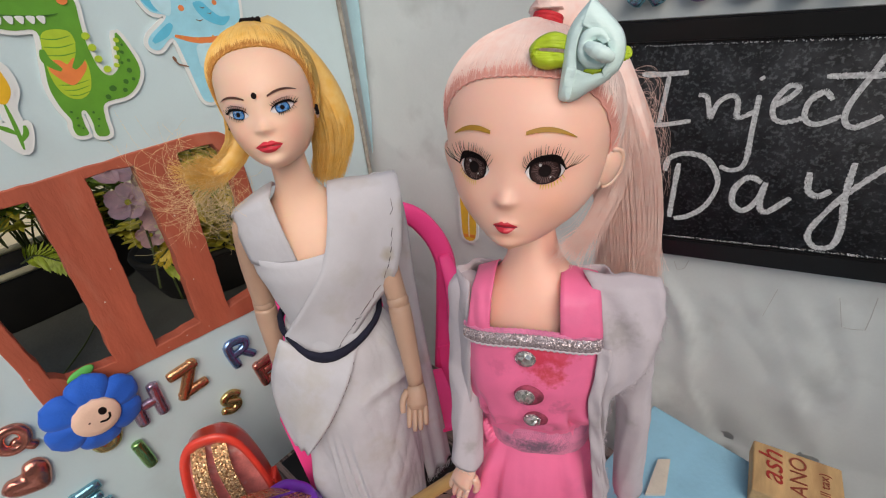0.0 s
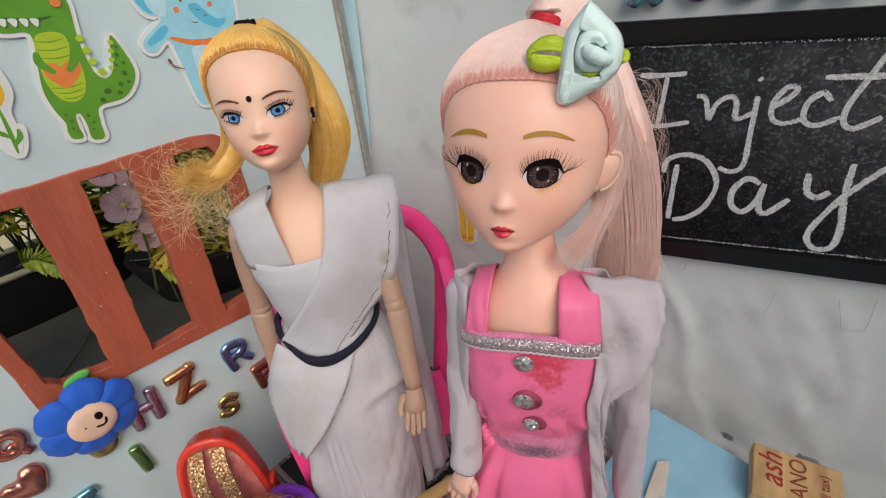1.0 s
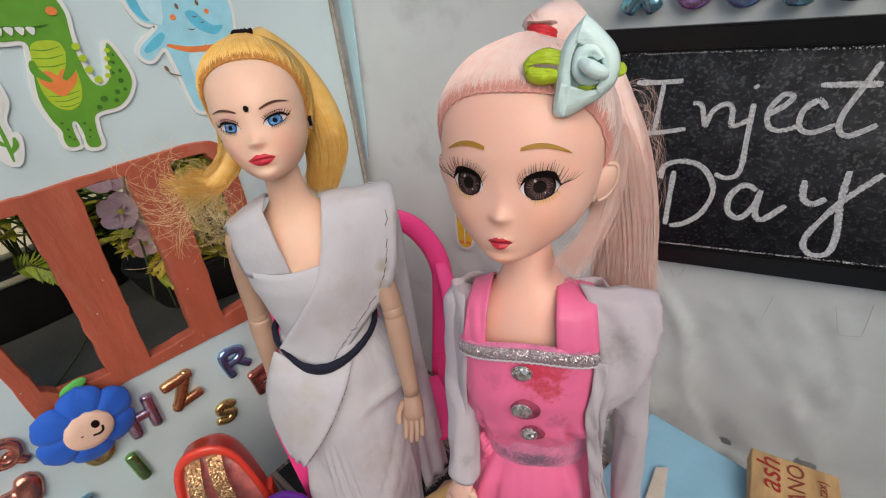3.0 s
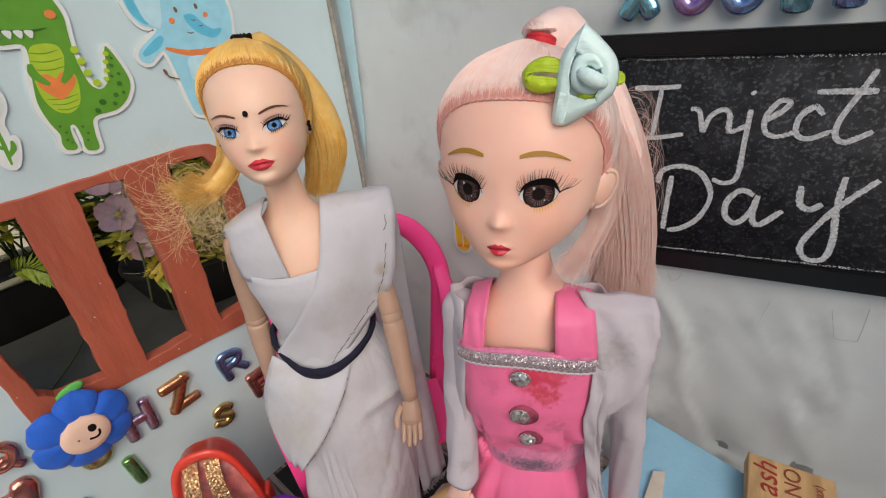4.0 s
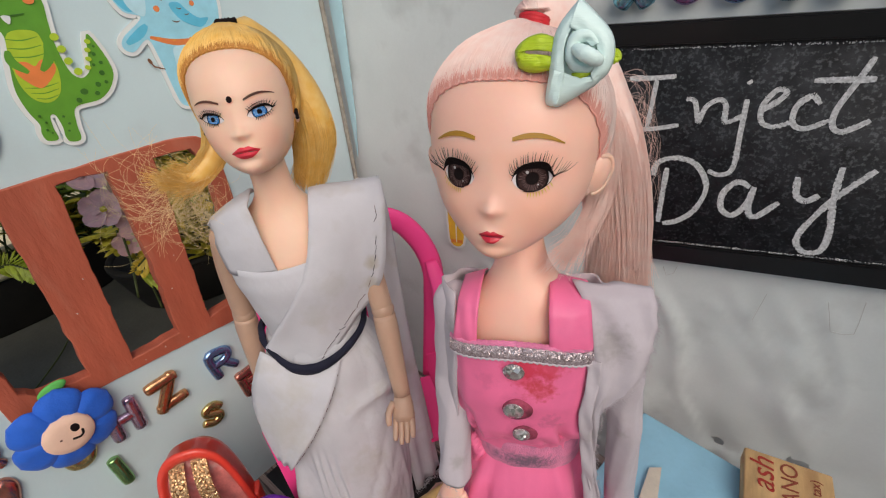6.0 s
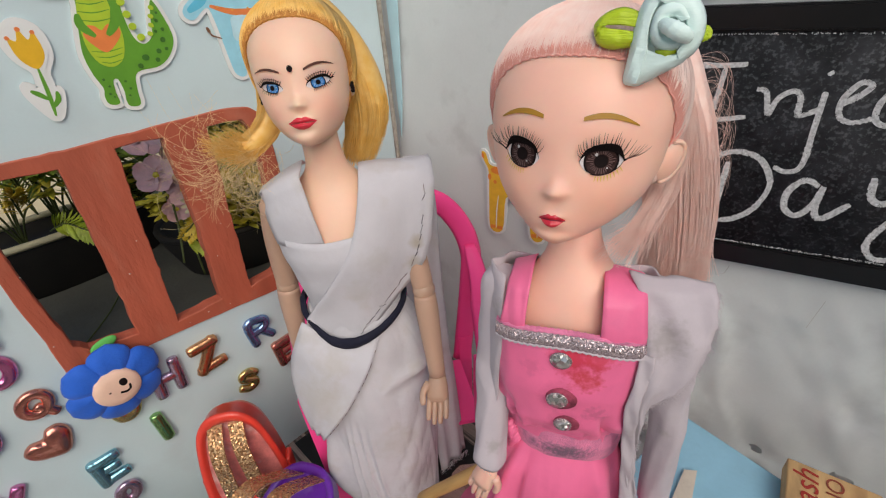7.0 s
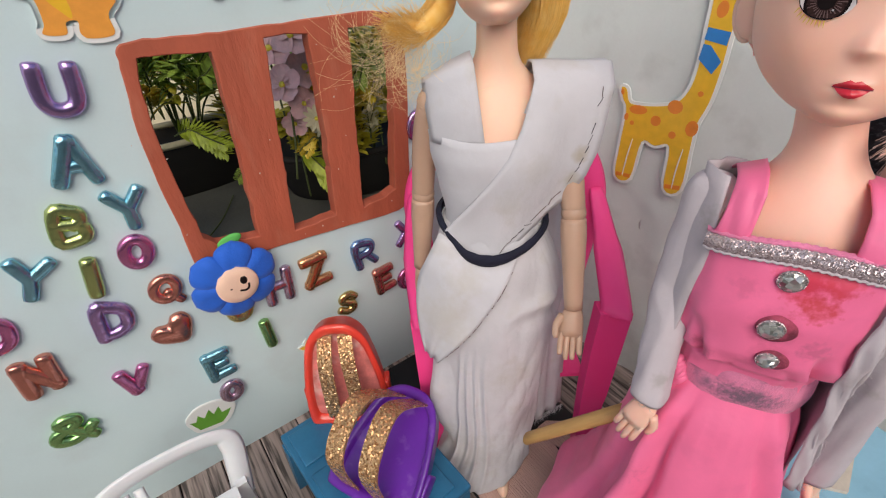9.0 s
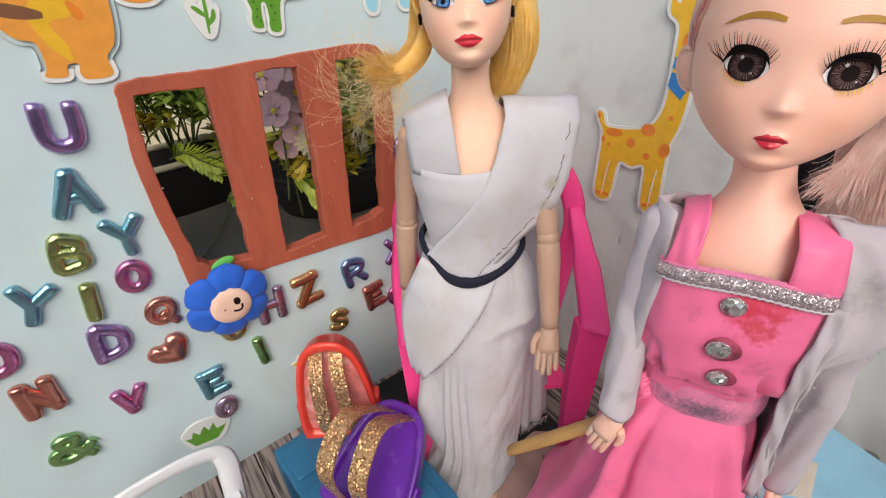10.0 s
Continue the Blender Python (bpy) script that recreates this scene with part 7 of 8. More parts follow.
round_tube(bm, spline([(0.0005, -0.0094, -0.0025), (0.0025, -0.0094, -0.0032), (0.0042, -0.0093, -0.0024), (0.0047, -0.0092, -0.0004)], 5), 0.00055, 6)
part("curved_line", bm, INK_K, centre)
bm = bmesh.new()
ball(bm, (-0.0035, -0.0092, 0.0), (0.0006, 0.0003, 0.0006), 0)
part("worn_dot", bm, BROW_N, centre)
bm = bmesh.new()
ball(bm, (0.004, 0.0005, 0.02), (0.006, 0.001, 0.003), 0, m=Euler((0, radians(-12), 0)).to_matrix())
part("leaf", bm, LEAFG, flower)

# ---- bags ----
REDP = material("red_plastic", (0.78, 0.06, 0.035), 0.3, 0, 0.08, 60, 500, 0.08, coat=0.3, sss=0.1)
REDI = material("scuffed_pink_lining", (0.72, 0.22, 0.2), 0.55, 0, 0.3, 150, 900, 0.2, stain=(0.75, 0.6, 0.55), stain_scale=120, stain_amount=0.6)
PURP = material("purple_plastic", (0.13, 0.015, 0.36), 0.35, 0, 0.15, 60, 600, 0.15, 150, coat=0.3, stain=(0.32, 0.2, 0.5), stain_scale=120, stain_amount=0.4)
GOLD = glitter("gold_glitter", (0.66, 0.24, 0.07), (1.0, 0.66, 0.34), 1400)
KRAFT = material("brown_strap_back", (0.42, 0.23, 0.12), 0.7, 0, 0.15, 90, 700, 0.2)
BLUEP = material("blue_plastic", (0.02, 0.15, 0.29), 0.4, 0, 0.2, 60, 600, 0.2, 120, stain=(0.012, 0.09, 0.2), stain_scale=70, stain_amount=0.5)


def toy_bag(m, shell, lining, label, h=0.066, w=0.04, d=0.018, arch=0.006, straps=(-0.0065, 0.0065), sw=0.0035):
    """A clam-shaped toy bag: rimmed shell, recessed front and two glitter straps. Local: x across, -y front, z up."""
    bag = thing("toy_bag", m, label, "bag", "toy bags")

    def outline(s, k=1.0):
        return [Vector((x * w * 0.5 * s, 0, 0.5 * h + (z - 0.5) * h * (1 - (1 - s) * k))) for x, z in ((-0.8, 0), (0, -0.01), (0.8, 0), (1.0, 0.06), (1.0, 0.3), (0.88, 0.6), (0.68, 0.86), (0.36, 0.985), (0, 1.01), (-0.36, 0.985), (-0.68, 0.86), (-0.88, 0.6), (-1.0, 0.3), (-1.0, 0.06))]

    bm = bmesh.new()
    rows = []
    for s, y in ((0.05, d * 0.55), (0.6, d * 0.5), (0.9, d * 0.38), (1.0, d * 0.1), (1.02, -d * 0.32), (1.06, -d * 0.36), (1.06, -d * 0.46), (1.0, -d * 0.5), (0.9, -d * 0.46), (0.86, -d * 0.3)):
        rows.append([p + Vector((0, y, 0)) for p in spline(outline(s), 4, True)])
    loft(bm, rows, 0, True, False)
    part("shell", bm, shell, bag)
    bm = bmesh.new()
    loft(bm, [[p + Vector((0, y, 0)) for p in spline(outline(s), 4, True)] for s, y in ((0.88, -d * 0.31), (0.6, -d * 0.33), (0.05, -d * 0.34))], 0, False, True)
    part("front_panel", bm, lining, bag)
    for s in (-1, 1):
        bm = bmesh.new()
        box(bm, (0.003, d * 0.5, 0.012), pose(s * w * 0.52, -d * 0.1, h * 0.28), 0, 0.001)
        part("hinge", bm, shell, bag)
    for x in straps:
        bm = bmesh.new()
        path = spline([(x, -d * 0.42, h * 0.04), (x, -d * 0.5 - arch * 0.75, h * 0.2), (x * 0.95, -d * 0.5 - arch, h * 0.5), (x * 0.85, -d * 0.5 - arch * 0.85, h * 0.76), (x * 0.75, -d * 0.42, h * 0.93)], 7)
        rows = [[p + Vector((q, 0, 0)) for q in (-sw, -sw * 0.5, 0, sw * 0.5, sw)] for p in path]
        sheet(bm, rows, 0.0006, 0)
        ob = part("strap", bm, GOLD, bag, "gold glitter strap", False)
        bm = bmesh.new()
        sheet(bm, [[p + Vector((q, 0.0008, 0)) for q in (-sw * 0.98, 0, sw * 0.98)] for p in path], 0.0006, 0)
        part("strap_lining", bm, KRAFT, ob, "brown inner side of the strap", False)
    return bag


def frame_from(origin, zdir, front):
    z = Vector(zdir).normalized()
    y = -Vector(front)
    y = (y - z * y.dot(z)).normalized()
    x = y.cross(z)
    return Matrix(((x.x, y.x, z.x, origin[0]), (x.y, y.y, z.y, origin[1]), (x.z, y.z, z.z, origin[2]), (0, 0, 0, 1)))


toy_bag(frame_from((-0.1635, -0.0505, 0.0455), (0.05, 0.14, 1), (-0.54, -0.84, 0.1)), REDP, REDI, "orange-red plastic toy bag with gold glitter straps, leaning upright", h=0.061)
toy_bag(frame_from((-0.181, -0.104, 0.0515), (0.6, 0.3, 0.34), (-0.58, -0.25, 0.85)), PURP, PURP, "purple plastic toy bag with two arched gold glitter straps, lying down", h=0.05, w=0.042, d=0.018, arch=0.032, straps=(-0.0095, 0.0075), sw=0.0044)

# ---- blue bench under the bags, white chair ----
bench = thing("toy_bench", pose(-0.171, -0.082, 0.0012, 0, 0, 3), "dark blue plastic toy bench with panelled top", "bench")
bm = bmesh.new()
box(bm, (0.06, 0.086, 0.005), pose(0, 0, 0.0415), 0, 0.0012)
top = part("benchtop", bm, BLUEP, bench)
for ix in (-0.016, 0.012):
    for iy in (-0.028, 0.0, 0.028):
        bm = bmesh.new()
        box(bm, (0.022, 0.022, 0.0016), pose(ix, iy, 0.0446), 0, 0.0007)
        part("raised_panel", bm, BLUEP, top)
for sx in (-0.026, 0.026):
    for sy in (-0.036, 0.036):
        bm = bmesh.new()
        loft(bm, [[Vector((sx * k + a, sy * k + b, z)) for a, b in ((-w, -w), (w, -w), (w, w), (-w, w))] for z, w, k in ((0.0, 0.003, 1.08), (0.039, 0.0048, 1.0))])
        part("leg", bm, BLUEP, bench, smooth=False)
toy_chair("toy_chair", pose(-0.25, -0.079, 0.0, 0, 0, 0), WHITEP, "small white plastic toy chair with slotted seat and open back", w=0.054, d=0.05, seat=0.048, arm=0.06, top=0.074, arms=False, slats=(-0.66, -0.46), thin=0.0022)

# ---- pointer stick, rose, block, scraps ----
WOODP = material("pale_stick_wood", (0.62, 0.37, 0.13), 0.55, 0, 0.25, 150, 900, 0.3, 600, stretch=(1, 1, 0.15))
tip, back_end = Vector((-0.1162, -0.1348, 0.0762)), Vector((-0.1007, -0.1657, 0.118))
bm = bmesh.new()
d = (back_end - tip).length
rows = []
for z, r in ((0, 0.0021), (0.0006, 0.0029), (0.01, 0.003), (d * 0.6, 0.0031), (d * 1.12, 0.0031)):
    rows.append([Vector((r * math.cos(t), r * 0.85 * math.sin(t), z + 0.0012 * math.cos(t) * (z < 0.001))) for t in (2 * math.pi * j / 14 for j in range(14))])
loft(bm, rows)
ob = part("pointer_stick", bm, WOODP)
ob.matrix_world = Matrix.Translation(tip) @ (back_end - tip).to_track_quat("Z", "Y").to_matrix().to_4x4()
tagged(ob, "short pale wooden pointer stick held by the pink doll", "stick")

SATIN = material("aqua_satin", (0.76, 0.95, 0.9), 0.42, 0, 0.04, 150, 1500, 0.22, 900, stretch=(0.35, 1, 3.2))
SATING = material("lime_satin", (0.5, 0.66, 0.02), 0.4, 0, 0.15, 150, 1500, 0.4, 900, stretch=(0.3, 1, 3.5))
ROSE = 0.82
rose = thing("ribbon_rose", PINKD @ PINK_HEAD @ frame_from((0.0158, -0.015, 0.0443), (0.0, 0.04, 0.94), (0.054, -0.977, 0.116)), "pale aqua satin ribbon rose with lime leaves on the doll's hair", "hair clip")
rose.scale = (ROSE, ROSE, ROSE)


def ribbon(name, outer, inner, back, front_y, puff, mat, label=""):
    """A folded ribbon petal between its outer and inner edge (mm), puffed towards the front."""
    a, b = spline([(x, 0, z) for x, z in outer], 8), spline([(x, 0, z) for x, z in inner], 8)
    bm, rows, n = bmesh.new(), [], 40
    for i in range(n + 1):
        p, q = (c[int(i / n * (len(c) - 1.001))].lerp(c[int(i / n * (len(c) - 1.001)) + 1], (i / n * (len(c) - 1.001)) % 1) for c in (a, b))
        row = []
        for j in range(10):
            k = j / 9
            y = back + (front_y - back) * k - puff * 0.55 * math.sin(math.pi * k ** 0.7) * (0.8 + 0.3 * math.sin(math.pi * i / n)) + 0.35 * noise.noise(Vector((i * 0.16, k * 3.0, puff)))
            row.append((p.lerp(q, k) + Vector((0, y, 0))) * 0.001)
        rows.append(row)
    sheet(bm, rows, 0.0003, 0)
    return part(name, bm, mat, rose, label)


ribbon("petal", [(-1.2, 11.6), (2.2, 8.6), (6.2, 4.2), (7.3, -0.2), (6.2, -4.2), (3.6, -6.4)], [(-2.8, 5.6), (-0.4, 4.4), (2.2, 3.2), (3.6, 0.8), (3.9, -1.8), (2.6, -4.4)], 1.5, -1.5, 3.2, SATIN)
ribbon("petal", [(-1.2, 11.6), (-5.2, 6.6), (-6.7, 2.0), (-7.1, -4.6), (-7.5, -10.6), (-6.0, -11.8)], [(-0.6, 8.0), (-2.8, 4.8), (-3.7, 0.4), (-3.4, -3.2), (-3.4, -6.0), (-4.6, -11.0)], 1.5, -1.6, 2.0, SATIN)
ribbon("petal", [(-7.0, -11.2), (-4.2, -11.8), (0.0, -9.4), (4.3, -6.6), (5.6, -4.4)], [(-5.6, -3.4), (-2.8, -4.2), (-0.6, -4.9), (2.1, -5.0), (4.2, -4.2)], 1.2, -1.4, 2.4, SATIN)
ribbon("petal", [(4.6, 2.4), (1.6, 5.6), (-2.6, 4.4), (-3.6, -0.6), (-1.4, -3.8), (2.4, -4.2), (4.7, -1.6)], [(2.3, 1.3), (1.2, 2.2), (-0.2, 1.8), (-0.6, 0.2), (0.0, -1.2), (1.8, -1.6), (3.0, -0.7)], -0.4, -1.9, 3.0, SATIN)
bm = bmesh.new()
loft(bm, [ring((0, 0, 0), r, r * 1.25, 28) for r in (0.0058, 0.0052, 0.003, 0.0004)], 0)
for v in bm.verts:
    r = math.hypot(v.co.x, v.co.y)
    v.co = Vector((v.co.x + 0.0008, 0.0016 - 0.0022 * (1 - r / 0.0075), v.co.y))
part("backing", bm, SATIN, rose)
bm = bmesh.new()
roll = spline([(-0.0011, -0.0022, 0.0011), (0.0008, -0.0042, 0.0001), (0.0028, -0.0044, -0.0009), (0.0043, -0.0024, -0.0016)], 6)
tube(bm, roll, [0.0012 + 0.0006 * math.sin(math.pi * i / 18) + 0.0001 * math.sin(i * 2.1) for i in range(19)], 14, 0)
part("bud", bm, SATIN, rose)
bm = bmesh.new()
tube(bm, [(-0.0016, -0.0008, -0.0044), (0.0006, -0.0014, -0.0046), (0.0026, -0.0008, -0.0043)], [0.0003, 0.0007, 0.0003], 8, 0, 0.5, (0, 1, 0))
part("ribbon_leaf", bm, SATING, rose)
# lime ribbon looped into a leaf on one side, a short end on the other
ribbon("ribbon_leaf", [(-6.2, 3.8), (-9.6, 4.8), (-13.4, 3.6), (-15.6, 1.2), (-15.2, -1.4)], [(-6.2, 0.6), (-9.0, 0.9), (-12.0, 1.0), (-13.4, 0.8), (-14.0, -0.2)], 2.5, 0.6, 1.6, SATING)
ribbon("ribbon_leaf", [(-15.3, 0.6), (-14.6, -2.6), (-11.6, -4.0), (-8.6, -3.8), (-6.0, -3.4)], [(-13.2, 0.8), (-12.4, 0.4), (-10.4, 0.2), (-8.4, 0.0), (-6.0, -0.4)], 2.6, 0.9, 1.9, SATING)
ribbon("ribbon_leaf", [(6.6, 1.0), (8.2, 0.6), (9.0, -0.8)], [(6.4, -2.2), (7.6, -2.2), (8.6, -1.6)], 2.6, 2.0, 0.8, SATING)
RED_T = material("red_elastic", (0.6, 0.02, 0.03), 0.6, 0, 0.2, 400, 1500, 0.3)
bm = bmesh.new()
for k in range(3):
    tube(bm, [Vector((0.003 * math.cos(t), 0.003 * math.sin(t), k * 0.0008)) for t in (2 * math.pi * j / 20 for j in range(20))], 0.0007, 6, 0, closed=True)
ob = tagged(part("hair_tie", bm, RED_T), "red elastic hair tie round the pink ponytail", "hair tie")
ob.matrix_world = PINKD @ PINK_HEAD @ pose(0.0028, 0.0046, 0.05, -16, 8, 0)

BLOCKW = material("printed_block_wood", (0.6, 0.38, 0.17), 0.55, 0, 0.3, 160, 900, 0.25, 500, stain=(0.38, 0.2, 0.08), stain_scale=70, stain_amount=0.6, stretch=(1, 1, 0.2))
REDINK = material("red_print", (0.4, 0.03, 0.02), 0.6)
BROWNINK = material("brown_print", (0.3, 0.06, 0.03), 0.6)
BLK = pose(-0.0328, -0.2541, 0.1027, 0, 0, -80.4) @ Matrix.Rotation(radians(-90), 4, "X")
block = thing("wooden_block", BLK, "small pale wooden block printed with red words, on the desk", "block")
bm = bmesh.new()
box(bm, (0.031, 0.008, 0.0255), pose(0.0155, 0.0045, 0.0128), 0, 0.0007)
part("body", bm, BLOCKW, block)


def printed(text, size, m, mat, parent, slant=0.0):
    """Words set in the built-in font as a thin raised print."""
    cu = bpy.data.curves.new("print", "FONT")
    cu.body, cu.size, cu.extrude, cu.shear = text, size, 0.00004, slant
    tmp = new("print", cu)
    me = bpy.data.meshes.new_from_object(tmp.evaluated_get(bpy.context.evaluated_depsgraph_get()))
    bpy.data.objects.remove(tmp)
    me.materials.append(mat)
    ob = new("printed_word", me)
    ob.parent = parent
    ob.matrix_local = m
    return ob


UPRIGHT = Euler((radians(90), radians(-90), 0)).to_matrix().to_4x4()
for text, size, x, z, mt, sl in (("ash", 0.0125, 0.0105, 0.0065, REDINK, 0.25), ("ANO", 0.0085, 0.0188, 0.0045, BROWNINK, 0.0), ("All tax)", 0.0048, 0.0262, 0.006, BROWNINK, 0.0)):
    printed(text, size, Matrix.Translation((x, 0.0002, z)) @ UPRIGHT, mt, block, sl)

SCRAP = material("pinkish_card", (0.6, 0.4, 0.34), 0.85, 0, 0.14, 60, 900, 0.9, 700, stretch=(1.6, 0.06, 1), stain=(0.35, 0.15, 0.1), stain_scale=40, stain_amount=0.4)
BLACKM = material("black_card", (0.01, 0.01, 0.011), 0.6, 0, 0.3, 80, 700, 0.1)
for lp, label in (([(-124, -106), (-103, -101), (-82, -106), (-68, -117), (-75, -132), (-85, -138), (-101, -136), (-122, -128)], "torn pinkish card scrap lying on the floor"), ([(-72, -108), (-60, -104), (-43, -122), (-41, -139), (-58, -143), (-71, -137), (-66, -124)], "small torn pinkish card scrap on the floor")):
    bm = bmesh.new()
    lay = Matrix(((1, 0, 0, 0), (0, 0, 1, 0), (0, -1, 0, 0.0026), (0, 0, 0, 1)))
    plate(bm, smooth_loop(lp, 2), [], -0.0004, 0.0008, lay)
    tagged(part("card_scrap", bm, SCRAP, None, "", False), label, "card")
bm = bmesh.new()
plate(bm, mm([(-33.8, -224), (-37, -219.7), (-56.1, -221.1), (-51.2, -227.6)]), [], -0.0004, 0.0012, Matrix(((1, 0, 0, 0), (0, 0, 1, 0), (0, -1, 0, 0.0955), (0, 0, 0, 1))))
tagged(part("card_strip", bm, material("cream_card", (0.62, 0.55, 0.46), 0.8, 0, 0.15, 90, 900, 0.2), None, "", False), "short cream card strip lying on the blue desk", "card")
bm = bmesh.new()
box(bm, (0.084, 0.15, 0.0012), pose(-0.084, -0.0785, 0.0006), 0, 0.0003)
tagged(part("floor_sheet", bm, BLACKM), "thin black card sheet under the pink chair", "sheet")

# ---- corner edge of the papered card ----
bm = bmesh.new()
tube(bm, [(0.001, -0.001, 0.0), (0.0012, -0.0014, 0.15), (-0.0002, -0.001, 0.33)], 0.0014, 6)
setting("trim", bm, CARD_EDGE, "rough torn card edge in the corner of the walls", "trim")

# flat pale aqua strip, narrowing downwards along the corner
bm = bmesh.new()
plate(bm, mm([(1.5, 332), (14, 332), (11, 280), (6, 215), (2, 190)]), [], -0.0009, -0.0002)
PALEAQ = material("pale_aqua_strip", (0.5, 0.74, 0.8), 0.6, 0, 0.08, 40, 600, 0.1)
strip = setting("trim", bm, PALEAQ, "pale aqua strip narrowing down the corner of the walls", "trim")
strip.matrix_world = WALL_B

# ---- planting outside the window ----
LEAF1 = material("yellow_green_leaf", (0.85, 0.72, 0.07), 0.45, 0, 0.3, 150, 900, 0.1, island=0.5)
LEAF2 = material("dark_green_leaf", (0.36, 0.5, 0.07), 0.45, 0, 0.3, 150, 900, 0.1, island=0.5)
PETALP = material("mauve_petal", (0.8, 0.5, 0.5), 0.5, 0, 0.2, 150, 900, 0.1, sss=0.2)
PETALW = material("cream_petal", (0.72, 0.66, 0.42), 0.5, 0, 0.15, 150, 900, 0.1)
STEM = material("stem", (0.1, 0.12, 0.03), 0.6)
POTB = material("black_pot", (0.02, 0.016, 0.012), 0.75, 0, 0.3, 40, 300, 0.1)
CREAM = material("cream_rim", (0.75, 0.66, 0.42), 0.45, 0, 0.1, 60, 500, 0.05)


def leaf(bm, p, d, ln, w, mat=0, droop=0.3):
    d = Vector(d).normalized()
    s = d.cross(Vector((0, 0, 1)))
    s = s.normalized() if s.length > 1e-4 else Vector((1, 0, 0))
    n = s.cross(d)
    rows = []
    for v, k in ((0, 0.15), (0.3, 0.9), (0.6, 1.0), (0.85, 0.55), (1.0, 0.05)):
        c = p + d * ln * v - Vector((0, 0, 1)) * droop * ln * v * v
        rows.append([c - s * w * k, c + n * w * 0.25 * k, c + s * w * k])
    loft(bm, rows, mat, closed=False)


def bush(name, base, count, height, spread, mat, label, leaf_len=0.016, leaf_w=0.0035, seed=1, fern=True, bare=4):
    """A plastic plant: bent stems with pairs of small leaves."""
    rng = random.Random(seed)
    plant = thing(name, pose(*base), label, "plant", "plants outside the window")
    stems, leaves = bmesh.new(), bmesh.new()
    for k in range(count):
        a, r = rng.uniform(0, 6.28), spread * math.sqrt(rng.random())
        top_p = Vector((r * math.cos(a), r * math.sin(a) * 0.7, height * rng.uniform(0.65, 1.0)))
        path = spline([(0, 0, 0), (top_p.x * 0.25, top_p.y * 0.25, top_p.z * 0.6), top_p], 8)
        tube(stems, path, 0.0007, 5)
        for i in range(bare, len(path)):
            d = (path[i] - path[i - 1]).normalized()
            for q in range(3 if fern else 2):
                b = rng.uniform(0, 6.28)
                out = (d * 0.6 + Vector((math.cos(b), math.sin(b), rng.uniform(-0.1, 0.5)))).normalized()
                leaf(leaves, path[i], out, leaf_len * rng.uniform(0.6, 1.15), leaf_w * rng.uniform(0.7, 1.2))
    tagged(part("stem", stems, STEM, plant), kind="stuff")
    part("foliage", leaves, mat, plant)["kind"] = "stuff"
    return plant


def blossom(base, petals, r, w, mat, label, face=(-0.2, -1, 0.35), stem=0.06):
    fl = thing("artificial_flower", frame_from(base, face, (0, 0, -1)), label, "flower", "plants outside the window")
    for k in range(petals):
        bm = bmesh.new()
        rows = []
        for v, q in ((0, 0.2), (0.25, 0.7), (0.6, 1.0), (0.85, 0.8), (1.0, 0.25)):
            rows.append([Vector((s * w * q, r * v, (0.1 + 0.3 * ((k * 7) % 5) / 4) * r * v * v + 0.25 * w * abs(s) + 0.1 * w * math.sin(6 * v + 2 * s + k))) for s in (-1, -0.5, 0, 0.5, 1)])
        loft(bm, rows, closed=False)
        ob = part("petal", bm, mat, fl)
        ob.matrix_local = Matrix.Rotation(2 * math.pi * k / petals, 4, "Z")
    bm = bmesh.new()
    ball(bm, (0, 0, 0.001), (r * 0.16, r * 0.16, r * 0.12))
    part("centre", bm, LEAF1, fl)
    bm = bmesh.new()
    tube(bm, spline([(0, 0, 0), (0, -0.002, -0.01), (0, -stem * 0.5, -0.02), (0, -stem, -0.022)], 4), 0.0007, 5)
    part("stem", bm, STEM, fl)
    return fl


def planter(m, rx, ry, h, label, rim):
    pot = thing("planter", m, label, "planter", "plants outside the window")
    bm = bmesh.new()
    loft(bm, [ring((0, 0, z), rx * k, ry * k, 36) for z, k in ((0, 0.8), (h * 0.05, 0.84), (h * 0.9, 1.0), (h, 1.0), (h, 0.93), (h * 0.8, 0.9), (h * 0.8, 0.02))], 0)
    part("pot", bm, POTB, pot)
    bm = bmesh.new()
    tube(bm, ring((0, 0, h), rx * 0.98, ry * 0.98, 36), 0.0025, 8, closed=True)
    part("rim", bm, rim, pot)


bm = bmesh.new()
box(bm, (0.9, 0.28, 0.09), pose(-0.1, 0.16, 0.055), 0, 0.002)
GREYT = material("grey_slab", (0.12, 0.115, 0.09), 0.8, 0, 0.2, 30, 400, 0.3)
tagged(part("stone_slab", bm, GREYT), "thick grey stone slab outside the toy window", "slab")
planter(pose(-0.185, 0.18, 0.1), 0.08, 0.026, 0.042, "low black planter with a cream rim outside the window", CREAM)
planter(pose(-0.066, 0.108, 0.1), 0.068, 0.045, 0.036, "low black planter standing outside the window", POTB)
bm = bmesh.new()
tube(bm, spline([(-0.2, 0.075, 0.1012), (-0.178, 0.1, 0.1025), (-0.16, 0.135, 0.1015)], 5), 0.0005, 6)
tagged(part("twig", bm, STEM), "thin dark twig lying on the stone slab", "twig")
bush("leafy_plant", (-0.175, 0.178, 0.132), 9, 0.11, 0.07, LEAF2, "dark green bushy artificial plant", 0.022, 0.0042, 2, bare=8)
bush("leafy_plant", (-0.125, 0.165, 0.132), 4, 0.05, 0.03, LEAF2, "low dark green artificial plant", 0.02, 0.0032, 8)
bush("leafy_plant", (-0.2, 0.17, 0.132), 6, 0.075, 0.06, LEAF1, "yellow-green artificial fern plant", 0.018, 0.003, 3, bare=10)
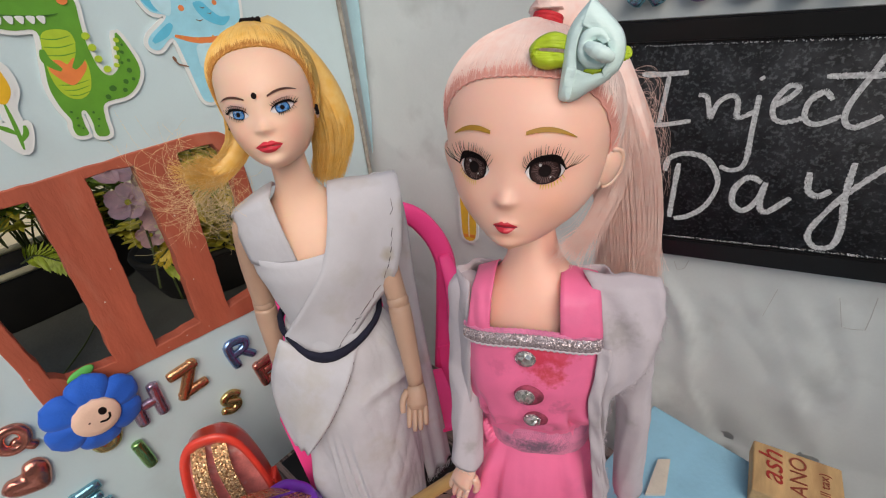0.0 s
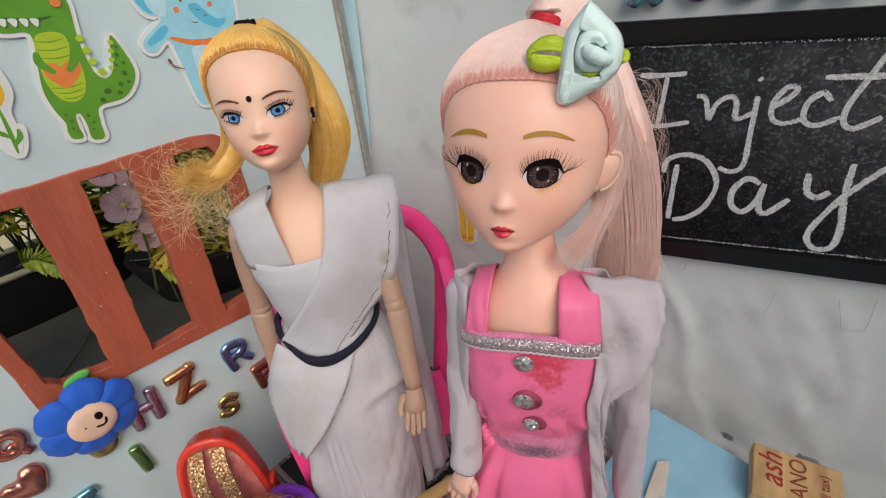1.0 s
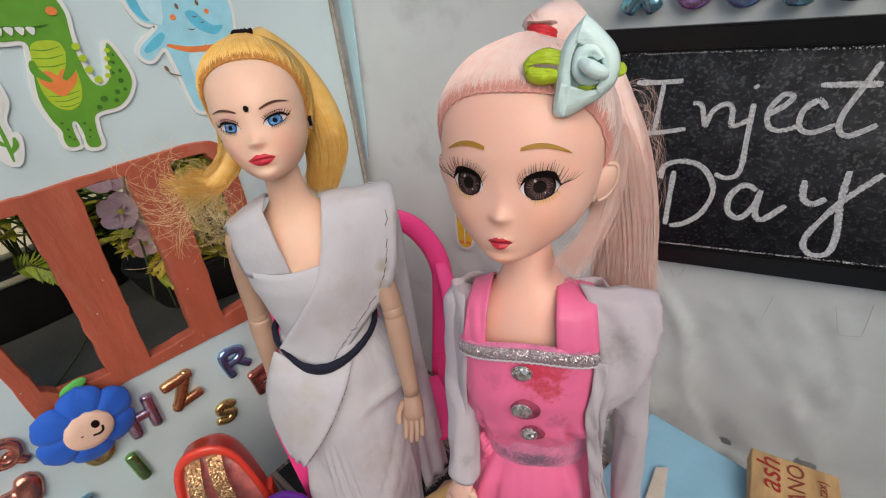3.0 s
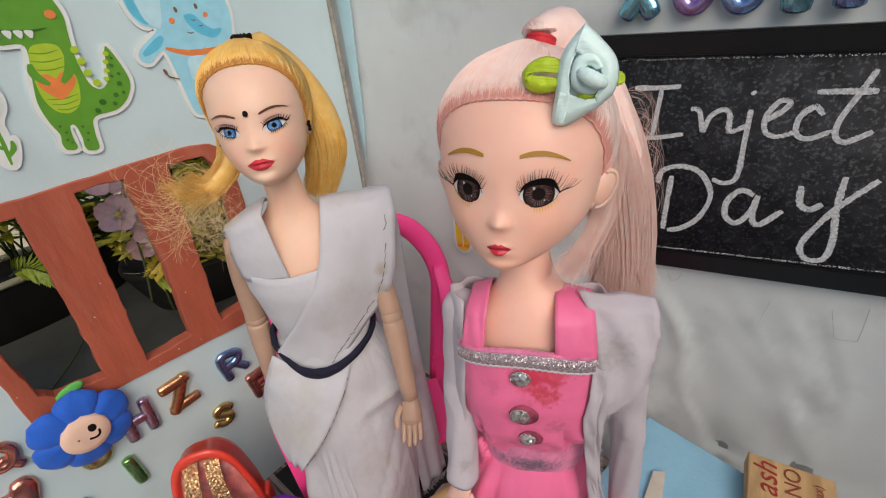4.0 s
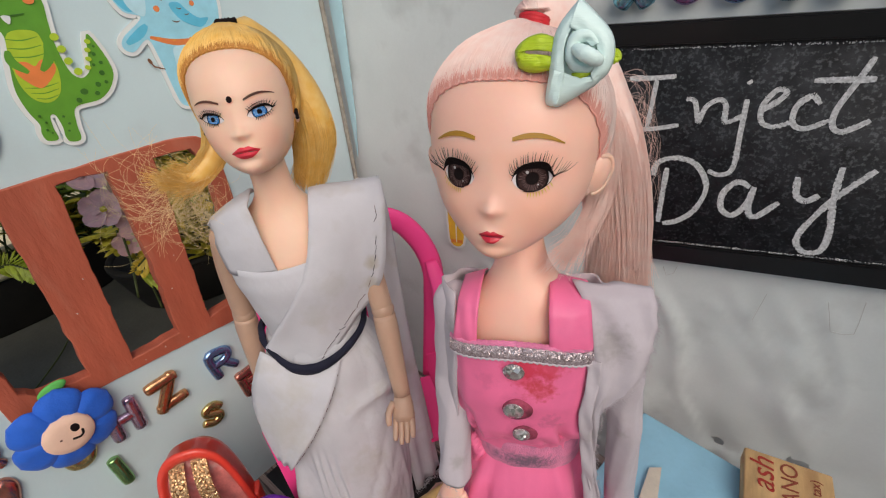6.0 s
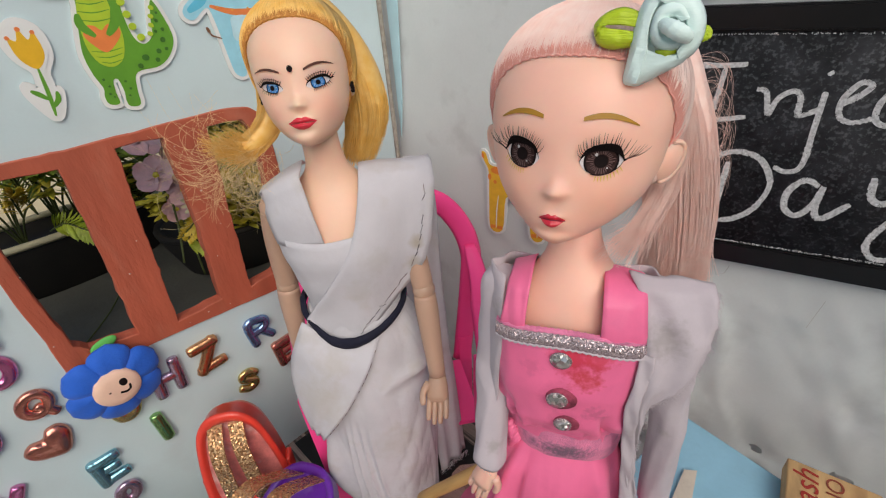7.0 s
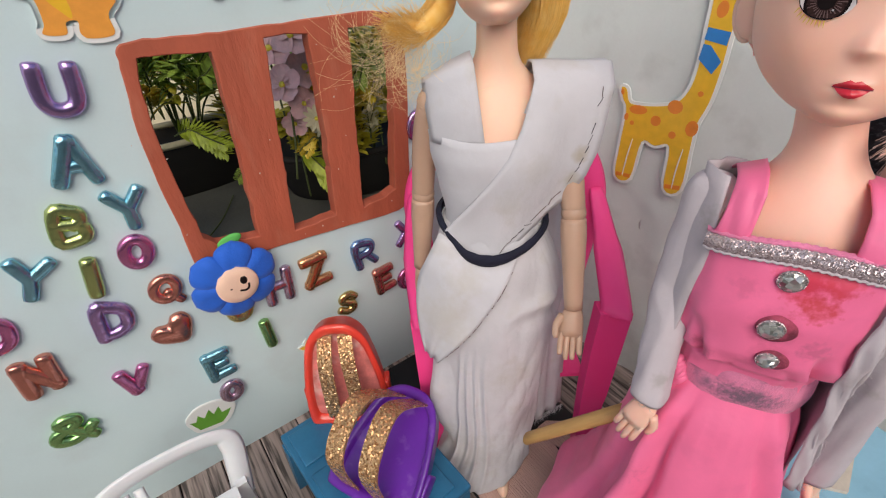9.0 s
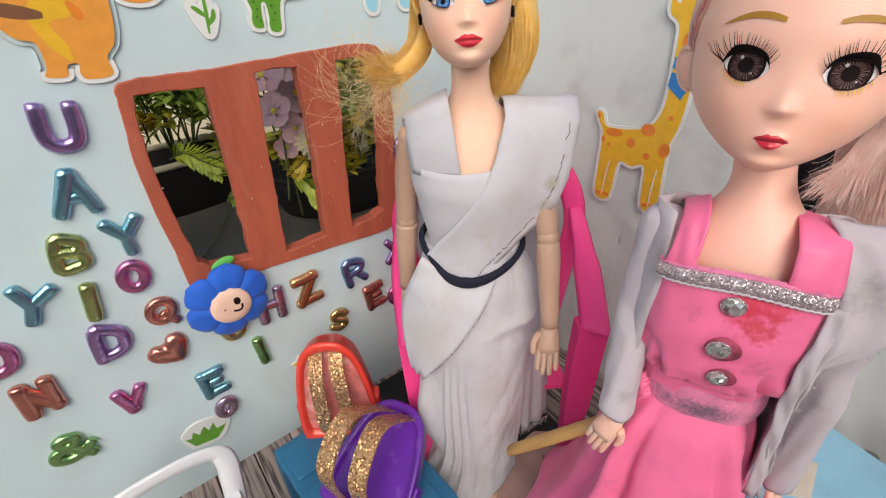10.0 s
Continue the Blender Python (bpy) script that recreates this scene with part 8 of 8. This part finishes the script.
bush("leafy_plant", (-0.165, 0.166, 0.132), 7, 0.085, 0.06, LEAF2, "dark green long-leaved artificial plant", 0.026, 0.003, 12, bare=8)
bush("leafy_plant", (-0.145, 0.15, 0.13), 3, 0.055, 0.045, LEAF1, "yellow-green drooping artificial fern", 0.018, 0.0026, 13)
bush("leafy_plant", (-0.108, 0.1, 0.128), 14, 0.04, 0.03, LEAF1, "yellow-green spiky artificial plant", 0.013, 0.003, 4)
bush("leafy_plant", (-0.06, 0.125, 0.128), 26, 0.1, 0.055, LEAF2, "dark green artificial fern", 0.018, 0.003, 5)
bush("leafy_plant", (-0.062, 0.085, 0.128), 26, 0.1, 0.05, LEAF1, "yellow-green artificial fern plant", 0.016, 0.003, 6)
bush("leafy_plant", (-0.083, 0.07, 0.122), 12, 0.075, 0.035, LEAF1, "golden yellow-green artificial fern with long leaves", 0.02, 0.0026, 15)
bush("leafy_plant", (-0.05, 0.25, 0.1), 30, 0.16, 0.07, LEAF2, "dark green artificial leaves behind the flowers", 0.024, 0.005, 7)
for x, y, z, r, fx, fz in ((-0.114, 0.07, 0.216, 0.0125, -0.6, 0.7), (-0.108, 0.075, 0.197, 0.013, 0.1, 0.2), (-0.128, 0.06, 0.193, 0.0115, -0.7, 0.9), (-0.124, 0.065, 0.168, 0.008, -0.3, 0.3), (-0.122, 0.09, 0.207, 0.0135, -0.2, 0.8), (-0.104, 0.08, 0.182, 0.0105, 0.4, 0.6), (-0.118, 0.058, 0.181, 0.0095, -0.9, 0.3)):
    blossom((x, y, z), 5, r, r * 0.5, PETALP, "mauve pink artificial orchid flower", (fx, -1, fz), 0.05)
for x, y, z, r in ((-0.1175, 0.045, 0.175, 0.008), (-0.1135, 0.05, 0.168, 0.007), (-0.066, 0.06, 0.17, 0.008)):
    blossom((x, y, z), 12, r, r * 0.16, PETALW, "cream artificial daisy flower", (-0.3, -1, 0.5), 0.04)
def frond(base, way, ln, count, leaf_ln, mat, label, drop=0.5, seed=1):
    """A feathered spray: one bent stem with pairs of narrow leaflets down to its tip."""
    rng = random.Random(seed)
    spray = thing("fern_spray", pose(*base), label, "plant", "plants outside the window")
    stem, leaves = bmesh.new(), bmesh.new()
    for q in range(count):
        a = rng.uniform(-0.7, 0.7)
        d = Matrix.Rotation(a, 3, "Z") @ Vector(way).normalized() + Vector((0, 0, rng.uniform(-0.3, 0.3)))
        path = spline([(0, 0, 0), d * ln * 0.35 + Vector((0, 0, ln * 0.12)), d * ln * 0.7 + Vector((0, 0, -ln * drop * 0.15)), d * ln + Vector((0, 0, -ln * drop * rng.uniform(0.5, 1.0)))], 7)
        tube(stem, path, 0.0005, 5)
        for i in range(3, len(path)):
            t = (path[i] - path[i - 1]).normalized()
            side = t.cross(Vector((0.1, -1, 0.5))).normalized()
            for s in (-1, 1):
                leaf(leaves, path[i], t * 0.75 + side * s * rng.uniform(0.7, 1.0) + Vector((0, 0, rng.uniform(-0.2, 0.3))), leaf_ln * rng.uniform(0.75, 1.1) * (1.1 - 0.6 * i / len(path)), leaf_ln * 0.12, 0, 0.15)
    tagged(part("stem", stem, STEM, spray), kind="stuff")
    part("foliage", leaves, mat, spray)["kind"] = "stuff"


LEAF3 = material("bright_lime_leaf", (0.62, 0.72, 0.06), 0.4, 0, 0.25, 150, 900, 0.1, island=0.25)
LEAF4 = material("golden_leaf", (0.95, 0.66, 0.05), 0.4, 0, 0.25, 150, 900, 0.1, island=0.25)
for k, (x, y, z, way, ln, n, ll, mt, label) in enumerate((
        (-0.130, 0.055, 0.153, (0.5, -0.5, -0.5), 0.026, 4, 0.009, LEAF3, "bright lime artificial fern spray hanging down"),
        (-0.124, 0.05, 0.143, (0.6, -0.4, -0.7), 0.024, 4, 0.009, LEAF3, "bright lime artificial fern spray hanging down"),
        (-0.118, 0.045, 0.163, (-0.9, -0.2, 0.1), 0.013, 3, 0.006, LEAF4, "golden yellow artificial flower spray"),
        (-0.184, 0.13, 0.156, (0.95, -0.2, -0.05), 0.036, 3, 0.011, LEAF3, "lime artificial fern spray leaning out of the planter"),
        (-0.152, 0.06, 0.152, (-0.95, -0.1, -0.1), 0.014, 3, 0.006, LEAF2, "small green artificial fern spray"),
        (-0.192, 0.12, 0.172, (0.1, -0.3, 0.9), 0.02, 3, 0.010, LEAF4, "golden yellow artificial fern spray"),
        (-0.185, 0.14, 0.165, (-0.2, -0.25, 1.0), 0.06, 4, 0.014, LEAF2, "green upright artificial fern spray"),
        (-0.165, 0.13, 0.165, (0.3, -0.2, 1.0), 0.065, 4, 0.014, LEAF2, "green upright artificial fern spray"),
        (-0.0815, 0.05, 0.152, (0.0, -0.2, 1.0), 0.022, 3, 0.008, PETALW, "pale cream artificial fern spray"),
        (-0.085, 0.07, 0.18, (-0.1, -1, 0.3), 0.025, 4, 0.011, LEAF4, "golden orange artificial fern spray"),
        (-0.07, 0.06, 0.195, (-0.2, -1, 0.4), 0.035, 5, 0.011, LEAF2, "green artificial fern spray"))):
    frond((x, y, z), way, ln, n, ll, mt, label, 0.3, 40 + k)
# added cream strip, its pale colour gives the sunlight patches between the leaves
bm = bmesh.new()
box(bm, (0.8, 0.02, 0.2), pose(-0.07, 0.5, 0.065), 0, 0.002)
CREAMW = material("sun_patch_cream", (0.85, 0.76, 0.52), 0.7, 0, 0.15, 40, 300, 0.1)
tagged(part("sun_patch_strip", bm, CREAMW), "low cream strip added for the sunlight patches behind the plants", "edging")
# added near-black panel, stands in for the dark background past the plants
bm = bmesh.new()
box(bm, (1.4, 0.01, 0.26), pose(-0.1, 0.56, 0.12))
DARKW = material("near_black_panel", (0.03, 0.025, 0.02), 0.9, 0, 0.3, 20, 200, 0.2)
setting("backdrop", bm, DARKW, "near-black panel added for the dark background behind the plants", "backdrop")

# ---- floor planks ----
rng = random.Random(11)
plank_meshes = []
for k in range(6):
    bm = bmesh.new()
    w = 0.0232
    ln = 0.14 + 0.03 * k
    box(bm, (w, ln, 0.003), pose(0, 0, 0), 0, 0.0005, 1)
    me = bpy.data.meshes.new("plank")
    bm.to_mesh(me)
    bm.free()
    me.materials.append(PLANK)
    plank_meshes.append((me, ln))
for i in range(32):
    x = -0.56 + i * 0.024
    y = 0.003 + rng.uniform(0.0, 0.1) * (i % 2)
    while y > -0.5 and x < 0.06:
        me, ln = rng.choice(plank_meshes)
        top_y = min(y, 0.003)
        ob = new("plank", me)
        ob.parent = FLOOR
        ob.location = (x, top_y - ln / 2, -0.0015 - rng.uniform(0.0, 0.0003))
        y = top_y - ln - 0.0008
